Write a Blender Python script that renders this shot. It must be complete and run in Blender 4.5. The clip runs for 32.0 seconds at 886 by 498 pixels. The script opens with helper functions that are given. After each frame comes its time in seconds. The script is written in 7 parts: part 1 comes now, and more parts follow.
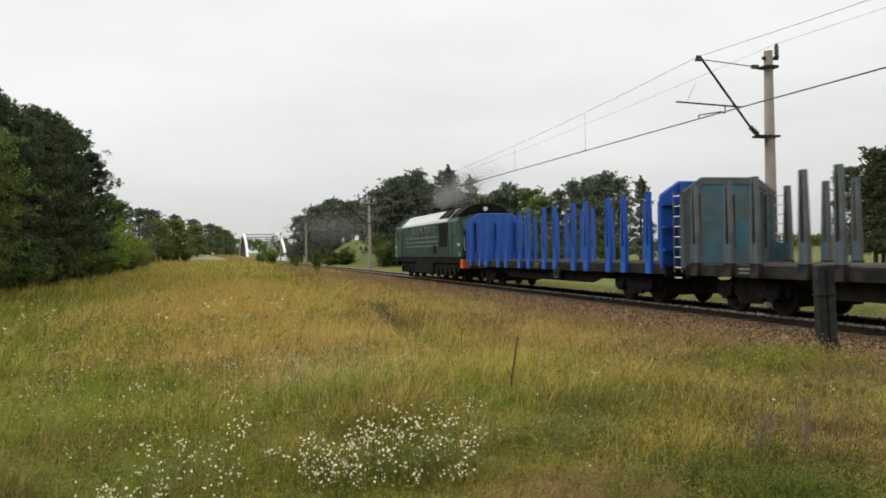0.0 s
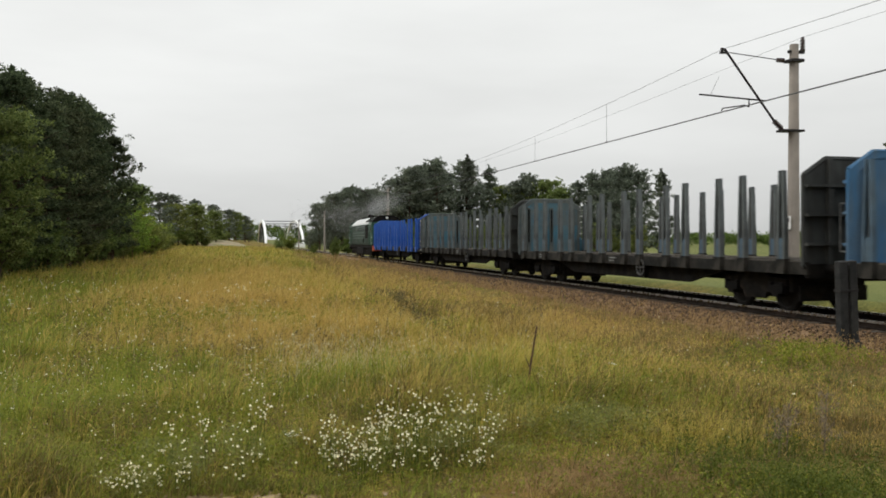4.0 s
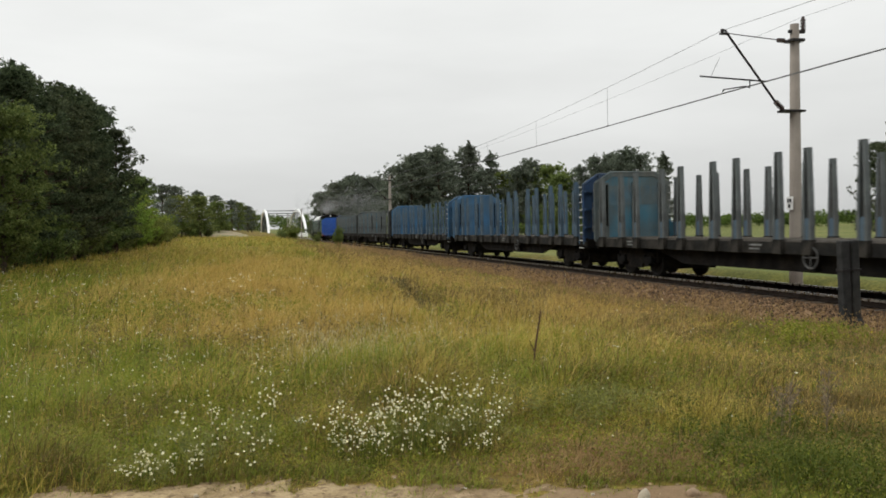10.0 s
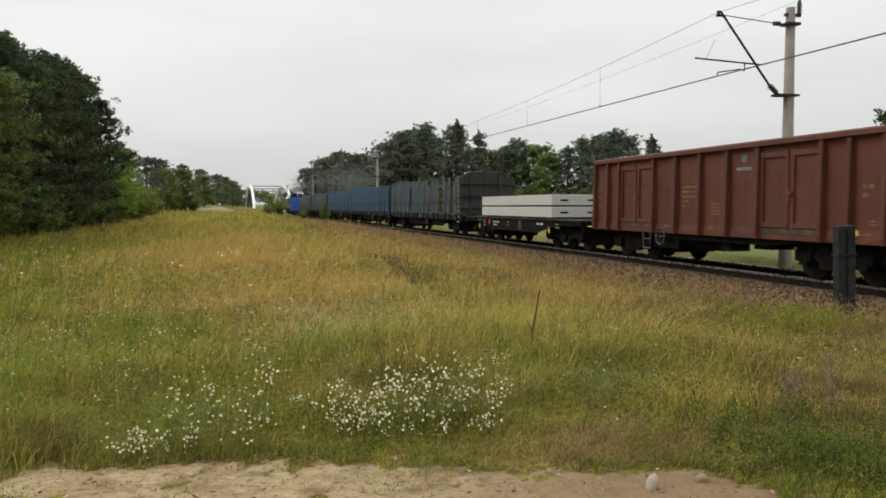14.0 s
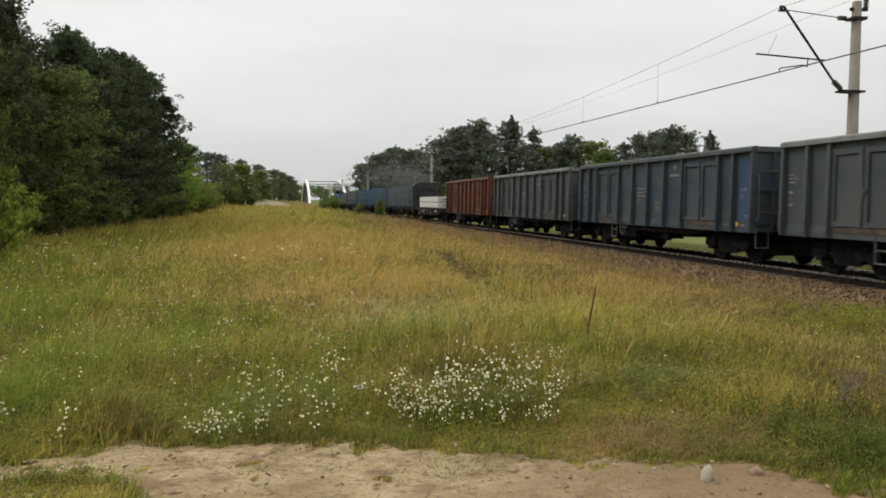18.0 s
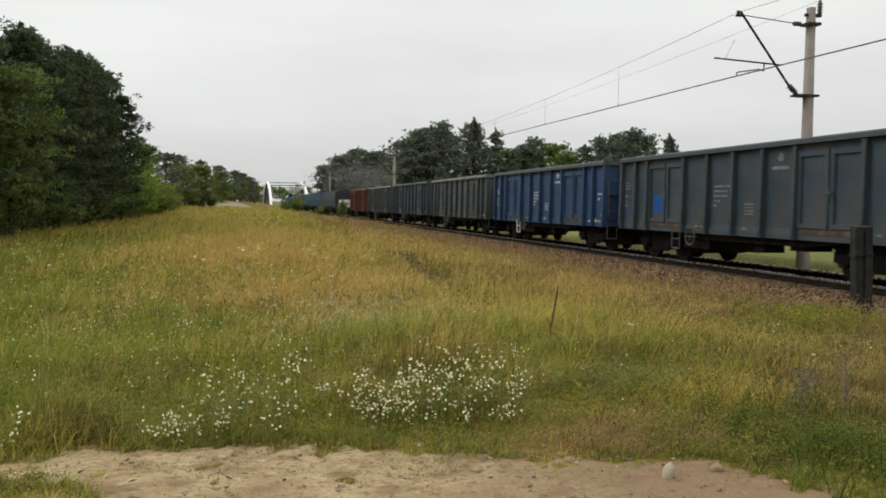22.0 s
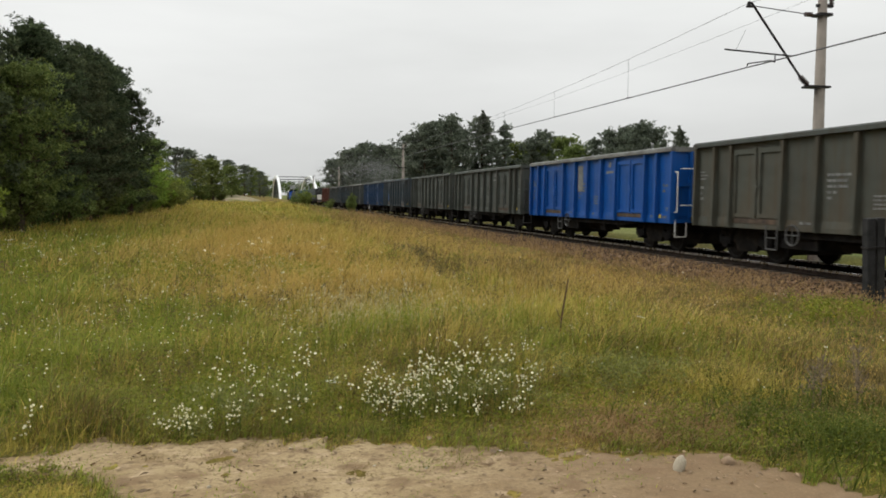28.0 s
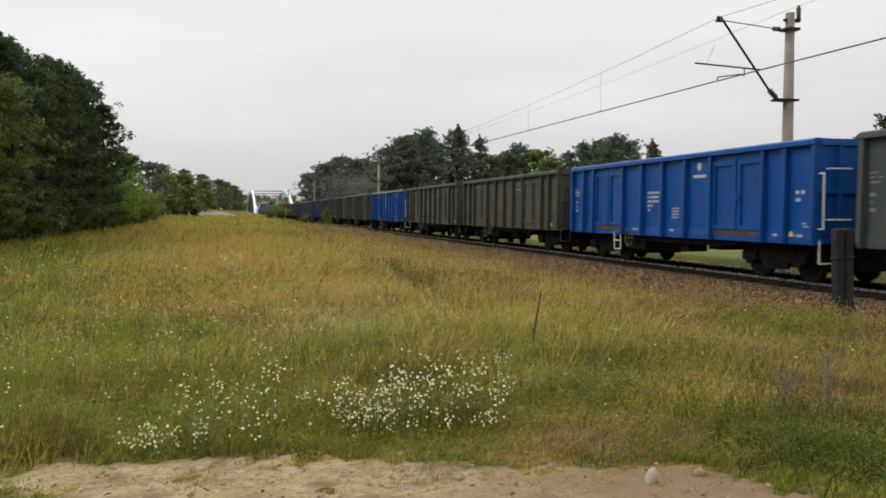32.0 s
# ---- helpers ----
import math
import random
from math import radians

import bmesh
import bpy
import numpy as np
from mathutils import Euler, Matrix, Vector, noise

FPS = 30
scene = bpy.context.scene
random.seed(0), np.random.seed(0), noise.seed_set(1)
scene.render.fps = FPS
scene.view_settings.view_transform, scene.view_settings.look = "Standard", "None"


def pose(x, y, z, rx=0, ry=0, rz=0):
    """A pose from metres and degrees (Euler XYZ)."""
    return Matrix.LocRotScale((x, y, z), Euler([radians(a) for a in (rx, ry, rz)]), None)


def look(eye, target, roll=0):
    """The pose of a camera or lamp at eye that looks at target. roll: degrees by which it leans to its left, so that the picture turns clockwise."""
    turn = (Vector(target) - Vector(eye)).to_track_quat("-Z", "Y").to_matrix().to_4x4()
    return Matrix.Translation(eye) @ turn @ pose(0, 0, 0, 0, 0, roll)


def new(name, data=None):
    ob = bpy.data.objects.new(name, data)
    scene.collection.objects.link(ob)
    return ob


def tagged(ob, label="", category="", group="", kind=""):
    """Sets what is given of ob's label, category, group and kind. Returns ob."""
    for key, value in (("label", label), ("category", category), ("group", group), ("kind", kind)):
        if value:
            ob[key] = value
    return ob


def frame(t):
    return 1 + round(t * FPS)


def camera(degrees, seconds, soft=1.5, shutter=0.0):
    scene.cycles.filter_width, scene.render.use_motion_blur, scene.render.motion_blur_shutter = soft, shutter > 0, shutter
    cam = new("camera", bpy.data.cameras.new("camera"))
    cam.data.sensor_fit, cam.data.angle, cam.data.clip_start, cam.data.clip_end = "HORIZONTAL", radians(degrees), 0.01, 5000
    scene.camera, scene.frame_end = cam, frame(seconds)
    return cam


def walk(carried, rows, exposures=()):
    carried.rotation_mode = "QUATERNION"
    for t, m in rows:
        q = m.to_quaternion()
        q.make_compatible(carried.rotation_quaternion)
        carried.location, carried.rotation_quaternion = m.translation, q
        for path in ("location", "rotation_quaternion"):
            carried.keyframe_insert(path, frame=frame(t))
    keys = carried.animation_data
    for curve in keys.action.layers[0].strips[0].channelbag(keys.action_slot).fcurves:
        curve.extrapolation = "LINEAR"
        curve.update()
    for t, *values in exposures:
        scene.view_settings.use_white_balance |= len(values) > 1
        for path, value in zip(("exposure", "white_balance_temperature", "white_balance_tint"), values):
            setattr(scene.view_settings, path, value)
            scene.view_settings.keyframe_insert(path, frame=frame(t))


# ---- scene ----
cam = camera(57.0, 32.0, soft=1.75, shutter=0.3)

PATH = [
    (0, (0.268, -0.047, 1.751), (0.797, 1.882, 1.75), -1.14),
    (0.5, (0.281, -0.031, 1.757), (0.813, 1.897, 1.755), -0.93),
    (1, (0.308, 0.028, 1.744), (0.854, 1.952, 1.745), -0.69),
    (1.5, (0.297, 0.007, 1.746), (0.851, 1.929, 1.743), -0.85),
    (2, (0.279, -0.025, 1.754), (0.814, 1.902, 1.745), -0.56),
    (2.5, (0.24, -0.095, 1.757), (0.742, 1.841, 1.744), -0.60),
    (4.5, (0.226, -0.027, 1.714), (0.715, 1.912, 1.682), 0.0),
    (5, (0.272, 0.086, 1.7), (0.815, 2.01, 1.663), 0.2),
    (5.5, (0.288, 0.115, 1.703), (0.839, 2.037, 1.669), -0.3),
    (6, (0.274, 0.059, 1.709), (0.819, 1.984, 1.68), -0.5),
    (6.5, (0.279, 0.08, 1.716), (0.818, 2.006, 1.676), -0.1),
    (7, (0.267, 0.045, 1.706), (0.803, 1.972, 1.663), -0.3),
    (7.5, (0.259, 0.052, 1.703), (0.793, 1.979, 1.668), -0.5),
    (8, (0.249, 0.005, 1.716), (0.769, 1.936, 1.676), -0.3),
    (8.5, (0.239, -0.036, 1.724), (0.742, 1.899, 1.674), -1.2),
    (9, (0.224, -0.075, 1.729), (0.727, 1.86, 1.664), -1.3),
    (9.5, (0.22, -0.075, 1.728), (0.716, 1.861, 1.661), -0.6),
    (10, (0.203, -0.13, 1.733), (0.683, 1.811, 1.675), -1.1),
    (10.5, (0.195, -0.126, 1.731), (0.673, 1.816, 1.675), -1.1),
    (11, (0.163, -0.215, 1.745), (0.623, 1.73, 1.666), -0.9),
    (11.5, (0.176, -0.154, 1.748), (0.638, 1.79, 1.667), -0.8),
    (12, (0.213, 0.065, 1.711), (0.73, 1.996, 1.652), -0.3),
    (12.5, (0.216, 0.204, 1.678), (0.776, 2.123, 1.624), 0.1),
    (13, (0.194, 0.186, 1.704), (0.743, 2.108, 1.651), 0.0),
    (13.5, (0.162, 0.136, 1.728), (0.691, 2.063, 1.649), -0.9),
    (14, (0.109, 0.061, 1.712), (0.623, 1.991, 1.602), -0.0),
    (14.5, (0.06, -0.021, 1.709), (0.552, 1.913, 1.585), 0.3),
    (16.5, (0.027, -0.078, 1.699), (0.495, 1.862, 1.571), 0.9),
    (17, (0.027, -0.089, 1.699), (0.47, 1.857, 1.569), 0.6),
    (17.5, (0.009, -0.12, 1.708), (0.41, 1.836, 1.592), 0.3),
    (18, (0.008, -0.118, 1.711), (0.396, 1.841, 1.591), 0.4),
    (18.5, (0.006, -0.123, 1.71), (0.388, 1.836, 1.595), 0.4),
    (19, (-0.004, -0.139, 1.709), (0.363, 1.824, 1.591), 0.1),
    (19.5, (-0.013, -0.166, 1.712), (0.332, 1.801, 1.6), 0.5),
    (20, (-0.002, -0.15, 1.709), (0.378, 1.81, 1.591), 0.6),
    (20.5, (-0.017, -0.141, 1.706), (0.386, 1.814, 1.588), 0.9),
    (21, (-0.011, -0.14, 1.707), (0.397, 1.814, 1.584), 0.7),
    (21.5, (0.002, -0.108, 1.697), (0.439, 1.84, 1.572), 0.7),
    (22, (0.009, -0.097, 1.696), (0.486, 1.842, 1.581), 0.5),
    (22.5, (0.018, -0.084, 1.694), (0.499, 1.853, 1.564), 0.0),
    (23, (0.013, -0.073, 1.69), (0.498, 1.862, 1.555), 0.2),
    (23.5, (0.012, -0.073, 1.691), (0.488, 1.864, 1.55), 0.4),
    (24, (0.005, -0.079, 1.693), (0.476, 1.86, 1.551), 0.4),
    (24.5, (0.0, -0.091, 1.698), (0.45, 1.853, 1.554), 0.1),
    (25, (0.002, -0.092, 1.694), (0.457, 1.85, 1.557), 0.2),
    (25.5, (-0.001, -0.104, 1.697), (0.449, 1.84, 1.554), 0.0),
    (27.5, (-0.006, -0.102, 1.697), (0.43, 1.845, 1.56), 0.3),
    (28, (0.007, -0.087, 1.691), (0.462, 1.856, 1.56), 0.3),
    (28.5, (0.022, -0.079, 1.692), (0.507, 1.857, 1.565), 0.1),
    (29, (0.04, -0.059, 1.683), (0.564, 1.868, 1.565), 0.2),
    (29.5, (0.043, -0.047, 1.68), (0.583, 1.875, 1.56), -0.2),
    (30, (0.042, -0.051, 1.686), (0.577, 1.872, 1.566), -0.1),
    (30.5, (0.047, -0.05, 1.688), (0.582, 1.874, 1.579), 0.0),
    (31, (0.044, -0.065, 1.689), (0.569, 1.862, 1.579), -0.2),
    (31.5, (0.047, -0.074, 1.69), (0.56, 1.856, 1.585), -0.1),
    (32, (0.057, -0.061, 1.686), (0.569, 1.871, 1.588), 0.0),
]
walk(cam, [(t, look(eye, target, roll)) for t, eye, target, roll in PATH],
     exposures=((0.0, 0.11), (2.0, 0.10), (5.0, 0.03), (13.0, 0.05), (17.0, 0.03), (32.0, 0.03)))

# ---- light ----
world = bpy.data.worlds.new("overcast_sky")
scene.world = world
world.use_nodes = True
wn, wl = world.node_tree.nodes, world.node_tree.links
for n in list(wn):
    wn.remove(n)


def wnode(kind, **values):
    n = wn.new(kind)
    for k, v in values.items():
        n.inputs[k].default_value = v
    return n


SUN_HEIGHT, SUN_TURN = 42.0, -62.0
sky = wn.new("ShaderNodeTexSky")
sky.sky_type = "NISHITA"
sky.sun_disc = False
sky.sun_elevation, sky.sun_rotation = radians(SUN_HEIGHT), radians(SUN_TURN)
sky.air_density, sky.dust_density, sky.ozone_density = 1.0, 4.0, 1.0
grey = wnode("ShaderNodeHueSaturation", Saturation=0.04, Value=0.10)
wl.new(sky.outputs[0], grey.inputs["Color"])
coords = wn.new("ShaderNodeTexCoord")
split = wn.new("ShaderNodeSeparateXYZ")
wl.new(coords.outputs["Generated"], split.inputs[0])
# an overcast dome: twice to three times brighter overhead than at the horizon
lift = wn.new("ShaderNodeMapRange")
lift.inputs[1].default_value, lift.inputs[2].default_value = 0.0, 1.0
lift.inputs[3].default_value, lift.inputs[4].default_value = 0.69, 1.62
wl.new(split.outputs[2], lift.inputs[0])
squash = wnode("ShaderNodeMapping")
squash.inputs["Scale"].default_value = (1.0, 1.0, 4.5)
wl.new(coords.outputs["Generated"], squash.inputs[0])
cloud = wnode("ShaderNodeTexNoise", Scale=1.7, Detail=5.0, Roughness=0.5)
wl.new(squash.outputs[0], cloud.inputs["Vector"])
billow = wn.new("ShaderNodeMapRange")
billow.inputs[1].default_value, billow.inputs[2].default_value = 0.3, 0.7
billow.inputs[3].default_value, billow.inputs[4].default_value = 0.88, 1.10
wl.new(cloud.outputs[0], billow.inputs[0])
dome = wn.new("ShaderNodeMath")
dome.operation = "MULTIPLY"
wl.new(lift.outputs[0], dome.inputs[0])
wl.new(billow.outputs[0], dome.inputs[1])
tint = wn.new("ShaderNodeMix")
tint.data_type, tint.blend_type = "RGBA", "MULTIPLY"
tint.inputs[0].default_value = 1.0
tint.inputs[6].default_value = (0.985, 1.0, 0.985, 1)
wl.new(dome.outputs[0], tint.inputs[7])
both = wn.new("ShaderNodeMix")
both.data_type, both.blend_type = "RGBA", "MIX"
both.inputs[0].default_value = 0.85
wl.new(grey.outputs[0], both.inputs[6])
wl.new(tint.outputs[2], both.inputs[7])
backdrop = wnode("ShaderNodeBackground", Strength=1.0)
wl.new(both.outputs[2], backdrop.inputs[0])
wo = wn.new("ShaderNodeOutputWorld")
wl.new(backdrop.outputs[0], wo.inputs[0])

sun_data = bpy.data.lights.new("sun", "SUN")
sun_data.energy, sun_data.angle, sun_data.color = 1.1, radians(35), (1.0, 0.98, 0.94)
sun = new("sun", sun_data)
aim = Vector((math.sin(radians(SUN_TURN)) * math.cos(radians(SUN_HEIGHT)), math.cos(radians(SUN_TURN)) * math.cos(radians(SUN_HEIGHT)), math.sin(radians(SUN_HEIGHT))))
sun.matrix_basis = look(aim * 300, (0, 0, 0))
scene.view_settings.exposure = 0.0

# ---- materials ----
def shader(name, colour, rough=0.8, metal=0.0, vary=0.25, scale=6.0, fine=60.0, bump=0.0, second=None, patch=0.0, patch_scale=1.2,
           random=0.0, island=0.0, streak=0.0, spec=0.3, coords="Object"):
    """A surface with a base colour, variation at two scales, stains towards a second colour, and fine relief."""
    m = bpy.data.materials.new(name)
    m.use_nodes = True
    nt = m.node_tree
    N, L = nt.nodes, nt.links
    b = N["Principled BSDF"]
    b.inputs["Roughness"].default_value, b.inputs["Metallic"].default_value = rough, metal
    b.inputs["Specular IOR Level"].default_value = spec
    tc = N.new("ShaderNodeTexCoord")

    def noise(s, detail=4.0, stretch=None):
        t = N.new("ShaderNodeTexNoise")
        t.inputs["Scale"].default_value, t.inputs["Detail"].default_value = s, detail
        src = tc.outputs[coords]
        if stretch:
            mp = N.new("ShaderNodeMapping")
            mp.inputs["Scale"].default_value = stretch
            L.new(src, mp.inputs[0])
            src = mp.outputs[0]
        L.new(src, t.inputs["Vector"])
        return t.outputs[0]

    def spread(src, lo, hi, a=0.3, z=0.7):
        r = N.new("ShaderNodeMapRange")
        for k, v in zip((1, 2, 3, 4), (a, z, lo, hi)):
            r.inputs[k].default_value = v
        L.new(src, r.inputs[0])
        return r.outputs[0]

    def mix(kind, fac, a, c):
        n = N.new("ShaderNodeMix")
        n.data_type, n.blend_type = "RGBA", kind
        for slot, v in ((0, fac), (6, a), (7, c)):
            if isinstance(v, (int, float)):
                n.inputs[slot].default_value = v if slot == 0 else (v, v, v, 1)
            elif isinstance(v, tuple):
                n.inputs[slot].default_value = (*v, 1)
            else:
                L.new(v, n.inputs[slot])
        return n.outputs[2]

    col = colour
    if second is not None and patch > 0:
        col = mix("MIX", spread(noise(patch_scale, 6.0), 0.0, patch, 0.42, 0.62), col, second)
    if second is not None and streak > 0:
        col = mix("MIX", spread(noise(1.0, 5.0, (5.0, 5.0, 0.6)), 0.0, streak, 0.45, 0.7), col, second)
    col = mix("MULTIPLY", 1.0, col, spread(noise(scale), 1 - vary, 1 + vary))
    col = mix("MULTIPLY", 1.0, col, spread(noise(fine, 3.0), 1 - vary * 0.6, 1 + vary * 0.6))
    if random:
        oi = N.new("ShaderNodeObjectInfo")
        col = mix("MULTIPLY", 1.0, col, spread(oi.outputs["Random"], 1 - random, 1 + random, 0, 1))
    if island:
        ge = N.new("ShaderNodeNewGeometry")
        col = mix("MULTIPLY", 1.0, col, spread(ge.outputs["Random Per Island"], 1 - island, 1 + island, 0, 1))
    L.new(col, b.inputs["Base Color"])
    L.new(spread(noise(scale * 1.7), max(0.05, rough - 0.12), min(1, rough + 0.12)), b.inputs["Roughness"])
    if bump:
        bp = N.new("ShaderNodeBump")
        bp.inputs["Strength"].default_value, bp.inputs["Distance"].default_value = 0.6, bump
        L.new(noise(fine, 5.0), bp.inputs["Height"])
        L.new(bp.outputs[0], b.inputs["Normal"])
    return m


# ---- building tools ----
def box(bm, x0, x1, y0, y1, z0, z1, turn=None):
    vs = [bm.verts.new(p) for p in ((x0, y0, z0), (x1, y0, z0), (x1, y1, z0), (x0, y1, z0), (x0, y0, z1), (x1, y0, z1), (x1, y1, z1), (x0, y1, z1))]
    if turn is not None:
        for v in vs:
            v.co = turn @ v.co
    for f in ((0, 3, 2, 1), (4, 5, 6, 7), (0, 1, 5, 4), (1, 2, 6, 5), (2, 3, 7, 6), (3, 0, 4, 7)):
        bm.faces.new([vs[i] for i in f])
    return vs


def tube(bm, p, q, r, r2=None, seg=8, caps=True):
    """A round bar from p to q."""
    p, q = Vector(p), Vector(q)
    r2 = r if r2 is None else r2
    d = (q - p).normalized()
    u = d.orthogonal().normalized()
    w = d.cross(u)
    rings = []
    for c, rad in ((p, r), (q, r2)):
        rings.append([bm.verts.new(c + (u * math.cos(2 * math.pi * k / seg) + w * math.sin(2 * math.pi * k / seg)) * rad) for k in range(seg)])
    for k in range(seg):
        bm.faces.new((rings[0][k], rings[0][(k + 1) % seg], rings[1][(k + 1) % seg], rings[1][k]))
    if caps:
        bm.faces.new(rings[0][::-1])
        bm.faces.new(rings[1])
    return rings


def bend(bm, points, r, seg=6):
    for a, b in zip(points, points[1:]):
        tube(bm, a, b, r, seg=seg)


def extrude(bm, outline, axis, lo, hi):
    """A prism: an outline of 2D points drawn out along an axis (0 x, 1 y, 2 z)."""
    def at(p, v):
        c = list(p)
        c.insert(axis, v)
        return c
    a = [bm.verts.new(at(p, lo)) for p in outline]
    b = [bm.verts.new(at(p, hi)) for p in outline]
    n = len(outline)
    for k in range(n):
        bm.faces.new((a[k], a[(k + 1) % n], b[(k + 1) % n], b[k]))
    bm.faces.new(a[::-1])
    bm.faces.new(b)


def ringwheel(bm, centre, axis, radius, r, seg=14):
    """A thin round hoop."""
    pts = []
    for k in range(seg + 1):
        a = 2 * math.pi * k / seg
        c, s = radius * math.cos(a), radius * math.sin(a)
        pts.append(Vector(centre) + Vector({0: (0, c, s), 1: (c, 0, s), 2: (c, s, 0)}[axis]))
    bend(bm, pts, r, 5)


def mesh_of(bm, name, bevel=0.0):
    if bevel:
        bmesh.ops.bevel(bm, geom=[e for e in bm.edges], offset=bevel, segments=1, affect="EDGES", profile=0.5)
    bmesh.ops.recalc_face_normals(bm, faces=bm.faces[:])
    me = bpy.data.meshes.new(name)
    bm.to_mesh(me)
    bm.free()
    return me


def part(name, bm, material, parent=None, label="", bevel=0.0, at=None):
    """Links a bmesh, or a ready mesh, as one mesh object under a thing or a part."""
    me = mesh_of(bm, name, bevel) if isinstance(bm, bmesh.types.BMesh) else bm
    if not me.materials:
        me.materials.append(material)
    ob = new(name, me)
    if me.materials[0] != material:
        ob.material_slots[0].link = "OBJECT"
        ob.material_slots[0].material = material
    if at is not None:
        ob.matrix_basis = at if isinstance(at, Matrix) else Matrix.Translation(at)
    if parent is not None:
        ob.parent = parent
    if label:
        ob["label"] = label
    return ob


def smooth(ob):
    ob.data.polygons.foreach_set("use_smooth", [True] * len(ob.data.polygons))
    return ob


def quick_mesh(name, verts, faces):
    me = bpy.data.meshes.new(name)
    me.from_pydata(verts, [], faces)
    me.update()
    return me


def step(a, b, v):
    t = min(1.0, max(0.0, (v - a) / (b - a)))
    return t * t * (3 - 2 * t)

# ---- the surfaces of this place ----
RUST = (0.16, 0.075, 0.04)
M = {}
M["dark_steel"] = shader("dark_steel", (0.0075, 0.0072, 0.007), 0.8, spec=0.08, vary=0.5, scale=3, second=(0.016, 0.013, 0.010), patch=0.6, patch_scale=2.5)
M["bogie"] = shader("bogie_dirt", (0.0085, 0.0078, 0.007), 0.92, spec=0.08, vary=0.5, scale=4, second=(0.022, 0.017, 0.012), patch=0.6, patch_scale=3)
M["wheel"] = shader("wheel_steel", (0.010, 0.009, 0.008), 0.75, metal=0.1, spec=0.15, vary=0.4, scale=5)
M["tread"] = shader("polished_tread", (0.35, 0.33, 0.31), 0.3, metal=0.9, vary=0.2, scale=9)
M["rail_head"] = shader("rail_head", (0.42, 0.40, 0.38), 0.28, metal=0.9, vary=0.2, scale=4)
M["rail_rust"] = shader("rail_rust", (0.018, 0.013, 0.010), 0.9, spec=0.1, vary=0.5, scale=5)
M["sleeper"] = shader("sleeper_concrete", (0.11, 0.095, 0.08), 0.9, vary=0.35, scale=4, bump=0.004, second=(0.07, 0.05, 0.035), patch=0.7, random=0.2)
M["stone"] = shader("ballast_stone", (0.1132, 0.0681, 0.0342), 0.92, vary=0.35, scale=14, island=0.75, second=(0.1739, 0.1150, 0.0674), patch=0.45, patch_scale=5, bump=0.004)
M["blue_bright"] = shader("bright_blue_paint", (0.0095, 0.082, 0.385), 0.42, vary=0.10, scale=1.2, second=(0.0176, 0.0528, 0.22), streak=0.5, spec=0.5)
M["blue_fresh"] = shader("fresh_blue_paint", (0.0045, 0.066, 0.275), 0.42, vary=0.10, scale=1.0, second=(0.010, 0.045, 0.15), streak=0.5, spec=0.3, random=0.07)
M["blue_mid"] = shader("weathered_blue_paint", (0.02, 0.055, 0.13), 0.6, vary=0.18, scale=1.1, second=(0.035, 0.045, 0.055), streak=0.8, patch=0.35, patch_scale=0.7, random=0.12)
M["blue_teal"] = shader("faded_teal_paint", (0.045, 0.135, 0.19), 0.65, vary=0.22, scale=1.1, second=(0.10, 0.115, 0.11), streak=0.8, patch=0.7, patch_scale=0.8)
M["blue_sky"] = shader("worn_light_blue_paint", (0.034, 0.118, 0.235), 0.6, vary=0.18, scale=1.2, second=(0.085, 0.11, 0.125), streak=0.6, patch=0.4, patch_scale=0.8)
M["grey_teal"] = shader("faded_grey_blue_paint", (0.05, 0.064, 0.068), 0.68, vary=0.16, scale=1.1, second=(0.07, 0.066, 0.056), streak=0.8, patch=0.5, patch_scale=0.7, random=0.12)
M["blue_dirty"] = shader("dirty_blue_paint", (0.034, 0.054, 0.07), 0.66, vary=0.2, scale=1.1, second=(0.06, 0.056, 0.05), streak=0.8, patch=0.6, patch_scale=0.7, random=0.12)
M["grey"] = shader("grey_green_paint", (0.058, 0.068, 0.06), 0.7, vary=0.14, scale=1.1, second=(0.05, 0.04, 0.03), streak=0.7, patch=0.4, patch_scale=0.8, random=0.12)
M["grey_dark"] = shader("dark_olive_grey_paint", (0.060, 0.065, 0.053), 0.72, vary=0.16, scale=1.1, second=(0.06, 0.044, 0.026), streak=0.7, patch=0.5, patch_scale=0.8, random=0.12)
M["oxide"] = shader("red_oxide_paint", (0.115, 0.036, 0.022), 0.65, vary=0.16, scale=1.1, second=(0.07, 0.03, 0.02), streak=0.7, patch=0.4, patch_scale=0.8, random=0.08)
M["rust_lip"] = shader("rusty_lip", (0.13, 0.07, 0.04), 0.85, vary=0.4, scale=3, second=(0.07, 0.06, 0.05), patch=0.7)
M["wall_grey"] = shader("grey_end_wall", (0.044, 0.0464, 0.044), 0.75, vary=0.25, scale=1.5, second=(0.024, 0.0224, 0.02), streak=0.7, patch=0.4)
M["wall_frame"] = shader("worn_grey_wall_frame", (0.105, 0.11, 0.10), 0.75, vary=0.25, scale=1.8, second=(0.05, 0.075, 0.085), streak=0.7, patch=0.5)
M["stake"] = shader("galvanised_stake", (0.1063, 0.1187, 0.1200), 0.6, metal=0.15, vary=0.25, scale=2.0, second=(0.0625, 0.0625, 0.0600), streak=0.7)
M["deck"] = shader("worn_deck_planks", (0.096, 0.084, 0.068), 0.9, random=0.3, vary=0.3, scale=3, second=(0.04, 0.0344, 0.028), patch=0.7)
M["white_mark"] = shader("white_marking", (0.40, 0.41, 0.40), 0.7, vary=0.25, scale=9)
M["rung"] = shader("white_rung_paint", (0.62, 0.62, 0.58), 0.7, vary=0.2, scale=9)
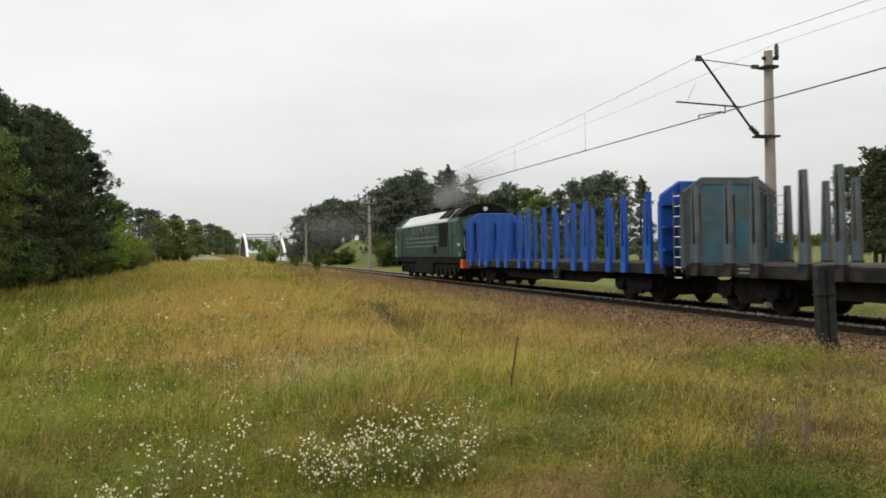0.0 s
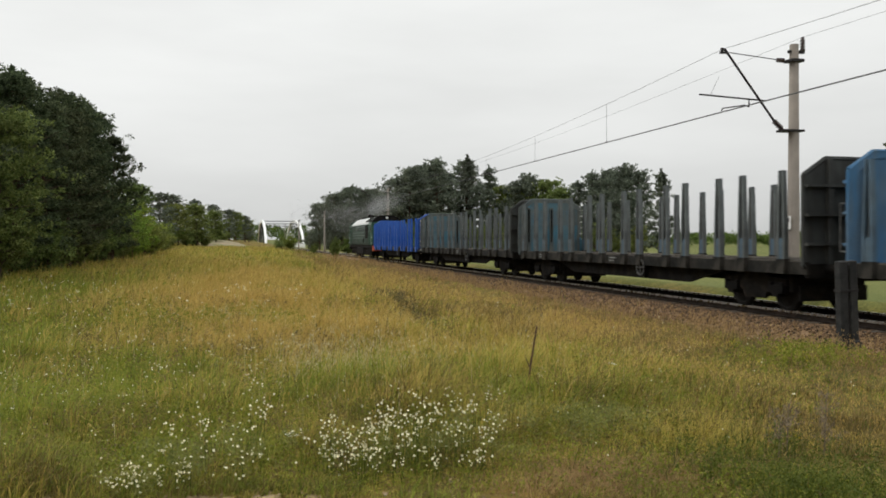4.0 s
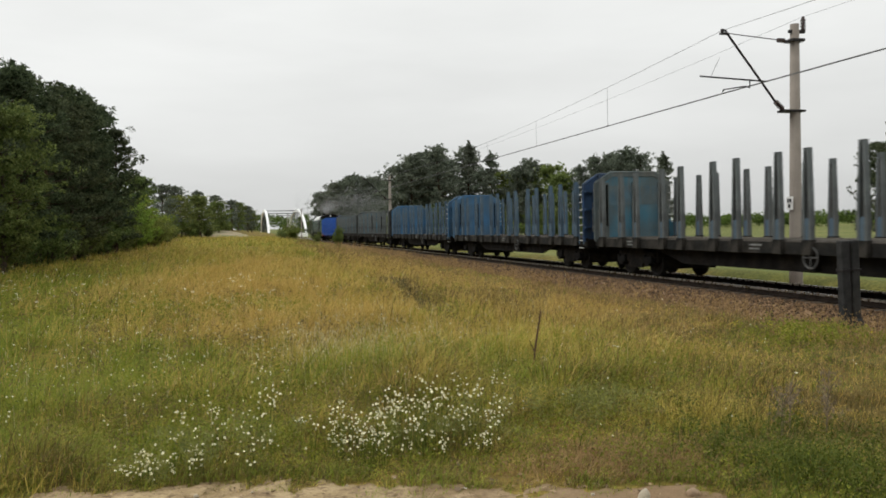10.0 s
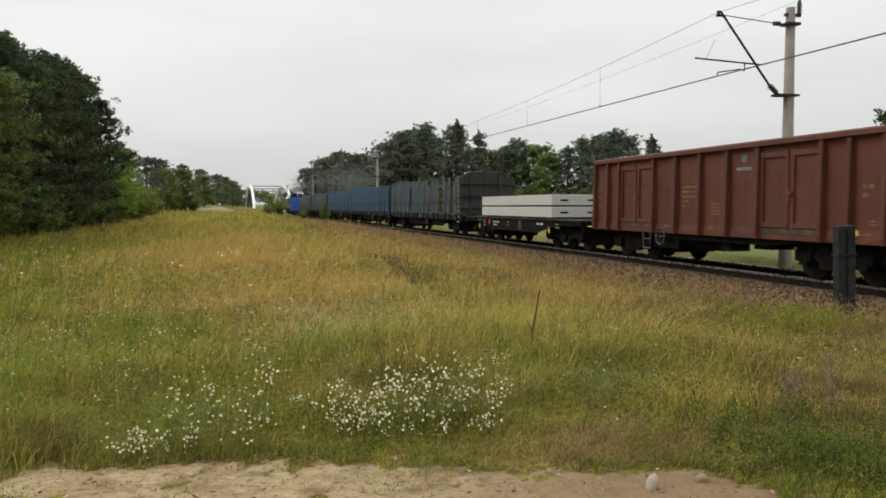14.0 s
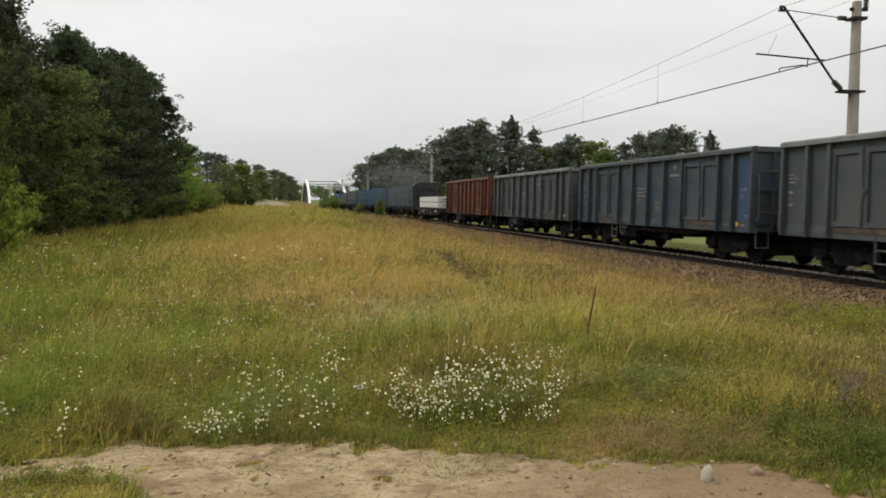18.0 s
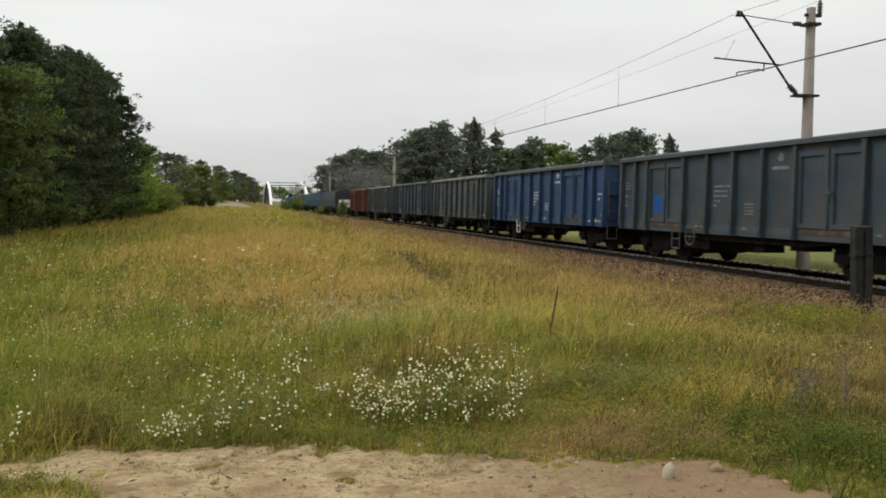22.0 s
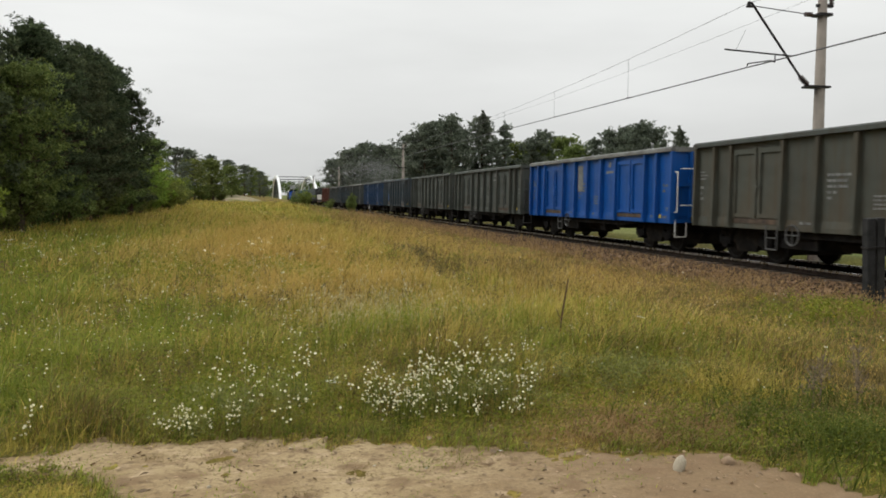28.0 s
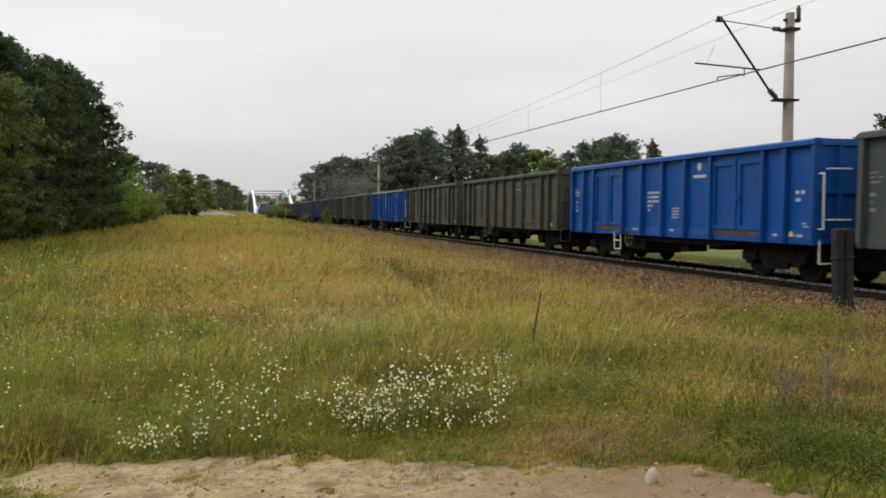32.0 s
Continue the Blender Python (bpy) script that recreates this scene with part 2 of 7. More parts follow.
M["worn_lip"] = shader("worn_pale_lip", (0.19, 0.195, 0.185), 0.75, vary=0.3, scale=3, second=(0.09, 0.08, 0.07), patch=0.6, patch_scale=1.5)
M["worn_rail"] = shader("worn_rail_paint", (0.075, 0.075, 0.072), 0.75, vary=0.4, scale=6)
M["grey_mark"] = shader("faded_marking", (0.145, 0.150, 0.145), 0.75, vary=0.35, scale=6)
M["ochre_mark"] = shader("ochre_marking", (0.17, 0.115, 0.05), 0.8, vary=0.35, scale=6)
M["yellow"] = shader("yellow_paint", (0.62, 0.46, 0.03), 0.6, vary=0.15, scale=6)
M["red_mark"] = shader("red_marking", (0.42, 0.03, 0.03), 0.6, vary=0.2, scale=6)
M["slab"] = shader("pale_concrete", (0.50, 0.495, 0.465), 0.85, vary=0.08, scale=1.2, fine=40, second=(0.418, 0.407, 0.374), patch=0.5, bump=0.002)
M["timber"] = shader("raw_timber", (0.35, 0.25, 0.13), 0.85, vary=0.25, scale=5)
M["loco_green"] = shader("locomotive_green", (0.005, 0.024, 0.014), 0.55, vary=0.2, scale=1.2, second=(0.016, 0.022, 0.018), streak=0.7, spec=0.25)
M["loco_pale"] = shader("faded_green_stripe", (0.14, 0.19, 0.165), 0.6, vary=0.15, scale=1.5)
M["loco_roof"] = shader("grey_roof_paint", (0.60, 0.61, 0.60), 0.5, vary=0.15, scale=1.2, second=(0.22, 0.22, 0.21), streak=0.6, patch=0.3)
M["orange"] = shader("orange_red_paint", (0.60, 0.115, 0.035), 0.55, vary=0.15, scale=3)
M["glass"] = shader("dark_cab_glass", (0.012, 0.014, 0.016), 0.12, vary=0.1, spec=0.6)
M["mast"] = shader("mast_concrete", (0.235, 0.205, 0.175), 0.9, vary=0.12, scale=2.5, fine=50, second=(0.15, 0.13, 0.11), streak=0.6, bump=0.003)
M["iron"] = shader("dark_iron", (0.03, 0.027, 0.027), 0.65, metal=0.5, vary=0.3, scale=8)
M["wire"] = shader("oxidised_wire", (0.10, 0.10, 0.10), 0.6, metal=0.3, vary=0.1)
M["porcelain"] = shader("brown_porcelain", (0.05, 0.03, 0.025), 0.25, vary=0.1, spec=0.6)
M["sign"] = shader("white_sign", (0.70, 0.70, 0.68), 0.5, vary=0.08, scale=8)
M["post"] = shader("tarred_timber_post", (0.0195, 0.0195, 0.0195), 0.88, vary=0.4, scale=6, second=(0.0435, 0.0413, 0.0375), streak=0.7, bump=0.01)
M["bridge_white"] = shader("white_bridge_paint", (0.78, 0.79, 0.78), 0.5, vary=0.06, scale=0.5, second=(0.6, 0.6, 0.57), streak=0.5)
M["stake_blue"] = shader("worn_blue_stake", (0.0768, 0.1107, 0.1380), 0.6, metal=0.2, vary=0.25, scale=2.0, second=(0.0480, 0.1080, 0.1800), streak=0.7, patch=.5, patch_scale=1.0)
M["faded_wall"] = shader("faded_wall_paint", (0.065, 0.125, 0.165), 0.68, vary=0.22, scale=1.4, second=(0.11, 0.12, 0.11), streak=0.8, patch=0.6, patch_scale=1.0)
M["beam"] = shader("grimy_side_beam", (0.013, 0.013, 0.012), 0.85, spec=0.12, vary=0.4, scale=3, second=(0.04, 0.036, 0.030), patch=0.6, patch_scale=1.6)
M["loco_cab"] = shader("bright_green_cab", (0.007, 0.050, 0.028), 0.5, vary=0.15, scale=1.2, spec=0.3)
M["sill"] = shader("grimy_door_sill", (0.055, 0.042, 0.032), 0.85, vary=0.4, scale=4, second=(0.10, 0.065, 0.04), patch=0.5, patch_scale=2)

# ---- lie of the land: z = 0 is the rail's top ----
TRACK, GAUGE = 13.85, 1.435
FALL = 0.003      # the line falls gently towards the bridge


def grade(y):
    return -FALL * (y - 15.0)


TILT = -math.degrees(math.atan(FALL))


def ground_z(x, y):
    """Height of the meadow, the railway's formation, the far field and the cutting's bank."""
    near = 0.04 + 0.05 * noise.noise((x * 0.35, y * 0.35, 3.1)) * step(5, 9, y) + 0.012 * noise.noise((x * 1.4, y * 1.4, 0.0))
    swell = 0.50 * step(18, 80, y) * (1 - step(1, 11, x - 0.02 * y)) + 0.10 * step(8, 20, y) * (1 - step(0, 5, x))
    # a worn rut that slants over the meadow
    rut = -0.15 * math.exp(-((x - 4.05 - .25 * math.sin(y * .35) - .012 * (y - 20)) / 0.45) ** 2) * step(9, 13, y) * (1 - step(26, 38, y))
    z = near + swell + rut
    side = x - TRACK
    z += -0.78 * step(-5.6, -3.5, side) * (1 - step(2, 4, side))
    z += grade(max(-100, min(260, y))) * step(-5.6, -3.5, side)
    far = step(3.2, 6.0, side)
    z = z * (1 - far) + (-0.5 + grade(max(-100, min(260, y))) + 0.25 * noise.noise((x * 0.02, y * 0.02, 5.0))) * far
    bank = 4.6 * step(4.5, 13, side) * step(96, 150, y) * (1 - step(17, 34, side)) * (1 - step(215, 245, y))
    z += bank
    heap = 1.5 * math.exp(-(((x + 5.5) / 7.0) ** 2 + ((y - 150) / 16) ** 2))
    left = 1.2 * step(-3, -14, x) * step(60, 110, y) * (1 - step(190, 240, y))
    return z + heap + left


def grid_axis(lo, hi, inner_lo, inner_hi, fine, grow):
    out, v, s = [], inner_lo, fine
    while v < inner_hi:
        out.append(v)
        v += fine
    up, s = inner_hi, fine
    while up < hi:
        out.append(up)
        s *= grow
        up += s
    out.append(hi)
    down, s = inner_lo, fine
    pre = []
    while down > lo:
        s *= grow
        down -= s
        pre.append(max(lo, down))
    return pre[::-1] + out


def meadow_material():
    m = bpy.data.materials.new("meadow_ground")
    m.use_nodes = True
    N, L = m.node_tree.nodes, m.node_tree.links
    b = N["Principled BSDF"]
    b.inputs["Roughness"].default_value, b.inputs["Specular IOR Level"].default_value = 0.95, 0.1
    tc = N.new("ShaderNodeTexCoord")

    def nz(scale, detail=6.0, off=0.0):
        mp = N.new("ShaderNodeMapping")
        mp.inputs["Location"].default_value = (off, off, 0)
        L.new(tc.outputs["Object"], mp.inputs[0])
        t = N.new("ShaderNodeTexNoise")
        t.inputs["Scale"].default_value, t.inputs["Detail"].default_value = scale, detail
        L.new(mp.outputs[0], t.inputs["Vector"])
        return t.outputs[0]

    def ramp(src, *stops):
        r = N.new("ShaderNodeValToRGB")
        e = r.color_ramp.elements
        e[0].position, e[0].color = stops[0][0], (*stops[0][1], 1)
        e[1].position, e[1].color = stops[-1][0], (*stops[-1][1], 1)
        for p, c in stops[1:-1]:
            k = e.new(p)
            k.color = (*c, 1)
        L.new(src, r.inputs[0])
        return r.outputs[0]

    def mixc(fac, a, c, kind="MIX"):
        n = N.new("ShaderNodeMix")
        n.data_type, n.blend_type = "RGBA", kind
        if isinstance(fac, float):
            n.inputs[0].default_value = fac
        else:
            L.new(fac, n.inputs[0])
        L.new(a, n.inputs[6])
        L.new(c, n.inputs[7])
        return n.outputs[2]

    broad = ramp(nz(0.16), (0.30, (0.085, 0.095, 0.018)), (0.48, (0.15, 0.125, 0.03)), (0.62, (0.19, 0.122, 0.040)), (0.75, (0.13, 0.115, 0.025)))
    small = ramp(nz(1.6, 8, 7.0), (0.3, (0.45, 0.5, 0.4)), (0.7, (1.5, 1.4, 1.35)))
    col = mixc(1.0, broad, small, "MULTIPLY")
    fine = ramp(nz(14.0, 6, 2.0), (0.3, (0.55, 0.55, 0.55)), (0.7, (1.4, 1.4, 1.4)))
    # beyond the railway lies a greener field
    where = N.new("ShaderNodeSeparateXYZ")
    L.new(tc.outputs["Object"], where.inputs[0])
    beyond = N.new("ShaderNodeMapRange")
    beyond.inputs[1].default_value, beyond.inputs[2].default_value = TRACK + 1.8, TRACK + 4.6
    L.new(where.outputs[0], beyond.inputs[0])
    field = ramp(nz(0.05, 5, 3.0), (0.35, (0.105, 0.122, 0.036)), (0.65, (0.155, 0.160, 0.052)))
    L.new(mixc(beyond.outputs[0], mixc(1.0, col, fine, "MULTIPLY"), mixc(1.0, field, fine, "MULTIPLY")), b.inputs["Base Color"])
    bp = N.new("ShaderNodeBump")
    bp.inputs["Strength"].default_value, bp.inputs["Distance"].default_value = 0.8, 0.08
    L.new(nz(9.0, 8), bp.inputs["Height"])
    L.new(bp.outputs[0], b.inputs["Normal"])
    return m


M["meadow"] = meadow_material()
gx = grid_axis(-1500, 1500, -14, 22, 0.4, 1.14)
gy = grid_axis(-600, 2500, -2, 50, 0.4, 1.09)
verts = [(x, y, ground_z(x, y) if abs(x) < 300 and y < 600 else -0.5) for y in gy for x in gx]
nx = len(gx)
faces = [(j * nx + i, j * nx + i + 1, (j + 1) * nx + i + 1, (j + 1) * nx + i) for j in range(len(gy) - 1) for i in range(nx - 1)]
ground = tagged(smooth(part("ground", quick_mesh("ground", verts, faces), M["meadow"])), "uneven summer meadow soil under tall dry grass", "ground", kind="structure")

# ---- the railway: ballast bed, sleepers, two rails ----
Y0, Y1 = -330.0, 420.0
bm = bmesh.new()
prof = [(-4.3, -0.76), (-3.1, -0.52), (-2.0, -0.20), (2.0, -0.20), (3.0, -0.5), (3.9, -0.75)]
for a, b in zip(prof, prof[1:]):
    ys = [Y0, -20, 0, 10, 20, 40, 80, 160, Y1]
    for u, w in zip(ys, ys[1:]):
        bm.faces.new([bm.verts.new((TRACK + p[0], q, p[1] + grade(q))) for p, q in ((a, u), (b, u), (b, w), (a, w))])
bmesh.ops.remove_doubles(bm, verts=bm.verts[:], dist=0.001)
ballast = tagged(part("ballast_bed", bm, M["stone"]), "brown crushed-stone ballast bed under the railway track", "ballast", kind="structure")

track = tagged(new("railway_track"), "single railway track on concrete sleepers in brown ballast", "railway track", kind="structure")
track.matrix_basis = pose(0, 15.0, 0, TILT) @ Matrix.Translation((0, -15.0, 0))


def rail_section(y0, y1, x):
    body = bmesh.new()
    extrude(body, [(x - .07, -.172), (x + .07, -.172), (x + .07, -.155), (x + .012, -.135), (x + .012, -.045), (x - .012, -.045), (x - .012, -.135), (x - .07, -.155)], 1, y0, y1)
    r = part("rail", body, M["rail_rust"], track, "rusty steel rail with a bright worn head")
    head = bmesh.new()
    extrude(head, [(x - .036, -.048), (x + .036, -.048), (x + .036, -.008), (x + .026, 0), (x - .026, 0), (x - .036, -.008)], 1, y0, y1)
    part("rail_head", head, M["rail_head"], r)


for sx in (-1, 1):
    rail_section(Y0, Y1, TRACK + sx * (GAUGE / 2 + 0.036))

bm = bmesh.new()
outline = [(-.14, -.36), (.14, -.36), (.11, -.175), (-.11, -.175)]
extrude(bm, outline, 0, -1.3, 1.3)
sleeper_mesh = mesh_of(bm, "sleeper")
y = 4.0
while y < 64:
    part("sleeper", sleeper_mesh, M["sleeper"], track, at=(TRACK, y + random.uniform(-.02, .02), random.uniform(-.008, .004)))
    y += 0.62

# ---- the train: its things ride on y, with y = 0 at the front of the body ----
SPEED = 8.71
riders = []      # (thing, y of its front at the clip's start)
wheelsets = []
CACHE = {}


def cached(key, make):
    if key not in CACHE:
        CACHE[key] = make()
    return CACHE[key]


def put(name, key, make, material, parent, label="", at=None):
    """A part whose mesh is made once and shared."""
    return part(name, cached(key, make), material, parent, label, at=at)


def shape(fill, name="shape", bevel=0.0):
    def make():
        bm = bmesh.new()
        fill(bm)
        return mesh_of(bm, name, bevel)
    return make


def lathe(bm, profile, seg=20):
    """A body of revolution about x from pairs of x and radius."""
    rings = [[bm.verts.new((x, r * math.cos(2 * math.pi * k / seg), r * math.sin(2 * math.pi * k / seg))) for k in range(seg)] for x, r in profile]
    for p, q in zip(rings, rings[1:]):
        for k in range(seg):
            bm.faces.new((p[k], p[(k + 1) % seg], q[(k + 1) % seg], q[k]))
    bm.faces.new(rings[0][::-1])
    bm.faces.new(rings[-1])


def wheel_fill(r):
    """A wheelset: axle and two flanged wheels turned from one profile."""
    half = [(.09, .62), (r * .8, .69), (r + .03, .69), (r + .03, .715), (r, .73), (r, .815), (r * .86, .82), (r * .80, .79), (.16, .80), (.16, .85), (.075, .86), (.075, .97)]
    def fill(bm):
        lathe(bm, [(-x, rad) for rad, x in half[::-1]] + [(x, rad) for rad, x in half])
    return fill


def bogie(parent, y, r=0.46, axles=(-0.9, 0.9)):
    """A freight bogie: frame, axle boxes, springs, wheelsets."""
    span = max(axles)

    def frame_fill(bm):
        box(bm, -1.0, 1.0, -.30, .30, .34, .96)

    def side_frame(bm):
        extrude(bm, [(-span - .34, .62), (-span - .30, .76), (-.55, .82), (-.45, .92), (.45, .92), (.55, .82), (span + .30, .76), (span + .34, .56), (span - .30, .50), (.50, .44), (.40, .27), (-.40, .27), (-.50, .44), (-span + .30, .50)], 0, -.05, .05)

    def end_beam(bm):
        box(bm, -1.0, 1.0, -.06, .06, .46, .80)

    def plate(bm):
        box(bm, -.95, .95, -span - .3, span + .3, .58, .80)

    def brake_beam(bm):
        box(bm, -.92, .92, -.62, -.54, .26, .62)
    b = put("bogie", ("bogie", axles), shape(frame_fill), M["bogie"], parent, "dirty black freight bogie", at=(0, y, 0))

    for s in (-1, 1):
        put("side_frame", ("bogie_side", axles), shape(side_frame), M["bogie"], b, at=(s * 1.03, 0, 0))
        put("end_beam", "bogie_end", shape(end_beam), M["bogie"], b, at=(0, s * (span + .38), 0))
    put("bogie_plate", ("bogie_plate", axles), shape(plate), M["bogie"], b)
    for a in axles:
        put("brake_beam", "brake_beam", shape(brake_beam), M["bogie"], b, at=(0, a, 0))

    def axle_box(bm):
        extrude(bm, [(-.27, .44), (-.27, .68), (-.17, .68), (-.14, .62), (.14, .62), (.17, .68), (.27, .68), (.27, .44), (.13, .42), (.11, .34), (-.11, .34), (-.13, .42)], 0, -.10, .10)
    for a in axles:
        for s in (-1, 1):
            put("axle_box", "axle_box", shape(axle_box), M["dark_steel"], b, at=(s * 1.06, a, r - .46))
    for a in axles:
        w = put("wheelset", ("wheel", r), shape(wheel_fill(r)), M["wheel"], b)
        w.matrix_parent_inverse = Matrix.Translation((0, a, r))
        w["radius"] = r
        wheelsets.append(w)
    return b


def buffers(parent, front, rear, z=1.05):
    def fill(bm):
        tube(bm, (0, 0, 0), (0, .38, 0), .10, seg=10)
        tube(bm, (0, .36, 0), (0, .58, 0), .075, seg=10)
        tube(bm, (0, .58, 0), (0, .62, 0), .225, seg=16)
    for s in (-1, 1):
        put("buffer", "buffer", shape(fill), M["dark_steel"], parent, at=pose(s * .875, front, z))
        put("buffer", "buffer", shape(fill), M["dark_steel"], parent, at=pose(s * .875, rear, z, 0, 0, 180))

    def hook(bm):
        box(bm, -.05, .05, 0, .45, -.06, .06)
        ringwheel(bm, (0, .45, -.10), 0, .12, .025, 10)
    put("coupling", "hook", shape(hook), M["dark_steel"], parent, at=pose(0, rear, z - .02, 0, 0, 180))


def hand_wheel(parent, y, z, x=-1.5):
    def fill(bm):
        ringwheel(bm, (0, 0, 0), 0, .24, .022, 16)
        tube(bm, (0, -.24, 0), (0, .24, 0), .014, seg=5)
        tube(bm, (0, 0, -.24), (0, 0, .24), .014, seg=5)
        tube(bm, (0, 0, 0), (.2, 0, 0), .022, seg=6)
    put("brake_wheel", "hand_wheel", shape(fill), M["worn_rail"], parent, "grey hand-brake wheel", at=(x, y, z))


def bars(parent, x, y, z, rows, material, name="lettering", size=0.065):
    """Unreadable stencilled writing: short bars on the side that faces the meadow."""
    for k, words in enumerate(rows):
        bm, at = bmesh.new(), 0.0
        for w in words:
            box(bm, x - .004, x + .002, y - at - w, y - at, z - k * size * 1.7 - size * .8, z - k * size * 1.7)
            at += w + (.07 if len(words) < 3 else .035)
        part(name, bm, material, parent)


def open_wagon(paint, start, colour, lip=None, ladder=True, marks="white", letter=0, patch=None):
    """A four-axle open wagon with ribbed sides, two double doors a side and a rolled top edge."""
    lip = lip or paint
    w = tagged(new("open_wagon"), colour, "freight wagon", "open wagons of the train")
    w.empty_display_size = 0.3
    Lb, hw, zb, zt = 12.80, 1.43, 1.06, 3.12
    side = -1.48

    def frame_fill(bm):
        box(bm, -.45, .45, -Lb - .02, .02, .70, 1.12)
        for k in range(9):
            box(bm, -1.25, 1.25, -1.2 - k * 1.3 - .05, -1.2 - k * 1.3 + .05, .84, 1.12)
        for s in (-1, 1):
            x = s * 1.28
            extrude(bm, [(-Lb, 1.10), (0, 1.10), (0, .86), (-2.6, .84), (-4.0, .73), (-Lb + 4.0, .73), (-Lb + 2.6, .84), (-Lb, .86)], 0, x - .05, x + .05)
        for y in (-.06, -Lb + .06):
            box(bm, -1.35, 1.35, y - .06, y + .06, .86, 1.14)
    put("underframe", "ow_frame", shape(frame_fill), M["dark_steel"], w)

    def floor_fill(bm):
        box(bm, -hw, hw, -Lb + .05, -.05, 1.12, 1.20)
    put("floor", "ow_floor", shape(floor_fill), M["rust_lip"], w)

    # ribs divide each side into panels; two pairs of doors a side
    ribs = [0.05, 1.0, 1.8, 3.95, 5.18, 6.40, 7.62, 8.85, 11.0, 11.8, 12.75]
    doors = {(1.8, 3.95), (8.85, 11.0)}
    for s in (-1, 1):
        for a, b in zip(ribs, ribs[1:]):
            pw = b - a
            if (a, b) in doors:
                for half in (0, 1):
                    y1 = -a - half * pw / 2 - .03
                    y0 = y1 - pw / 2 + .06
                    def door(bm, dw=y1 - y0):
                        box(bm, -.02, .02, -dw, 0, 0, 1.78)
                        for q in (.07, dw - .07):
                            box(bm, -.075, -.012, -q - .06, -q + .06, .0, 1.78)
                        box(bm, -.07, -.012, -dw + .10, -.10, 1.64, 1.76)
                        box(bm, -.07, -.012, -dw + .10, -.10, .02, .13)
                    d = put("door", ("ow_door", round(y1 - y0, 3)), shape(door), paint, w, at=pose(s * hw, y1 if s < 0 else y0, 1.16, 0, 0, 0 if s < 0 else 180))
                    if half == 0:
                        def latch(bm):
                            box(bm, -.11, -.07, -.05, .05, .62, .98)
                            tube(bm, (-.09, 0, .1), (-.09, 0, 1.55), .022, seg=5)
                            box(bm, -.12, -.09, -.13, .13, .76, .84)
                        put("latch", "ow_latch", shape(latch), paint, d, at=(0, -pw / 2 + .03, 0))
                def head(bm, pw=pw):
                    box(bm, -.025, .025, -pw, 0, 0, .22)
                put("side_panel", ("ow_head", round(pw, 2)), shape(head), paint, w, at=pose(s * hw, -a, 2.94 - .22 + .22, 0, 0, 0) if s < 0 else pose(s * hw, -a, 2.94))
                def sill(bm, pw=pw):
                    box(bm, -.062, .03, -pw + .06, -.06, .06, .18)
                put("door_sill", ("ow_sill", round(pw, 2)), shape(sill), M["sill"], w, "grimy door sill", at=(s * hw, -a, .97))
            else:
                def panel(bm, pw=pw):
                    box(bm, -.018, .018, -pw, 0, 0, 2.16)
                put("side_panel", ("ow_panel", round(pw, 2)), shape(panel), paint, w, at=(s * hw, -a, .96))
        def rib(bm):
            extrude(bm, [(-.15, .90), (-.185, 1.03), (-.145, 3.06), (.0, 3.09), (.0, .90)], 1, -.055, .055)
        for r in ribs:
            put("rib", "ow_rib", shape(rib), paint, w, at=pose(s * hw, -r, 0, 0, 0, 0 if s < 0 else 180))
        def rail(bm):
            extrude(bm, [(-.175, 3.08), (-.175, 3.18), (-.10, 3.22), (.05, 3.22), (.06, 3.08)], 1, -Lb, 0)
        put("top_rail", "ow_rail", shape(rail), lip, w, "worn rolled top edge", at=pose(s * hw, 0 if s < 0 else -Lb, 0, 0, 0, 0 if s < 0 else 180))
        def sole(bm):
            extrude(bm, [(-.05, .90), (-.05, 1.00), (-.028, 1.16), (.03, 1.16), (.03, .90)], 1, -Lb, 0)
        put("side_sill", "ow_sole", shape(sole), paint, w, at=pose(s * hw, 0 if s < 0 else -Lb, 0, 0, 0, 0 if s < 0 else 180))
    for e, y in ((1, 0.0), (-1, -Lb)):
        def end(bm):
            box(bm, -hw, hw, -.04, 0, .92, 3.10)
        ew = put("end_wall", "ow_end", shape(end), paint, w, at=pose(0, y, 0, 0, 0, 0 if e > 0 else 180))
        def end_rib(bm):
            extrude(bm, [(-.05, .0), (.05, .0), (.04, .085), (-.04, .085)], 2, .94, 3.08)
        for x in (-.95, -.32, .32, .95):
            put("end_rib", "ow_endrib", shape(end_rib), paint, ew, at=(x, 0, 0))
        def end_rail(bm):
            box(bm, -hw - .02, hw + .02, -.05, .08, -.07, .07)
        put("end_top_rail", "ow_endrail", shape(end_rail), lip, ew, at=(0, 0, 3.13))
        def end_beam(bm):
            box(bm, -hw, hw, .002, .07, -.05, .05)
        put("end_beam", "ow_endbeam", shape(end_beam), paint, ew, at=(0, 0, 2.07))
        put("end_beam", "ow_endbeam", shape(end_beam), paint, ew, at=(0, 0.01, .98))

    x, y = -hw - .07, -Lb - .16
    for name, pts in (("grab_rail", [(x + .05, -Lb, 2.45), (x + .05, y, 2.45), (x + .05, y, 1.25), (x + .05, -Lb, 1.25)]),
                      ("grab_rail", [(x + .75, -Lb, 2.55), (x + .75, y, 2.55), (x + .25, y, 2.55), (x + .25, -Lb, 2.55)]),
                      ("grab_rail", [(x + .75, -Lb, 1.45), (x + .75, y, 1.45), (x + .25, y, 1.45), (x + .25, -Lb, 1.45)]),
                      ("shunter_step", [(x + .05, -Lb - .05, 1.0), (x + .05, -Lb - .05, .5), (x + .42, -Lb - .05, .5), (x + .42, -Lb - .05, 1.0)])):
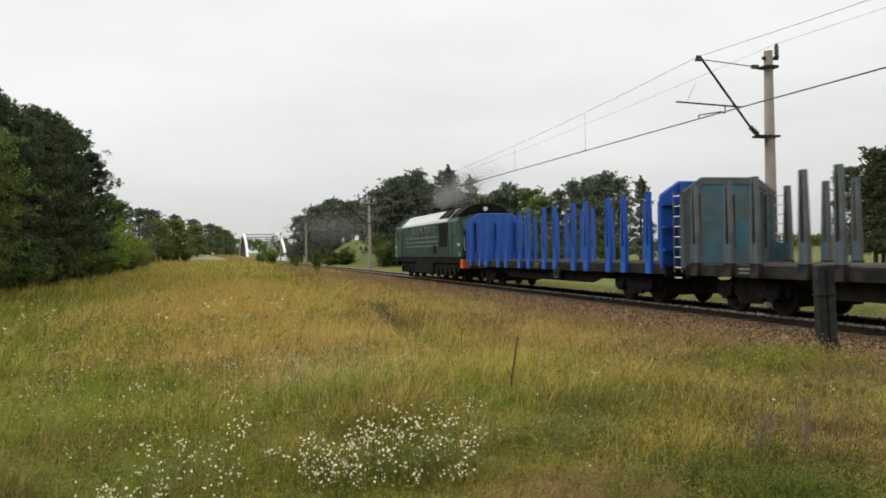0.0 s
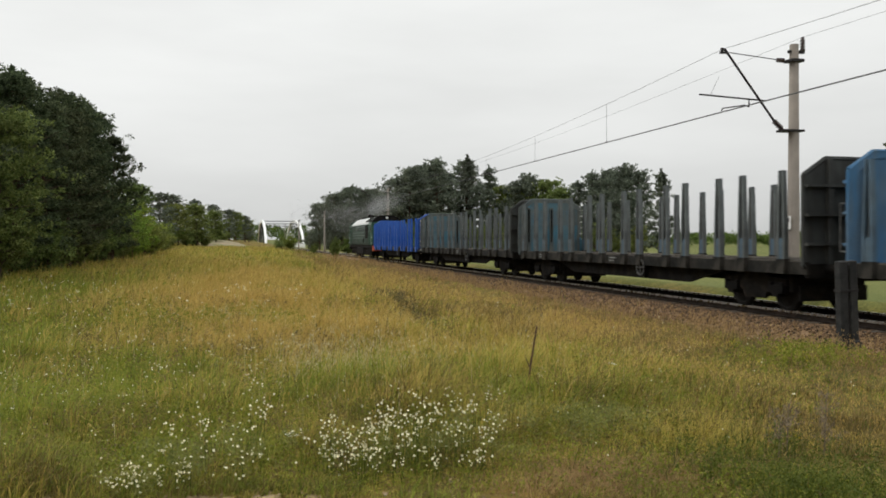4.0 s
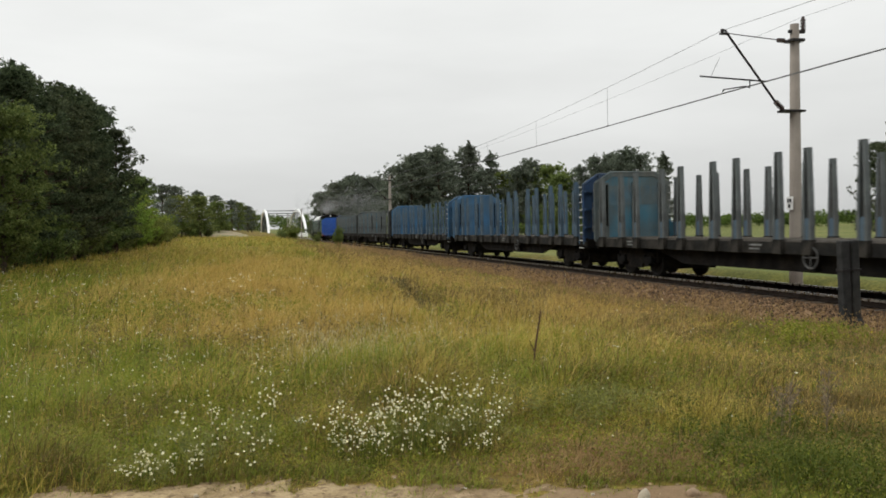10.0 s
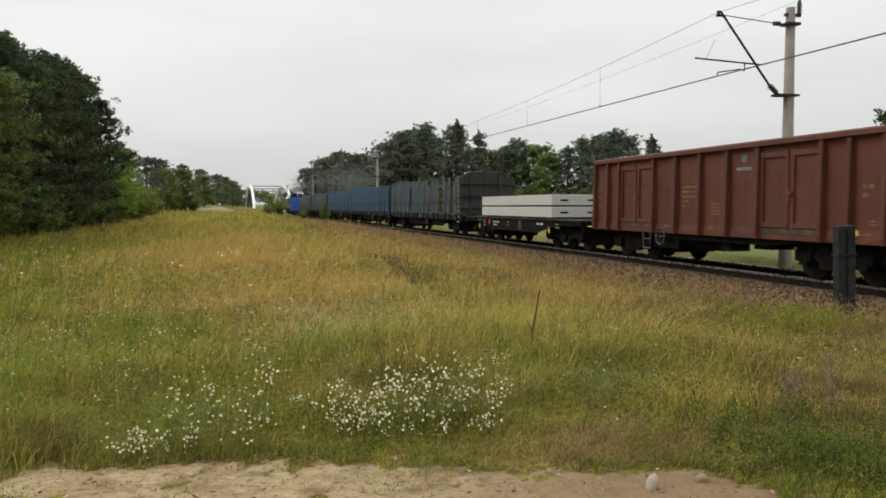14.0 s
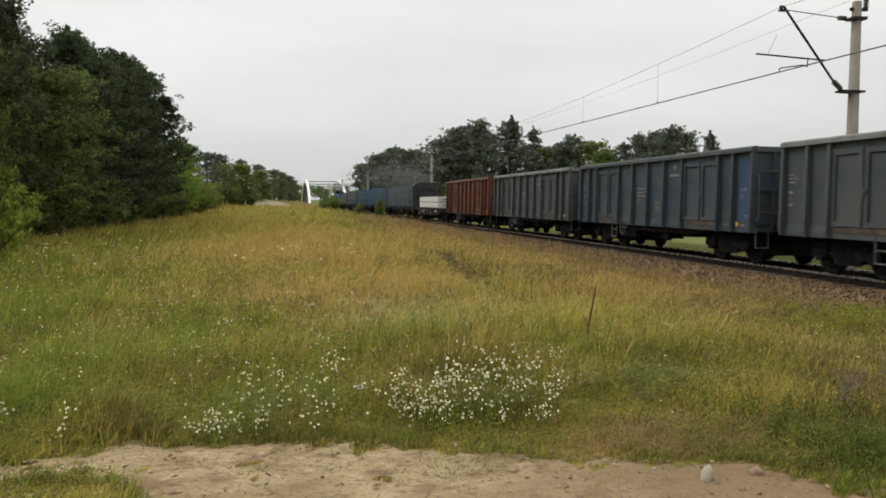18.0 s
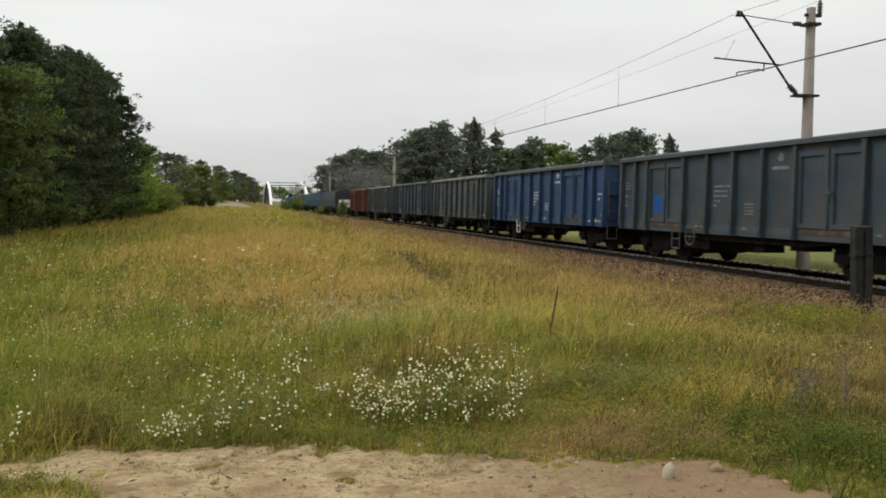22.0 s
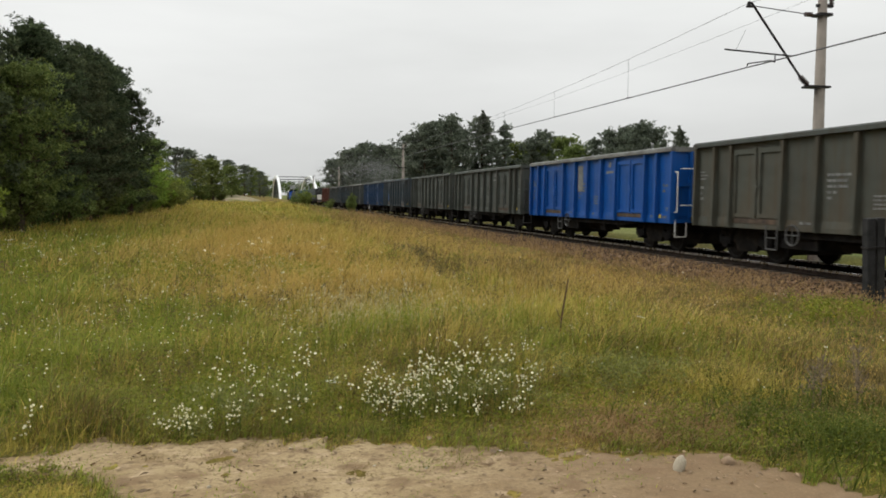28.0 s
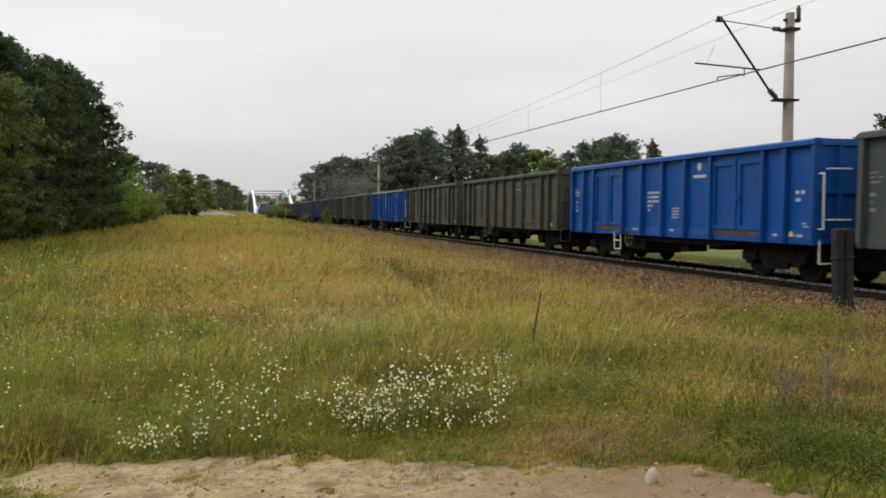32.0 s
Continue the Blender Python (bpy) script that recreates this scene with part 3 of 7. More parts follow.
        def rail_fill(bm, pts=pts):
            bend(bm, pts, .018, 5)
        put(name, ("ow_grab", pts[0]), shape(rail_fill), M["rung"] if paint == M["blue_fresh"] else M["worn_rail"], w, "worn grab rail" if name == "grab_rail" else "")

    def front_rail(bm):
        x = -hw - .02
        bend(bm, [(x, 0, 2.45), (x, .16, 2.45), (x, .16, 1.25), (x, 0, 1.25)], .02, 5)
    put("front_grab_rail", "ow_grab_front", shape(front_rail), M["dark_steel"], w, "dark grab rail")
    if ladder:
        def steps(bm):
            x = -hw - .05
            bend(bm, [(x, -3.3, 1.0), (x, -3.3, .42), (x, -3.72, .42), (x, -3.72, 1.0)], .022, 5)
            tube(bm, (x, -3.3, .70), (x, -3.72, .70), .018, seg=5)
        put("step", "ow_step", shape(steps), M["rung"] if marks == "white" else M["worn_rail"], w, "side step")
        hand_wheel(w, -4.35, .80, -hw - .09)

    def gear(bm):
        tube(bm, (-.7, -5.2, .66), (-.7, -6.4, .66), .22, seg=10)
        box(bm, -1.25, -.3, -4.9, -3.6, .46, .98)
        box(bm, -1.2, -.6, -7.3, -6.9, .5, .95)
        box(bm, -1.2, -.5, -8.9, -8.3, .62, .98)
        tube(bm, (-1.05, -4.0, .84), (-1.05, -9.2, .84), .02, seg=5)
        box(bm, -.15, .15, -Lb + 2, -2, .66, .80)
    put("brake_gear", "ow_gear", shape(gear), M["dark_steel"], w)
    bogie(w, -1.9)
    bogie(w, -Lb + 1.9)
    buffers(w, 0, -Lb)
    mk = {"white": M["white_mark"], "grey": M["grey_mark"], "ochre": M["ochre_mark"]}[marks]
    x = -hw - .022
    bars(w, x, -5.42, 2.22, [[.10, .09, .16, .14, .10], [.10, .13, .18, .11], [.17, .09, .15, .12], [.12, .10], [.14]], mk, size=.075)
    bars(w, x, -6.82, 1.74, [[.10, .09, .10], [.09, .10, .09], [.12, .09, .08], [.08, .12, .08]], mk, size=.05)
    bars(w, x, -.15, 2.42, [[.24], [.16, .14], [.30]], mk, "edge_lettering", size=.055)
    bars(w, x, -.18, 2.0, [[.16], [.10], [.16]], mk, "edge_lettering", size=.09)
    bars(w, x, -12.08, 2.1, [[.10, .12], [.14]], mk, "corner_lettering", size=.10)
    bars(w, x, -12.30, 1.38, [[.12, .18], [.2]], mk, "corner_lettering", size=.04)
    for yy, words in ((-4.55, [.14, .18]), (-6.75, [.2]), (-11.35, [.14]), (-11.9, [.18, .2])):
        bars(w, x - .034, yy, 1.12, [words], mk, "sill_lettering", size=.07)
    bm = bmesh.new()
    for k, words in enumerate((.3, .45, .5, .4)):
        box(bm, -.45, -.45 + words, -Lb - .048, -Lb - .041, 2.36 - k * .11, 2.43 - k * .11)
    part("end_lettering", bm, mk, w)
    # the owner's mark, a plain round shape over a bar
    bm = bmesh.new()
    tube(bm, (x + .002, -8.2, 2.84), (x - .004, -8.2, 2.84), .11, seg=14)
    box(bm, x - .004, x + .002, -8.52, -7.9, 2.54, 2.62)
    part("emblem", bm, mk if marks == "white" else M["grey_mark"], w)
    bm = bmesh.new()
    box(bm, x - .05, x - .03, -12.02, -11.95, 1.06, 1.18)
    part("corner_mark", bm, M["yellow"], w, "yellow corner mark")
    if patch:
        for (py, pz, pw, ph, pm) in patch:
            bm = bmesh.new()
            box(bm, x - .003, x + .004, py - pw, py, pz, pz + ph)
            part("repainted_patch", bm, M[pm], w)
    riders.append((w, start))
    return w


def frame_of(paint):
    """The teal walls stand in grey worn frames."""
    return M["wall_frame"] if paint == M["blue_teal"] else paint


def stake_wagon(paint, start, colour, length=18.95, stake=None, wall2=None, ladders=()):
    """A long timber wagon: a plank deck between two high end walls, with steel stakes along both sides."""
    w = tagged(new("timber_wagon"), colour, "freight wagon", "timber wagons of the train")
    w.empty_display_size = 0.3
    stake = stake or M["stake"]
    wall2 = wall2 or paint
    hw = 1.45
    zd = 1.24

    def frame_fill(bm):
        for s in (-1, 1):
            extrude(bm, [(-length, 1.16), (0, 1.16), (0, .92), (-3.8, .88), (-5.4, .50), (-length + 5.4, .50), (-length + 3.8, .88), (-length, .92)], 0, s * 1.05 - .06, s * 1.05 + .06)
        for k in range(10):
            y = -.3 - k * (length - .6) / 9
            box(bm, -1.35, 1.35, y - .06, y + .06, .98, 1.14)
        for y in (-.07, -length + .07):
            box(bm, -1.35, 1.35, y - .07, y + .07, .84, 1.16)
    put("underframe", ("sw_frame", length), shape(frame_fill), M["dark_steel"], w)
    for s in (-1, 1):
        def sole(bm):
            extrude(bm, [(-.04, .92), (-.04, 1.20), (.04, 1.20), (.04, 1.16), (.0, 1.15), (.0, .97), (.04, .96), (.04, .92)], 1, -length, 0)
        put("side_beam", ("sw_sole", length), shape(sole), M["beam"], w, at=pose(s * 1.36, 0 if s < 0 else -length, 0, 0, 0, 0 if s < 0 else 180))

    def deck(bm):
        box(bm, -hw + .16, hw - .16, -length + .15, -.15, 1.15, 1.18)
    floor_deck = put("deck", ("sw_deck", length), shape(deck), M["deck"], w, "weathered plank deck")

    def plank(bm):
        box(bm, -hw + .1, hw - .1, -.235, 0, 1.182, 1.215)
    for k in range(int((length - .3) / .245)):
        put("plank", "sw_plank", shape(plank), M["deck"], floor_deck, at=(0, -.15 - k * .245, .006 * (k % 3)))

    for e, y, pm in ((1, 0.0, paint), (-1, -length, wall2)):
        outline = [(-hw, 1.12), (hw, 1.12), (hw, 3.14), (hw - .58, 3.52), (-hw + .58, 3.52), (-hw, 3.14)]
        def wall(bm):
            extrude(bm, outline, 1, -.10, -.05)
        ew = put("end_wall", "sw_wall", shape(wall), pm, w, at=pose(0, y, 0, 0, 0, 0 if e > 0 else 180))
        # inside: a broad frame round two panels and three hollow uprights; outside: shelves
        def inner_frame(bm):
            extrude(bm, [(-hw, 1.14), (-hw + .15, 1.14), (-hw + .15, 3.05), (-hw + .63, 3.38), (hw - .63, 3.38), (hw - .15, 3.05), (hw - .15, 1.14), (hw, 1.14), (hw, 3.13), (hw - .58, 3.50), (-hw + .58, 3.50), (-hw, 3.13)], 1, -.128, -.10)
            box(bm, -hw + .15, hw - .15, -.126, -.10, 1.14, 1.24)
        put("wall_frame", "sw_inframe", shape(inner_frame), frame_of(pm), ew, "worn frame round the wall's panels")
        for x in (-1.05, .03, 1.05):
            def upright(bm):
                for q in (-.075, .045):
                    box(bm, q, q + .03, -.20, -.10, 1.20, 3.16)
                box(bm, -.045, .045, -.20, -.10, 1.20, 1.62)
                box(bm, -.045, .045, -.20, -.10, 3.08, 3.16)
            up = put("upright", "sw_upright", shape(upright), frame_of(pm), ew, "hollow steel upright", at=(x, 0, 0))
            # a near-black plate stands in for the shade inside the slot
            def hollow(bm):
                box(bm, -.044, .044, -.13, -.101, 1.63, 3.07)
            put("hollow", "sw_slot_shade", shape(hollow), M["dark_steel"], up, "dark plate for the shade inside the upright")
        def faded(bm):
            box(bm, -hw + .16, hw - .16, -.108, -.10, 2.38, 3.05)
        put("faded_panel", "sw_faded", shape(faded), M["faded_wall"] if pm == M["blue_teal"] else pm, ew, "faded upper panel")
        def ribs(bm):
            for x in (-.82, 0.0, .82):
                box(bm, x - .06, x + .06, -.05, .06, 1.12, 3.50)
            for z in (1.6, 2.25, 2.9):
                box(bm, -hw, hw, -.05, .10, z - .03, z + .03)
        put("wall_ribs", "sw_ribs", shape(ribs), frame_of(pm), ew)
        def edge(bm):
            for a, b in zip(outline, outline[1:] + outline[:1]):
                tube(bm, (a[0], -.075, a[1]), (b[0], -.075, b[1]), .055, seg=6)
        put("wall_edge", "sw_edge", shape(edge), frame_of(pm), ew)
        # side wings beside the wall
        for s in (e,):
            def wing(bm):
                extrude(bm, [(-.75, 1.16), (-.75, 1.62), (-.62, 1.7), (-.16, 1.78), (-.05, 2.0), (-.05, 1.16)], 0, -.03, .03)
            put("wing_plate", "sw_wing", shape(wing), pm, ew, at=(s * (hw - .02), 0, 0))
    # a ladder with white rungs at each end of the side that faces the meadow
    def stiles(bm):
        for yy in (0, .36):
            tube(bm, (0, yy, .98), (0, yy, 3.2), .026, seg=5)

    def rung(bm):
        tube(bm, (0, 0, 0), (0, .36, 0), .017, seg=5)
    for yy in [.06 if e == "front" else -length + .16 for e in ladders]:
        ld = put("ladder", "sw_stiles", shape(stiles), stake, w, "steel ladder with white rungs", at=(-hw + .01, yy, 0))
        for k in range(9):
            put("rung", "sw_rung", shape(rung), M["rung"], ld, "white rung", at=(0, 0, .84 + k * .28))

    # the same on the far side, inside the front wall, and a white handle beside it
    def cross_rung(bm):
        tube(bm, (0, 0, 0), (0, -.42, 0), .016, seg=5)
    far_stile = put("ladder", "sw_far", shape(lambda bm: tube(bm, (0, -.42, 1.2), (0, -.42, 3.2), .024, seg=5)), stake, w, "steel ladder with white rungs", at=(hw - .03, -.12, 0))
    for k in range(6):
        put("rung", "sw_cross", shape(cross_rung), M["rung"], far_stile, "white rung", at=(0, 0, 1.75 + k * .26))

    def handle(bm):
        bend(bm, [(0, 0, 2.45), (0, .18, 2.45), (0, .18, 1.45), (0, 0, 1.45)], .016, 5)
    put("grab_handle", "sw_handle", shape(handle), M["worn_rail"], w, "grey grab handle", at=(-hw + .02, 0, 0))

    def one_stake(bm):
        for s in (-1, 1):
            extrude(bm, [(s * .14, 0), (s * .145, .5), (s * .075, 2.12), (s * .032, 2.12), (s * .075, .5), (s * .07, 0)][::s], 0, -.07, .045)

    # shade in the groove is put into the web's darker colour
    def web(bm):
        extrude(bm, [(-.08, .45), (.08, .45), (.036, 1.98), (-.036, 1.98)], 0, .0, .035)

    def foot(bm):
        extrude(bm, [(-.075, 0), (.075, 0), (.076, .5), (.04, .56), (-.04, .56), (-.076, .5)], 0, -.055, .04)

    def pocket(bm):
        box(bm, -.085, .07, -.15, .15, -.26, .08)
    rows = [.62] + [v for k in range(6) for v in (2.08 + 2.7 * k, 3.12 + 2.7 * k)] + [18.15]
    for k, y in enumerate(rows):
        for s in (-1, 1):
            st = put("stake", "sw_stake", shape(one_stake), stake, w, at=pose(s * (hw - .03), -y, 1.18, random.uniform(-.4, .4), 0, 0 if s < 0 else 180))
            put("stake_pocket", "sw_pocket", shape(pocket), M["beam"] if stake != M["blue_bright"] else stake, st, "stake pocket")
            put("stake_web", "sw_web", shape(web), M["wall_grey"] if stake != M["blue_bright"] else M["blue_mid"], st, "recessed web darkened for the shade in the groove")
            put("stake_foot", "sw_foot", shape(foot), stake if stake != M["stake"] else M["stake_blue"], st, "painted foot plate")

    def gear(bm):
        tube(bm, (-.5, -8.2, .66), (-.5, -9.6, .66), .2, seg=10)
        tube(bm, (-1.0, -5.0, .80), (-1.0, -13.0, .80), .022, seg=5)
        box(bm, -1.25, -.8, -11.2, -10.7, .55, .95)
    put("brake_gear", "sw_gear", shape(gear), M["dark_steel"], w)
    hand_wheel(w, -11.3, .86, -1.45)
    bars(w, -1.405, -2.4, 1.14, [[.5, .2], [.4, .3]], M["grey_mark"], size=.055)
    bars(w, -1.405, -9.0, 1.14, [[.5], [.4]], M["grey_mark"], size=.055)
    bogie(w, -2.35)
    bogie(w, -length + 2.35)
    buffers(w, 0, -length)
    riders.append((w, start))
    return w


def flat_wagon(start):
    """A heavy six-axle flat wagon with fish-belly side beams."""
    w = tagged(new("flat_wagon"), "black six-axle flat wagon with fish-belly sides and white stencils", "freight wagon")
    Lb, hw = 14.6, 1.44
    for s in (-1, 1):
        def beam(bm):
            extrude(bm, [(-Lb, 1.12), (0, 1.12), (0, .95), (-2.4, .92), (-4.4, .60), (-Lb + 4.4, .60), (-Lb + 2.4, .92), (-Lb, .95)], 0, -.04, .04)
            box(bm, -.09, .04, -Lb, 0, 1.08, 1.14)
        put("side_beam", "fw_beam", shape(beam), M["dark_steel"], w, at=pose(s * (hw - .05), 0 if s < 0 else -Lb, 0, 0, 0, 0 if s < 0 else 180))
    bm = bmesh.new()
    for k in range(40):
        y = -.1 - k * (Lb - .2) / 40
        box(bm, -hw + .05, hw - .05, y - (Lb - .2) / 40 + .01, y, 1.10, 1.165 + .004 * (k % 2))
    part("deck", bm, M["deck"], w, "worn dark deck planks")
    bm = bmesh.new()
    box(bm, -.5, .5, -Lb, 0, .75, 1.08)
    for y in (-.07, -Lb + .07):
        box(bm, -1.38, 1.38, y - .07, y + .07, .82, 1.12)
    part("underframe", bm, M["dark_steel"], w)
    bogie(w, -2.25, .46, (-1.5, 0.0, 1.5))
    bogie(w, -Lb + 2.25, .46, (-1.5, 0.0, 1.5))
    buffers(w, 0, -Lb)
    x = -hw + .004
    bars(w, x, -2.2, 1.06, [[.12, .3]], M["grey_mark"], size=.1)
    bars(w, x, -3.1, 1.06, [[.35], [.35], [.35]], M["grey_mark"], size=.08)
    bars(w, x, -4.6, .98, [[.5, .3], [.55]], M["white_mark"], size=.08)
    bars(w, x, -6.6, 1.0, [[.3], [.2]], M["red_mark"], size=.08)
    bars(w, x, -8.1, 1.04, [[.3], [.3], [.3], [.3]], M["grey_mark"], size=.06)
    bars(w, x, -10.2, 1.0, [[.3, .35]], M["white_mark"], size=.11)
    bars(w, x, -12.2, 1.0, [[.3], [.4]], M["grey_mark"], size=.07)
    bm = bmesh.new()
    tube(bm, (x + .002, -4.05, .94), (x - .006, -4.05, .94), .13, seg=12)
    part("round_mark", bm, M["red_mark"], w, "red round mark")
    for y in (-12.05, -13.4):
        bm = bmesh.new()
        box(bm, 1.26, 1.36, y - .05, y + .05, 1.16, 2.42 if y > -13 else 1.62)
        part("timber_stake", bm, M["timber"], w, "raw timber stake at the deck's edge", bevel=.01)
    bm = bmesh.new()
    bend(bm, [(-1.2, -Lb, .95), (-1.2, -Lb - .3, .95), (-.4, -Lb - .3, .95), (-.4, -Lb, .95)], .02, 5)
    part("coupling_rail", bm, M["yellow"], w, "yellow shunter's rail")
    for y in (-2.55, -11.6):
        bm = bmesh.new()
        extrude(bm, [(y - .07, .62), (y + .07, .62), (y + .07, .72), (y + .03, .86), (y - .03, .86), (y - .07, .72)], 0, x - .03, x - .01)
        part("yellow_tag", bm, M["yellow"], w, "yellow painted tag")
    riders.append((w, start))
    return w


def slab_load(start):
    """Two long concrete slabs, one on the other on timber bearers."""
    out = []
    for k, z in enumerate((1.23, 1.71)):
        s = tagged(new("concrete_slab"), "pale concrete slab stacked on timber bearers on the flat wagon", "concrete slab", "slabs on the flat wagon")
        bm = bmesh.new()
        box(bm, -1.43, 1.30, -8.95, 0, z, z + .42)
        part("slab_body", bm, M["slab"], s, bevel=.015)
        for y in (-.4, -3.1, -5.8, -8.5):
            bm = bmesh.new()
            box(bm, -1.40, 1.27, y - .06, y + .06, z - .058, z - .002)
            part("bearer", bm, M["timber"], s, "raw timber bearer")
        for x in (-.9, .25):
            bm = bmesh.new()
            box(bm, x - .16, x + .16, -8.962, -8.948, z + .16, z + .23)
            part("cast_socket", bm, M["dark_steel"], s, "dark cast-in lifting socket")
        bm = bmesh.new()
        ringwheel(bm, (.7, -8.90, z + .47), 1, .09, .012, 10)
        if k:
            part("lifting_loop", bm, M["timber"], s, "yellowish lifting loop")
        else:
            bm.free()
        riders.append((s, start))
        out.append(s)
    return out


def locomotive(start):
    """A green diesel locomotive with two cabs, striped sides and a roof with steeply sloping shoulders."""
    w = tagged(new("diesel_locomotive"), "dark green diesel locomotive with pale grey roof and orange buffer beam", "locomotive")
    Lb, hw = 16.4, 1.46
    bm = bmesh.new()
    box(bm, -hw, hw, -Lb + .5, -.5, 1.35, 3.32)
    part("body", bm, M["loco_green"], w, bevel=.02)
    shoulder = [(hw, 3.32), (hw - .05, 3.46), (hw - .62, 3.98), (.42, 4.09), (-.42, 4.09), (-hw + .62, 3.98), (-hw + .05, 3.46), (-hw, 3.32)]
    # the roof: three lengths with dark seams between them
    for y0, y1 in ((-Lb + 2.6, -11.3), (-11.26, -6.6), (-6.56, -2.3)):
        bm = bmesh.new()
        extrude(bm, shoulder, 1, y0, y1)
        part("roof", bm, M["loco_roof"], w, "pale grey roof with sloping shoulders")
    bm = bmesh.new()
    box(bm, -.5, .5, -Lb + 2.5, -2.3, 4.06, 4.14)
    part("roof_walk", bm, M["dark_steel"], w, "sooty roof walkway")
    for s in (-1, 1):
        bm = bmesh.new()
        box(bm, s * hw - .03, s * hw + .03, -Lb + .6, -.6, 3.27, 3.33)
        part("gutter", bm, M["loco_pale"], w, "pale rain gutter")
    for e, y in ((1, 0), (-1, -Lb)):
        bm = bmesh.new()
        # the cab: an upright nose below, windscreens that lean back above it
        secs = []
        for yy, top, inset in ((-2.3, 4.08, 0), (-.60, 4.06, 0), (-.40, 3.98, .0), (-.33, 3.72, .01), (-.20, 3.30, .03), (.02, 2.52, .06), (.06, 2.2, .06), (.06, 1.36, .08)):
            h = hw + .012 - inset
            sh = min(3.35, top - .5) if top > 2.5 else top - .12
            ring = [(-h, 1.35), (h, 1.35), (h, max(1.352, sh)), (h - .10, sh + (top - sh) * .35), (h - .55, sh + (top - sh) * .86), (.42, top), (-.42, top), (-h + .55, sh + (top - sh) * .86), (-h + .10, sh + (top - sh) * .35), (-h, max(1.352, sh))]
            secs.append([bm.verts.new((x, yy, z)) for x, z in ring])
        for p, q in zip(secs, secs[1:]):
            for k in range(10):
                bm.faces.new((p[k], p[(k + 1) % 10], q[(k + 1) % 10], q[k]))
        bm.faces.new(secs[0][::-1])
        bm.faces.new(secs[-1])
        cab = part("cab", bm, M["loco_cab"], w, "brighter green driver's cab", at=pose(0, y, 0, 0, 0, 0 if e > 0 else 180))
        bm = bmesh.new()
        extrude(bm, [(hw - .02, 3.48), (hw - .06, 3.64), (hw - .60, 4.02), (.44, 4.13), (-.44, 4.13), (-hw + .60, 4.02), (-hw + .06, 3.64), (-hw + .02, 3.48)], 1, -1.7, -.30)
        part("cab_roof", bm, M["dark_steel"], cab, "sooty dark cab roof with a brow")
        for x in (-.70, .70):
            bm = bmesh.new()
            box(bm, x - .60, x + .60, -.02, .02, 0, .74)
            part("windscreen", bm, M["glass"], cab, "cab windscreen that mirrors the sky", at=pose(0, .01, 2.58, 16, 0, 0))
        for s in (-1, 1):
            bm = bmesh.new()
            box(bm, s * (hw + .016) - .012, s * (hw + .016) + .012, -1.35, -.65, 2.50, 3.22)
            part("cab_window", bm, M["glass"], cab, "dark cab side window")
            bm = bmesh.new()
            box(bm, s * (hw + .016) - .014, s * (hw + .016) + .014, -2.25, -1.6, 1.42, 3.15)
            part("cab_door", bm, M["loco_cab"], cab, bevel=.01)
            for yy in (-1.52, -2.33):
                bm = bmesh.new()
                tube(bm, (s * (hw + .06), yy, 1.3), (s * (hw + .06), yy, 2.6), .02, seg=5)
                part("door_rail", bm, M["worn_rail"], cab, "worn door handrail")
            bm = bmesh.new()
            tube(bm, (s * .98, 0, 1.85), (s * .98, .10, 1.85), .15, seg=12)
            part("headlight", bm, M["glass"], cab)
            bm = bmesh.new()
            bend(bm, [(s * 1.32, .06, 2.35), (s * 1.32, .14, 2.35), (s * 1.32, .14, 1.75), (s * .55, .14, 1.75)], .016, 5)
            part("nose_rail", bm, M["rung"], cab, "white nose handrail")
        bm = bmesh.new()
        tube(bm, (0, -.55, 3.90), (0, -.20, 3.88), .11, seg=12)
        part("top_headlight", bm, M["sign"], cab, "round top headlight in a pale ring")
        bm = bmesh.new()
        box(bm, -hw + .06, hw - .06, -.40, .10, .78, 1.26)
        part("buffer_beam", bm, M["orange"] if e < 0 else M["dark_steel"], cab, "orange-red buffer beam" if e < 0 else "")
        x = hw + .02 if e < 0 else -hw - .02
        for p0, p1, z0, z1 in ((-.62, -.20, 1.95, 2.10), (-.30, -.14, 1.42, 1.62)):
            bm = bmesh.new()
            box(bm, x - .006, x + .006, p0, p1, z0, z1)
            part("cab_plate", bm, M["white_mark"], cab, "small white plate")
    for s in (-1, 1):
        for z, depth in ((1.98, .055), (2.24, .055), (2.50, .055)):
            bm = bmesh.new()
            box(bm, s * hw - .02, s * hw + .02, -Lb + 4.6, -3.4, z, z + depth)
            part("side_ridge", bm, M["loco_pale"], w, "faded pale stripe")
        bm = bmesh.new()
        x = s * (hw + .012)
        box(bm, x - .012, x + .012, -Lb + 2.5, -Lb + 4.3, 1.95, 3.26)
        grille = part("air_grille", bm, M["dark_steel"], w, "black louvred air grille")
        for k in range(7):
            bm = bmesh.new()
            box(bm, x - .03, x + .03, -Lb + 2.55, -Lb + 4.25, 2.02 + k * .17, 2.06 + k * .17)
            part("louvre", bm, M["bogie"], grille)
        bm = bmesh.new()
        extrude(bm, [(hw - .10, 3.54), (hw - .58, 3.98), (hw - .56, 4.01), (hw - .06, 3.58)], 1, -Lb + 2.7, -Lb + 4.5)
        part("roof_grille", bm, M["dark_steel"], w, "black grille in the roof shoulder", at=pose(0, 0, 0) if s > 0 else Matrix.Diagonal((-1, 1, 1, 1)))
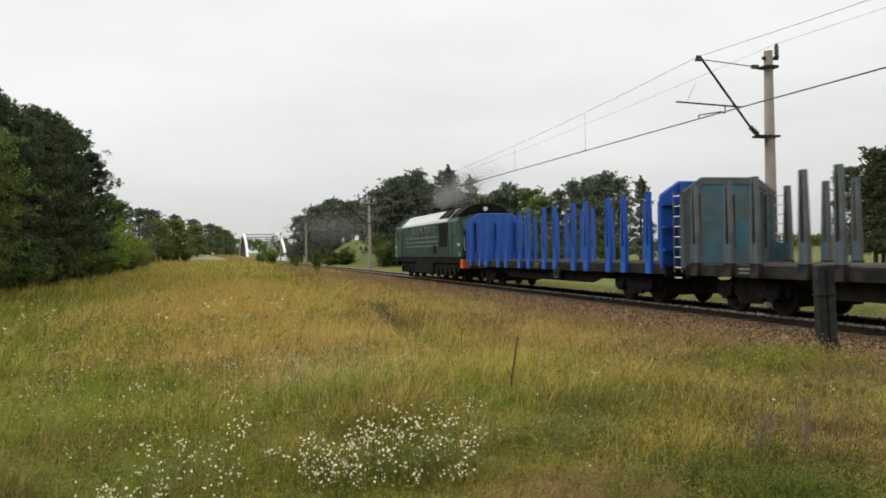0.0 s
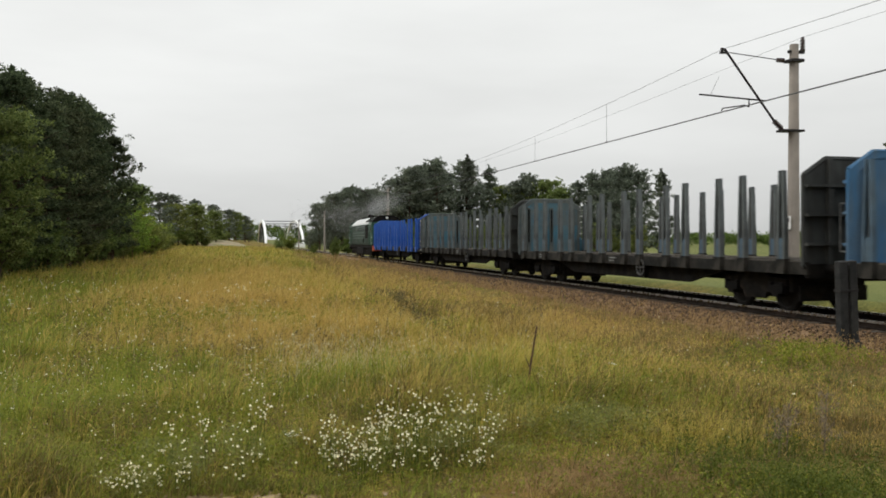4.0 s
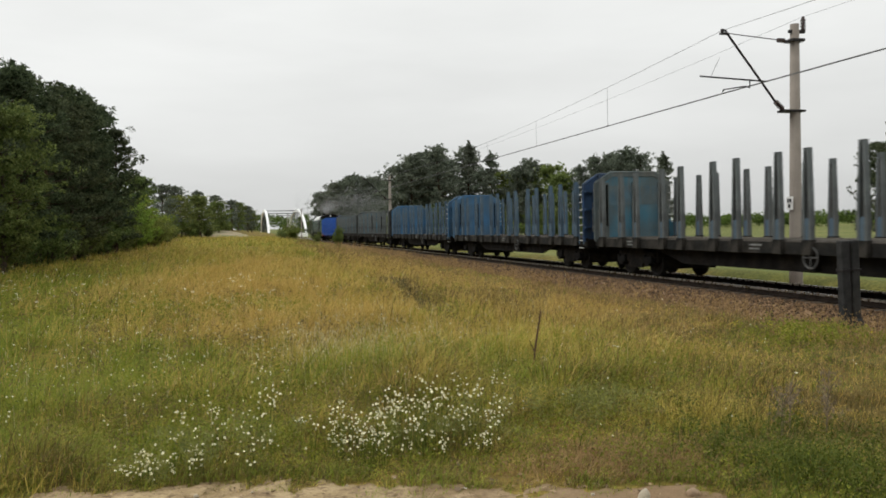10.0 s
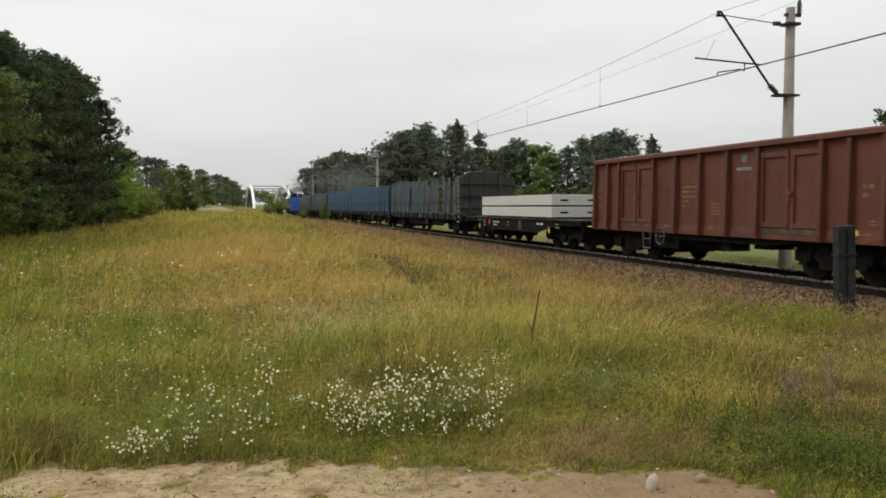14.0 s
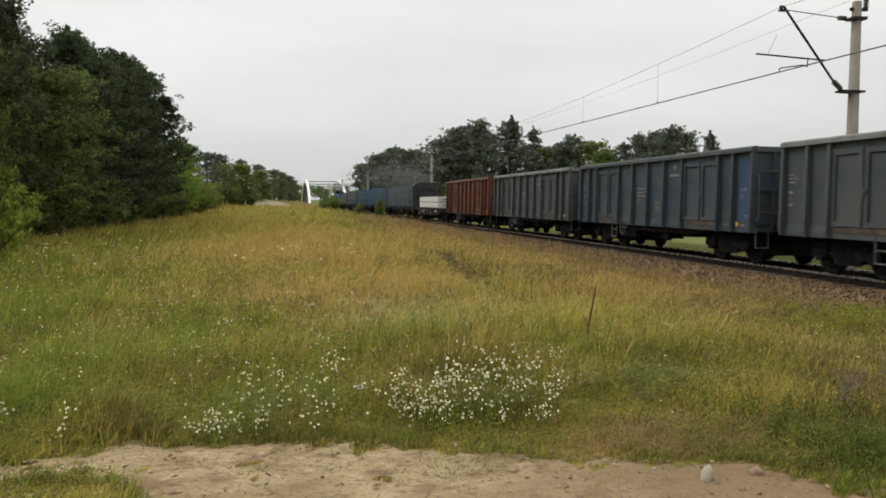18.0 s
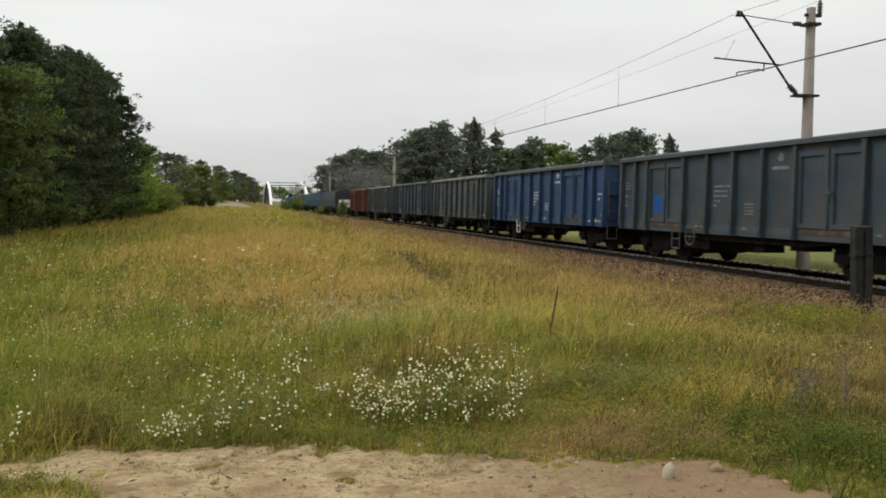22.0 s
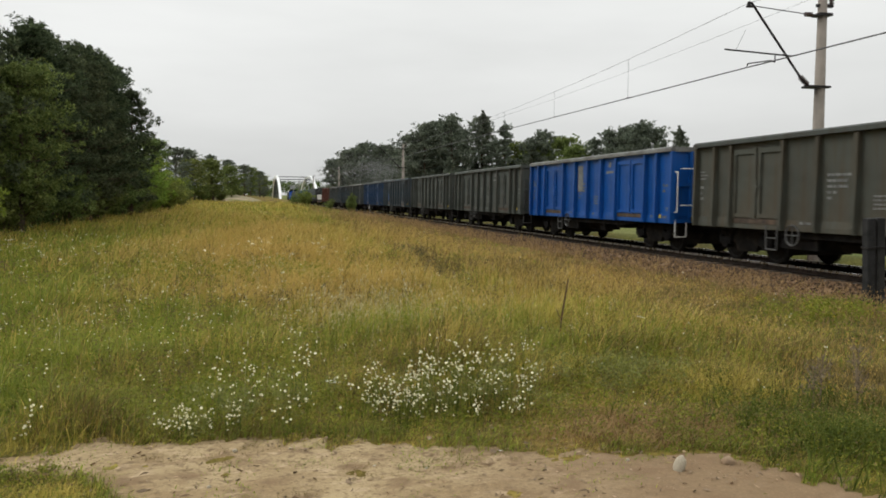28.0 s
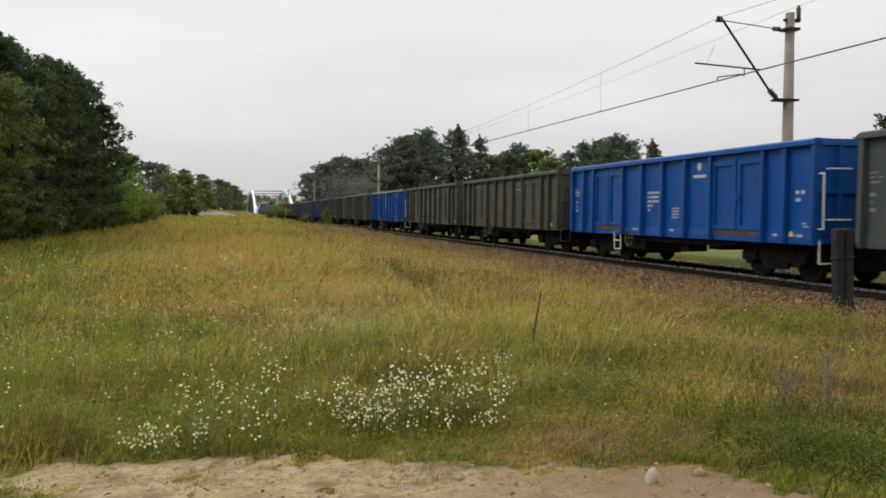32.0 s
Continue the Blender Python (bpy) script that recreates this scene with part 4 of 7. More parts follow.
        for k in range(6):
            bm = bmesh.new()
            yy = -Lb + 5.1 + k * 1.05
            box(bm, x - .012, x + .012, yy, yy + .62, 2.76, 3.14)
            win = part("side_window", bm, M["glass"], w, "small engine-room window in a pale frame")
            bm = bmesh.new()
            for q in (yy - .05, yy + .62):
                box(bm, x - .02, x + .02, q, q + .05, 2.72, 3.18)
            box(bm, x - .02, x + .02, yy, yy + .62, 3.14, 3.18)
            part("window_frame", bm, M["loco_pale"], win)
        bm = bmesh.new()
        box(bm, x - .012, x + .012, -Lb + 5.0, -Lb + 5.7, 1.55, 2.02)
        part("side_hatch", bm, M["dark_steel"], w, "dark square side hatch")
    for y in (-4.2, -7.5, -10.5):
        bm = bmesh.new()
        box(bm, -.6, .6, y - .7, y + .7, 4.08, 4.22)
        part("roof_hatch", bm, M["dark_steel"], w, "sooty roof hatch", bevel=.03)
    bm = bmesh.new()
    tube(bm, (0, -6.2, 4.2), (0, -6.2, 4.48), .28, .24, seg=12)
    part("exhaust", bm, M["dark_steel"], w, "sooty exhaust stack")
    bm = bmesh.new()
    box(bm, -1.40, 1.40, -Lb + .3, -.3, 1.05, 1.36)
    part("underframe", bm, M["dark_steel"], w)
    bm = bmesh.new()
    box(bm, -1.42, 1.42, -10.4, -6.0, .35, 1.05)
    part("fuel_tank", bm, M["dark_steel"], w, bevel=.06)
    for y in (-3.6, -Lb + 3.6):
        for s in (-1, 1):
            bm = bmesh.new()
            box(bm, s * 1.22 - .05, s * 1.22 + .05, y - 2.5, y + 2.5, .55, .98)
            for k in (-1.9, -.95, 0, .95, 1.9):
                box(bm, s * 1.26 - .08, s * 1.26 + .08, y + k - .22, y + k + .22, .34, .78)
            part("bogie_side", bm, M["bogie"], w, "grimy bogie side frame with springs")
    bogie(w, -3.6, .52, (-1.9, 0.0, 1.9))
    bogie(w, -Lb + 3.6, .52, (-1.9, 0.0, 1.9))
    buffers(w, 0, -Lb)
    riders.append((w, start))
    return w


locomotive(57.0)
stake_wagon(M["blue_bright"], 39.55, "bright blue timber wagon with end walls and blue stakes", 18.95, M["blue_bright"])
stake_wagon(M["blue_teal"], 19.6, "faded teal timber wagon with grey steel stakes", wall2=M["wall_grey"], ladders=("front",))
stake_wagon(M["blue_teal"], -.4, "faded teal timber wagon with grey steel stakes", wall2=M["wall_grey"])
stake_wagon(M["blue_sky"], -20.6, "light blue timber wagon with grey-blue steel stakes", stake=M["stake_blue"], ladders=("rear",))
stake_wagon(M["blue_sky"], -40.6, "light blue timber wagon with grey-blue steel stakes", stake=M["stake_blue"], wall2=M["blue_mid"], ladders=("rear",))
stake_wagon(M["blue_teal"], -60.4, "faded blue timber wagon with a grey rear wall", wall2=M["wall_grey"], ladders=("rear",))
flat_wagon(-80.35)
slab_load(-83.2)
FIRST, PITCH = -96.2, 14.075
FLEET = [
    ("oxide", "red-brown open wagon with ribbed steel sides", "oxide", "ochre", None),
    ("grey_teal", "faded grey-blue open wagon with ribbed steel sides", "worn_lip", "grey", None),
    ("blue_dirty", "dirty blue open wagon with faded markings", "grey_teal", "grey", [(-12.0, 1.2, .7, 1.7, "blue_mid")]),
    ("grey_teal", "faded grey-blue open wagon with rusty sills", "worn_lip", "grey", None),
    ("blue_mid", "weathered dark blue open wagon with white emblem", "grey_teal", "white", None),
    ("blue_dirty", "patchy teal-blue open wagon with a bright blue repainted square", "blue_dirty", "grey", [(-2.1, 1.45, .55, .55, "blue_fresh"), (-.2, 1.35, .4, .3, "blue_mid")]),
    ("grey", "grey open wagon with ribbed steel sides", "grey", "grey", None),
    ("grey", "grey open wagon with rust-stained sills", "grey", "grey", None),
    ("blue_fresh", "fresh blue open wagon with a worn upper edge", "worn_lip", "grey", [(-5.3, 1.9, .5, 1.0, "grey_mark")]),
    ("grey_dark", "dark olive-grey open wagon with ribbed sides", "grey", "grey", None),
    ("grey_dark", "dark olive-grey open wagon with ochre stencils", "grey", "ochre", None),
    ("blue_fresh", "freshly painted blue open wagon with white lettering", "blue_fresh", "white", None),
    ("grey_teal", "faded grey-green open wagon with ribbed sides", "grey_teal", "grey", None),
]
for k, (paint, words, lip, marks, patch) in enumerate(FLEET):
    open_wagon(M[paint], FIRST - PITCH * k, words, M[lip], marks=marks, patch=patch)


# ---- the locomotive's exhaust: drifting puffs of soot specks ----
def smoke_puff(start, x, y, z, sx, sy, sz, n, seed, grain=.005):
    r = np.random.default_rng(seed)
    c = r.normal(0, .5, (n, 3)).clip(-1.1, 1.1) * np.array([sx, sy, sz])
    u = r.normal(size=(n, 3))
    u /= np.linalg.norm(u, axis=1)[:, None]
    v = np.cross(u, r.normal(size=(n, 3)))
    v /= np.linalg.norm(v, axis=1)[:, None]
    s = r.uniform(grain, grain * 2.2, n)[:, None]
    q = np.stack([c - u * s, c - v * s, c + u * s, c + v * s], 1).reshape(-1, 3)
    me = bpy.data.meshes.new("exhaust_smoke")
    k = len(q) // 4
    me.vertices.add(k * 4)
    me.vertices.foreach_set("co", q.astype(np.float32).ravel())
    me.loops.add(k * 4)
    me.loops.foreach_set("vertex_index", np.arange(k * 4, dtype=np.int32))
    me.polygons.add(k)
    me.polygons.foreach_set("loop_start", np.arange(0, k * 4, 4, dtype=np.int32))
    me.update(calc_edges=True)
    ob = tagged(part("exhaust_smoke", me, M["smoke"]), "thin grey haze of diesel exhaust above the train", "smoke", kind="stuff")
    if grain < .01:
        smokes.append((ob, start, x, y, z))
    return ob


M["smoke"] = shader("exhaust_haze", (0.36, 0.365, 0.37), 1.0, vary=.05, spec=0.0)
smokes, drifting = [], []
for k, (lag, z, sx, sy, sz, n) in enumerate(((0.4, 4.8, .5, 1.0, .35, 12000), (1.8, 5.1, .8, 1.6, .55, 26000), (4.0, 5.5, 1.2, 2.4, .8, 24000), (7.0, 5.7, 1.6, 3.4, .9, 12000))):
    smoke_puff(50.8 - lag, .3 + lag * .05, 0, z, sx, sy, sz, n, 700 + k)
# older exhaust hangs as a thin haze before the trees beyond the line and drifts slowly
for k, (x, y, z, sx, sy, sz, n) in enumerate(((21.5, 150.0, 5.5, 11.0, 8.0, 3.2, 40000), (16.5, 122.0, 5.6, 5.0, 10.0, 1.5, 9000))):
    drifting.append((smoke_puff(0, 0, 0, 0, sx, sy, sz, n, 720 + k, .0105), x, y, z))

# ---- the overhead line ----
MASTS = [-47.5, 21.4, 90.6, 160.0, 229.0, 298.0]
MX = 16.60


def mast(y, tip_x, number):
    w = tagged(new("catenary_mast"), "slender concrete catenary mast with an iron bracket and insulators", "catenary mast", "masts of the overhead line")
    w.matrix_basis = pose(MX, y, -0.6 + grade(y))
    z = 0.6
    bm = bmesh.new()
    rings = []
    for h, r in ((-.4, .205), (7.62 + z, .13)):
        rings.append([bm.verts.new((r * math.cos(k * math.pi / 6), r * math.sin(k * math.pi / 6), h)) for k in range(12)])
    for k in range(12):
        bm.faces.new((rings[0][k], rings[0][(k + 1) % 12], rings[1][(k + 1) % 12], rings[1][k]))
    bm.faces.new(rings[1])
    smooth(part("shaft", bm, M["mast"], w, "tapered grey-brown concrete shaft"))

    def P(x, zz, dy=0.0):
        return (x - MX, dy, zz + z)
    bm = bmesh.new()
    tube(bm, P(16.22, 5.02), P(15.90, 5.30), .045, seg=8)
    tube(bm, P(15.90, 5.30), P(tip_x, 7.37), .036, seg=8)
    part("bracket_tube", bm, M["iron"], w, "dark slanting bracket tube")
    bm = bmesh.new()
    for k in range(4):
        q = Vector(P(16.14, 5.09)).lerp(Vector(P(15.94, 5.26)), k / 3)
        d = Vector((-.75, 0, .66)) * .02
        tube(bm, q - d, q + d, .085, seg=10)
    part("lower_insulator", bm, M["porcelain"], w)
    bm = bmesh.new()
    box(bm, *sorted((16.12 - MX, 16.84 - MX)), -.2, .2, 4.97 + z, 5.03 + z)
    part("lower_clamp", bm, M["iron"], w)
    bm = bmesh.new()
    tube(bm, P(tip_x + .02, 7.27), P(16.42, 7.10), .014, seg=6)
    part("stay_rod", bm, M["iron"], w)
    bm = bmesh.new()
    for k in range(4):
        c = 16.02 + k * .06
        tube(bm, P(c, 7.12), P(c + .035, 7.12), .07, seg=10)
    part("upper_insulator", bm, M["porcelain"], w)
    bm = bmesh.new()
    box(bm, -.22, .22, -.2, .2, 7.08 + z, 7.16 + z)
    part("upper_clamp", bm, M["iron"], w)
    bm = bmesh.new()
    box(bm, -.20, .34, -.05, .05, 7.36 + z, 7.44 + z)
    part("feeder_arm", bm, M["iron"], w)
    bm = bmesh.new()
    for k in range(4):
        tube(bm, (.30, 0, 7.46 + z + k * .09), (.30, 0, 7.50 + z + k * .09), .08, seg=10)
    tube(bm, (.30, 0, 7.42 + z), (.30, 0, 7.86 + z), .045, seg=8)
    part("feeder_insulator", bm, M["porcelain"], w, "dark pin insulator")
    bm = bmesh.new()
    tube(bm, P(tip_x - .07, 7.24), P(tip_x - .07, 7.38), .05, seg=8)
    box(bm, tip_x - MX - .13, tip_x - MX + .08, -.06, .06, 7.22 + z, 7.27 + z)
    part("wire_clamp", bm, M["iron"], w)
    bm = bmesh.new()
    tube(bm, P(15.62, 5.88), P(13.39, 5.98), .024, seg=6)
    part("register_tube", bm, M["iron"], w, "thin register tube")
    bm = bmesh.new()
    bend(bm, [P(15.05, 5.90), P(15.05, 5.68), P(14.9, 5.72), P(14.16, 5.60), P(14.13, 5.52)], .018, 6)
    part("steady_arm", bm, M["iron"], w)
    bm = bmesh.new()
    tube(bm, P(13.75, 5.97), P(14.05, 6.55), .006, seg=4)
    part("tie_wire", bm, M["wire"], w)
    bm = bmesh.new()
    tube(bm, (.18, .10, .3), (.165, .10, 5.1), .012, seg=5)
    part("earth_wire", bm, M["iron"], w)
    # the mast's small number plate, its characters only as bars
    bm = bmesh.new()
    box(bm, -.225, -.205, -.16, .13, 2.62, 3.02)
    plate = part("number_plate", bm, M["sign"], w, "small white number plate")
    bm = bmesh.new()
    box(bm, -.232, -.226, -.10, -.02, 2.84, 2.96)
    box(bm, -.232, -.226, .01, .09, 2.84, 2.96)
    box(bm, -.232, -.226, -.05, .05, 2.68, 2.79)
    part("plate_figures", bm, M["iron"], plate)
    return w


for k, y in enumerate(MASTS):
    mast(y, 14.21 if k % 2 else 13.75, k)


def hang(points, r, name, label, category):
    bm = bmesh.new()
    for a, b in zip(points, points[1:]):
        tube(bm, a, b, r, seg=5, caps=False)
    return tagged(part(name, bm, M["wire"]), label, category)


def sag(a, b, drop, n=14):
    return [tuple(a[i] + (b[i] - a[i]) * k / n - (drop * 4 * (k / n) * (1 - k / n) if i == 2 else 0) for i in range(3)) for k in range(n + 1)]


top, low, feed = [], [], []
for k, (y0, y1) in enumerate(zip(MASTS, MASTS[1:])):
    xa, xb = (14.15, 13.6) if (k % 2) else (13.6, 14.15)
    low += [(xa, y0, 5.50 + grade(y0) if k else 5.15), (xb, y1, 5.50 + grade(y1))]
    top += sag((xa, y0, 7.34 + grade(y0)), (xb, y1, 7.34 + grade(y1)), .95)
    feed += sag((MX + .30, y0, 7.86 + grade(y0)), (MX + .30, y1, 7.86 + grade(y1)), .6)
    droppers = tagged(new("dropper_wires"), "thin dropper wires between messenger and contact wire", "dropper wires", "dropper wires of the overhead line")
    for j in range(1, 9):
        f = j / 9
        x, y = xa + (xb - xa) * f, y0 + (y1 - y0) * f
        bm = bmesh.new()
        tube(bm, (x, y, 5.51 + grade(y)), (x, y, 7.34 + grade(y) - .95 * 4 * f * (1 - f)), .006, seg=4)
        box(bm, x - .012, x + .012, y - .03, y + .03, 5.49 + grade(y), 5.55 + grade(y))
        part("dropper", bm, M["wire"], droppers)
hang(low, .010, "contact_wire", "thin dark contact wire above the track", "overhead wire")
hang([(x + .07, y, z) for x, y, z in low], .010, "contact_wire", "thin dark contact wire above the track", "overhead wire")
hang(top, .007, "messenger_wire", "sagging messenger wire above the track", "overhead wire")
hang(feed, .005, "feeder_wire", "thin feeder wire along the mast tops", "overhead wire")

# ---- the white arch bridge that carries the track ----
bridge = tagged(new("arch_bridge"), "white-painted steel tied-arch railway bridge with slender hangers", "bridge")
BY0, BY1, RISE = 243.0, 331.0, 8.3


def arch_z(y):
    u = (y - BY0) / (BY1 - BY0)
    return grade(y) * .6 + RISE * (4 * u * (1 - u)) ** 0.62


for x in (8.15, 19.0):
    bm = bmesh.new()
    ys = [BY0 + (BY1 - BY0) * (k / 28) for k in range(29)]
    secs = []
    for y in ys:
        secs.append([bm.verts.new((x + dx, y, arch_z(y) + dz)) for dx, dz in ((-.34, -.4), (.34, -.4), (.34, .4), (-.34, .4))])
    for p, q in zip(secs, secs[1:]):
        for k in range(4):
            bm.faces.new((p[k], p[(k + 1) % 4], q[(k + 1) % 4], q[k]))
    bm.faces.new(secs[0][::-1])
    bm.faces.new(secs[-1])
    part("arch", bm, M["bridge_white"], bridge, "white box-section arch")
    bm = bmesh.new()
    box(bm, x - .35, x + .35, BY0 - 1, BY1 + 1, -.9, .25)
    part("tie_beam", bm, M["bridge_white"], bridge)
    for k in range(1, 12):
        y = BY0 + (BY1 - BY0) * k / 12
        bm = bmesh.new()
        tube(bm, (x, y, .2), (x, y, arch_z(y) - .4), .09, seg=6)
        part("hanger", bm, M["wall_grey"], bridge)
for k in (3, 6, 9):
    y = BY0 + (BY1 - BY0) * k / 12
    bm = bmesh.new()
    box(bm, 8.4, 18.8, y - .1, y + .1, arch_z(y) - .12, arch_z(y) + .12)
    part("cross_beam", bm, M["stake"], bridge, "grey cross beam")

# ---- the dark double post by the ballast, and a bare stick in the grass ----
post = tagged(new("lineside_post"), "dark weathered twin-timber lineside post on a stubby base", "post")
post.matrix_basis = pose(9.17, 10.4, 0.0, 0.8, -2.6, -6)
for dx in (-.082, .082):
    bm = bmesh.new()
    extrude(bm, [(dx - .062, -.08), (dx + .062, -.08), (dx + .066, .06), (dx - .066, .06)], 2, .0, 1.39)
    part("timber", bm, M["post"], post, bevel=.012)
bm = bmesh.new()
box(bm, -.04, .04, -.05, .05, .05, 1.33)
part("core_strip", bm, M["iron"], post)
bm = bmesh.new()
box(bm, -.155, .155, -.095, .075, .93, .96)
part("iron_band", bm, M["iron"], post, "thin iron band")
bm = bmesh.new()
box(bm, -.17, .17, -.11, .10, -.4, .20)
part("base_block", bm, M["post"], post, "wider dark base block", bevel=.03)

bm = bmesh.new()
for k, (a, b, r0, r1) in enumerate((((0, 0, 0), (.05, .02, .42), .014, .011), ((.05, .02, .42), (.13, .03, .86), .011, .007), ((.05, .02, .42), (.0, .05, .55), .006, .003))):
    tube(bm, a, b, r0, r1, seg=6)
stick = tagged(part("bare_stick", bm, shader("dry_brown_stem", (0.09, 0.05, 0.03), 0.9, vary=.3)), "leaning bare brown stick in the tall grass", "stick")
stick.matrix_basis = pose(3.15, 8.0, -.05)

# ---- foliage ----
def leaf_material(name, dark, light, warm=0.0):
    m = bpy.data.materials.new(name)
    m.use_nodes = True
    N, L = m.node_tree.nodes, m.node_tree.links
    b = N["Principled BSDF"]
    b.inputs["Roughness"].default_value, b.inputs["Specular IOR Level"].default_value = 0.75, 0.15
    geo, oi, tc = N.new("ShaderNodeNewGeometry"), N.new("ShaderNodeObjectInfo"), N.new("ShaderNodeTexCoord")
    ramp = N.new("ShaderNodeValToRGB")
    ramp.color_ramp.elements[0].color, ramp.color_ramp.elements[1].color = (*dark, 1), (*light, 1)
    L.new(geo.outputs["Random Per Island"], ramp.inputs[0])
    t = N.new("ShaderNodeTexNoise")
    t.inputs["Scale"].default_value = 0.8
    L.new(tc.outputs["Object"], t.inputs["Vector"])
    hue = N.new("ShaderNodeHueSaturation")
    r1 = N.new("ShaderNodeMapRange")
    r1.inputs[1].default_value, r1.inputs[2].default_value, r1.inputs[3].default_value, r1.inputs[4].default_value = .3, .7, .65, 1.4
    L.new(t.outputs[0], r1.inputs[0])
    L.new(r1.outputs[0], hue.inputs["Value"])
    r2 = N.new("ShaderNodeMapRange")
    r2.inputs[3].default_value, r2.inputs[4].default_value = .48, .52
    L.new(oi.outputs["Random"], r2.inputs[0])
    L.new(r2.outputs[0], hue.inputs["Hue"])
    L.new(ramp.outputs[0], hue.inputs["Color"])
    L.new(hue.outputs[0], b.inputs["Base Color"])
    tr = N.new("ShaderNodeBsdfTranslucent")
    L.new(hue.outputs[0], tr.inputs[0])
    ms = N.new("ShaderNodeMixShader")
    ms.inputs[0].default_value = .35
    L.new(b.outputs[0], ms.inputs[1])
    L.new(tr.outputs[0], ms.inputs[2])
    L.new(ms.outputs[0], N["Material Output"].inputs[0])
    return m


M["pine_leaf"] = leaf_material("pine_needles", (0.028, 0.039, 0.020), (0.116, 0.142, 0.070))
# haze is put into this colour: paler, greyer leaves for distant trees
M["hazed_leaf"] = leaf_material("hazed_needles", (0.075, 0.092, 0.068), (0.20, 0.225, 0.165))
M["broad_leaf"] = leaf_material("broad_leaves", (0.085, 0.120, 0.034), (0.225, 0.265, 0.080))
M["bright_leaf"] = leaf_material("bright_green_leaves", (0.095, 0.150, 0.020), (0.25, 0.335, 0.055))
M["bush_leaf"] = leaf_material("dark_bush_leaves", (0.05, 0.085, 0.02), (0.13, 0.185, 0.04))
M["light_leaf"] = leaf_material("light_green_leaves", (0.10, 0.145, 0.03), (0.25, 0.30, 0.07))
M["bark"] = shader("grey_brown_bark", (0.085, 0.06, 0.045), 0.95, vary=.4, scale=8, bump=.02)
M["pine_bark"] = shader("reddish_pine_bark", (0.07, 0.045, 0.03), 0.95, vary=.4, scale=7, bump=.02)


def leaf_cloud(centres, radii, count, size, rng, flat=0.7):
    """Small four-sided leaves strewn through clumps; leaves lie mostly on each clump's outside."""
    n = len(centres)
    per = np.maximum(6, (count * radii ** 1.6 / np.sum(radii ** 1.6)).astype(int))
    idx = np.repeat(np.arange(n), per)
    d = rng.normal(size=(len(idx), 3))
    d /= np.linalg.norm(d, axis=1)[:, None]
    rad = radii[idx] * rng.uniform(.2, 1.25, len(idx)) ** .7
    c = centres[idx] + d * rad[:, None] * np.array([1, 1, flat])
    u = rng.normal(size=(len(idx), 3))
    u -= d * np.sum(u * d, axis=1)[:, None] * .5
    u /= np.linalg.norm(u, axis=1)[:, None]
    v = np.cross(u, rng.normal(size=u.shape))
    v /= np.linalg.norm(v, axis=1)[:, None] + 1e-9
    s = size * rng.uniform(.6, 1.35, len(idx))[:, None]
    quad = np.stack([c - u * s, c - v * s * .45, c + u * s, c + v * s * .45], 1).reshape(-1, 3)
    return quad


def fast_quads(name, quad):
    me = bpy.data.meshes.new(name)
    n = len(quad) // 4
    me.vertices.add(n * 4)
    me.vertices.foreach_set("co", quad.astype(np.float32).ravel())
    me.loops.add(n * 4)
    me.loops.foreach_set("vertex_index", np.arange(n * 4, dtype=np.int32))
    me.polygons.add(n)
    me.polygons.foreach_set("loop_start", np.arange(0, n * 4, 4, dtype=np.int32))
    me.update(calc_edges=True)
    return me


def limb(bm, p, q, r0, r1):
    tube(bm, p, q, r0, r1, seg=6, caps=False)


def puff_cloud(centres, radii, each, size, rng, rise=.35, slim=.38):
    """Rounded tufts: sprays that radiate from each centre, so that neighbouring tufts stay apart."""
    idx = np.repeat(np.arange(len(centres)), each)
    d = rng.normal(size=(len(idx), 3)) * np.array([1, 1, .85])
    d[:, 2] += rise
    d /= np.linalg.norm(d, axis=1)[:, None]
    c = centres[idx] + d * (radii[idx] * rng.uniform(.15, 1.0, len(idx)) ** .6)[:, None] * np.array([1, 1, .8])
    u = d + rng.normal(size=d.shape) * .45
    u /= np.linalg.norm(u, axis=1)[:, None]
    v = np.cross(u, rng.normal(size=u.shape))
    v /= np.linalg.norm(v, axis=1)[:, None] + 1e-9
    s = size * rng.uniform(.55, 1.35, len(idx))[:, None]
    return np.stack([c - u * s, c - v * s * slim, c + u * s, c + v * s * slim], 1).reshape(-1, 3)


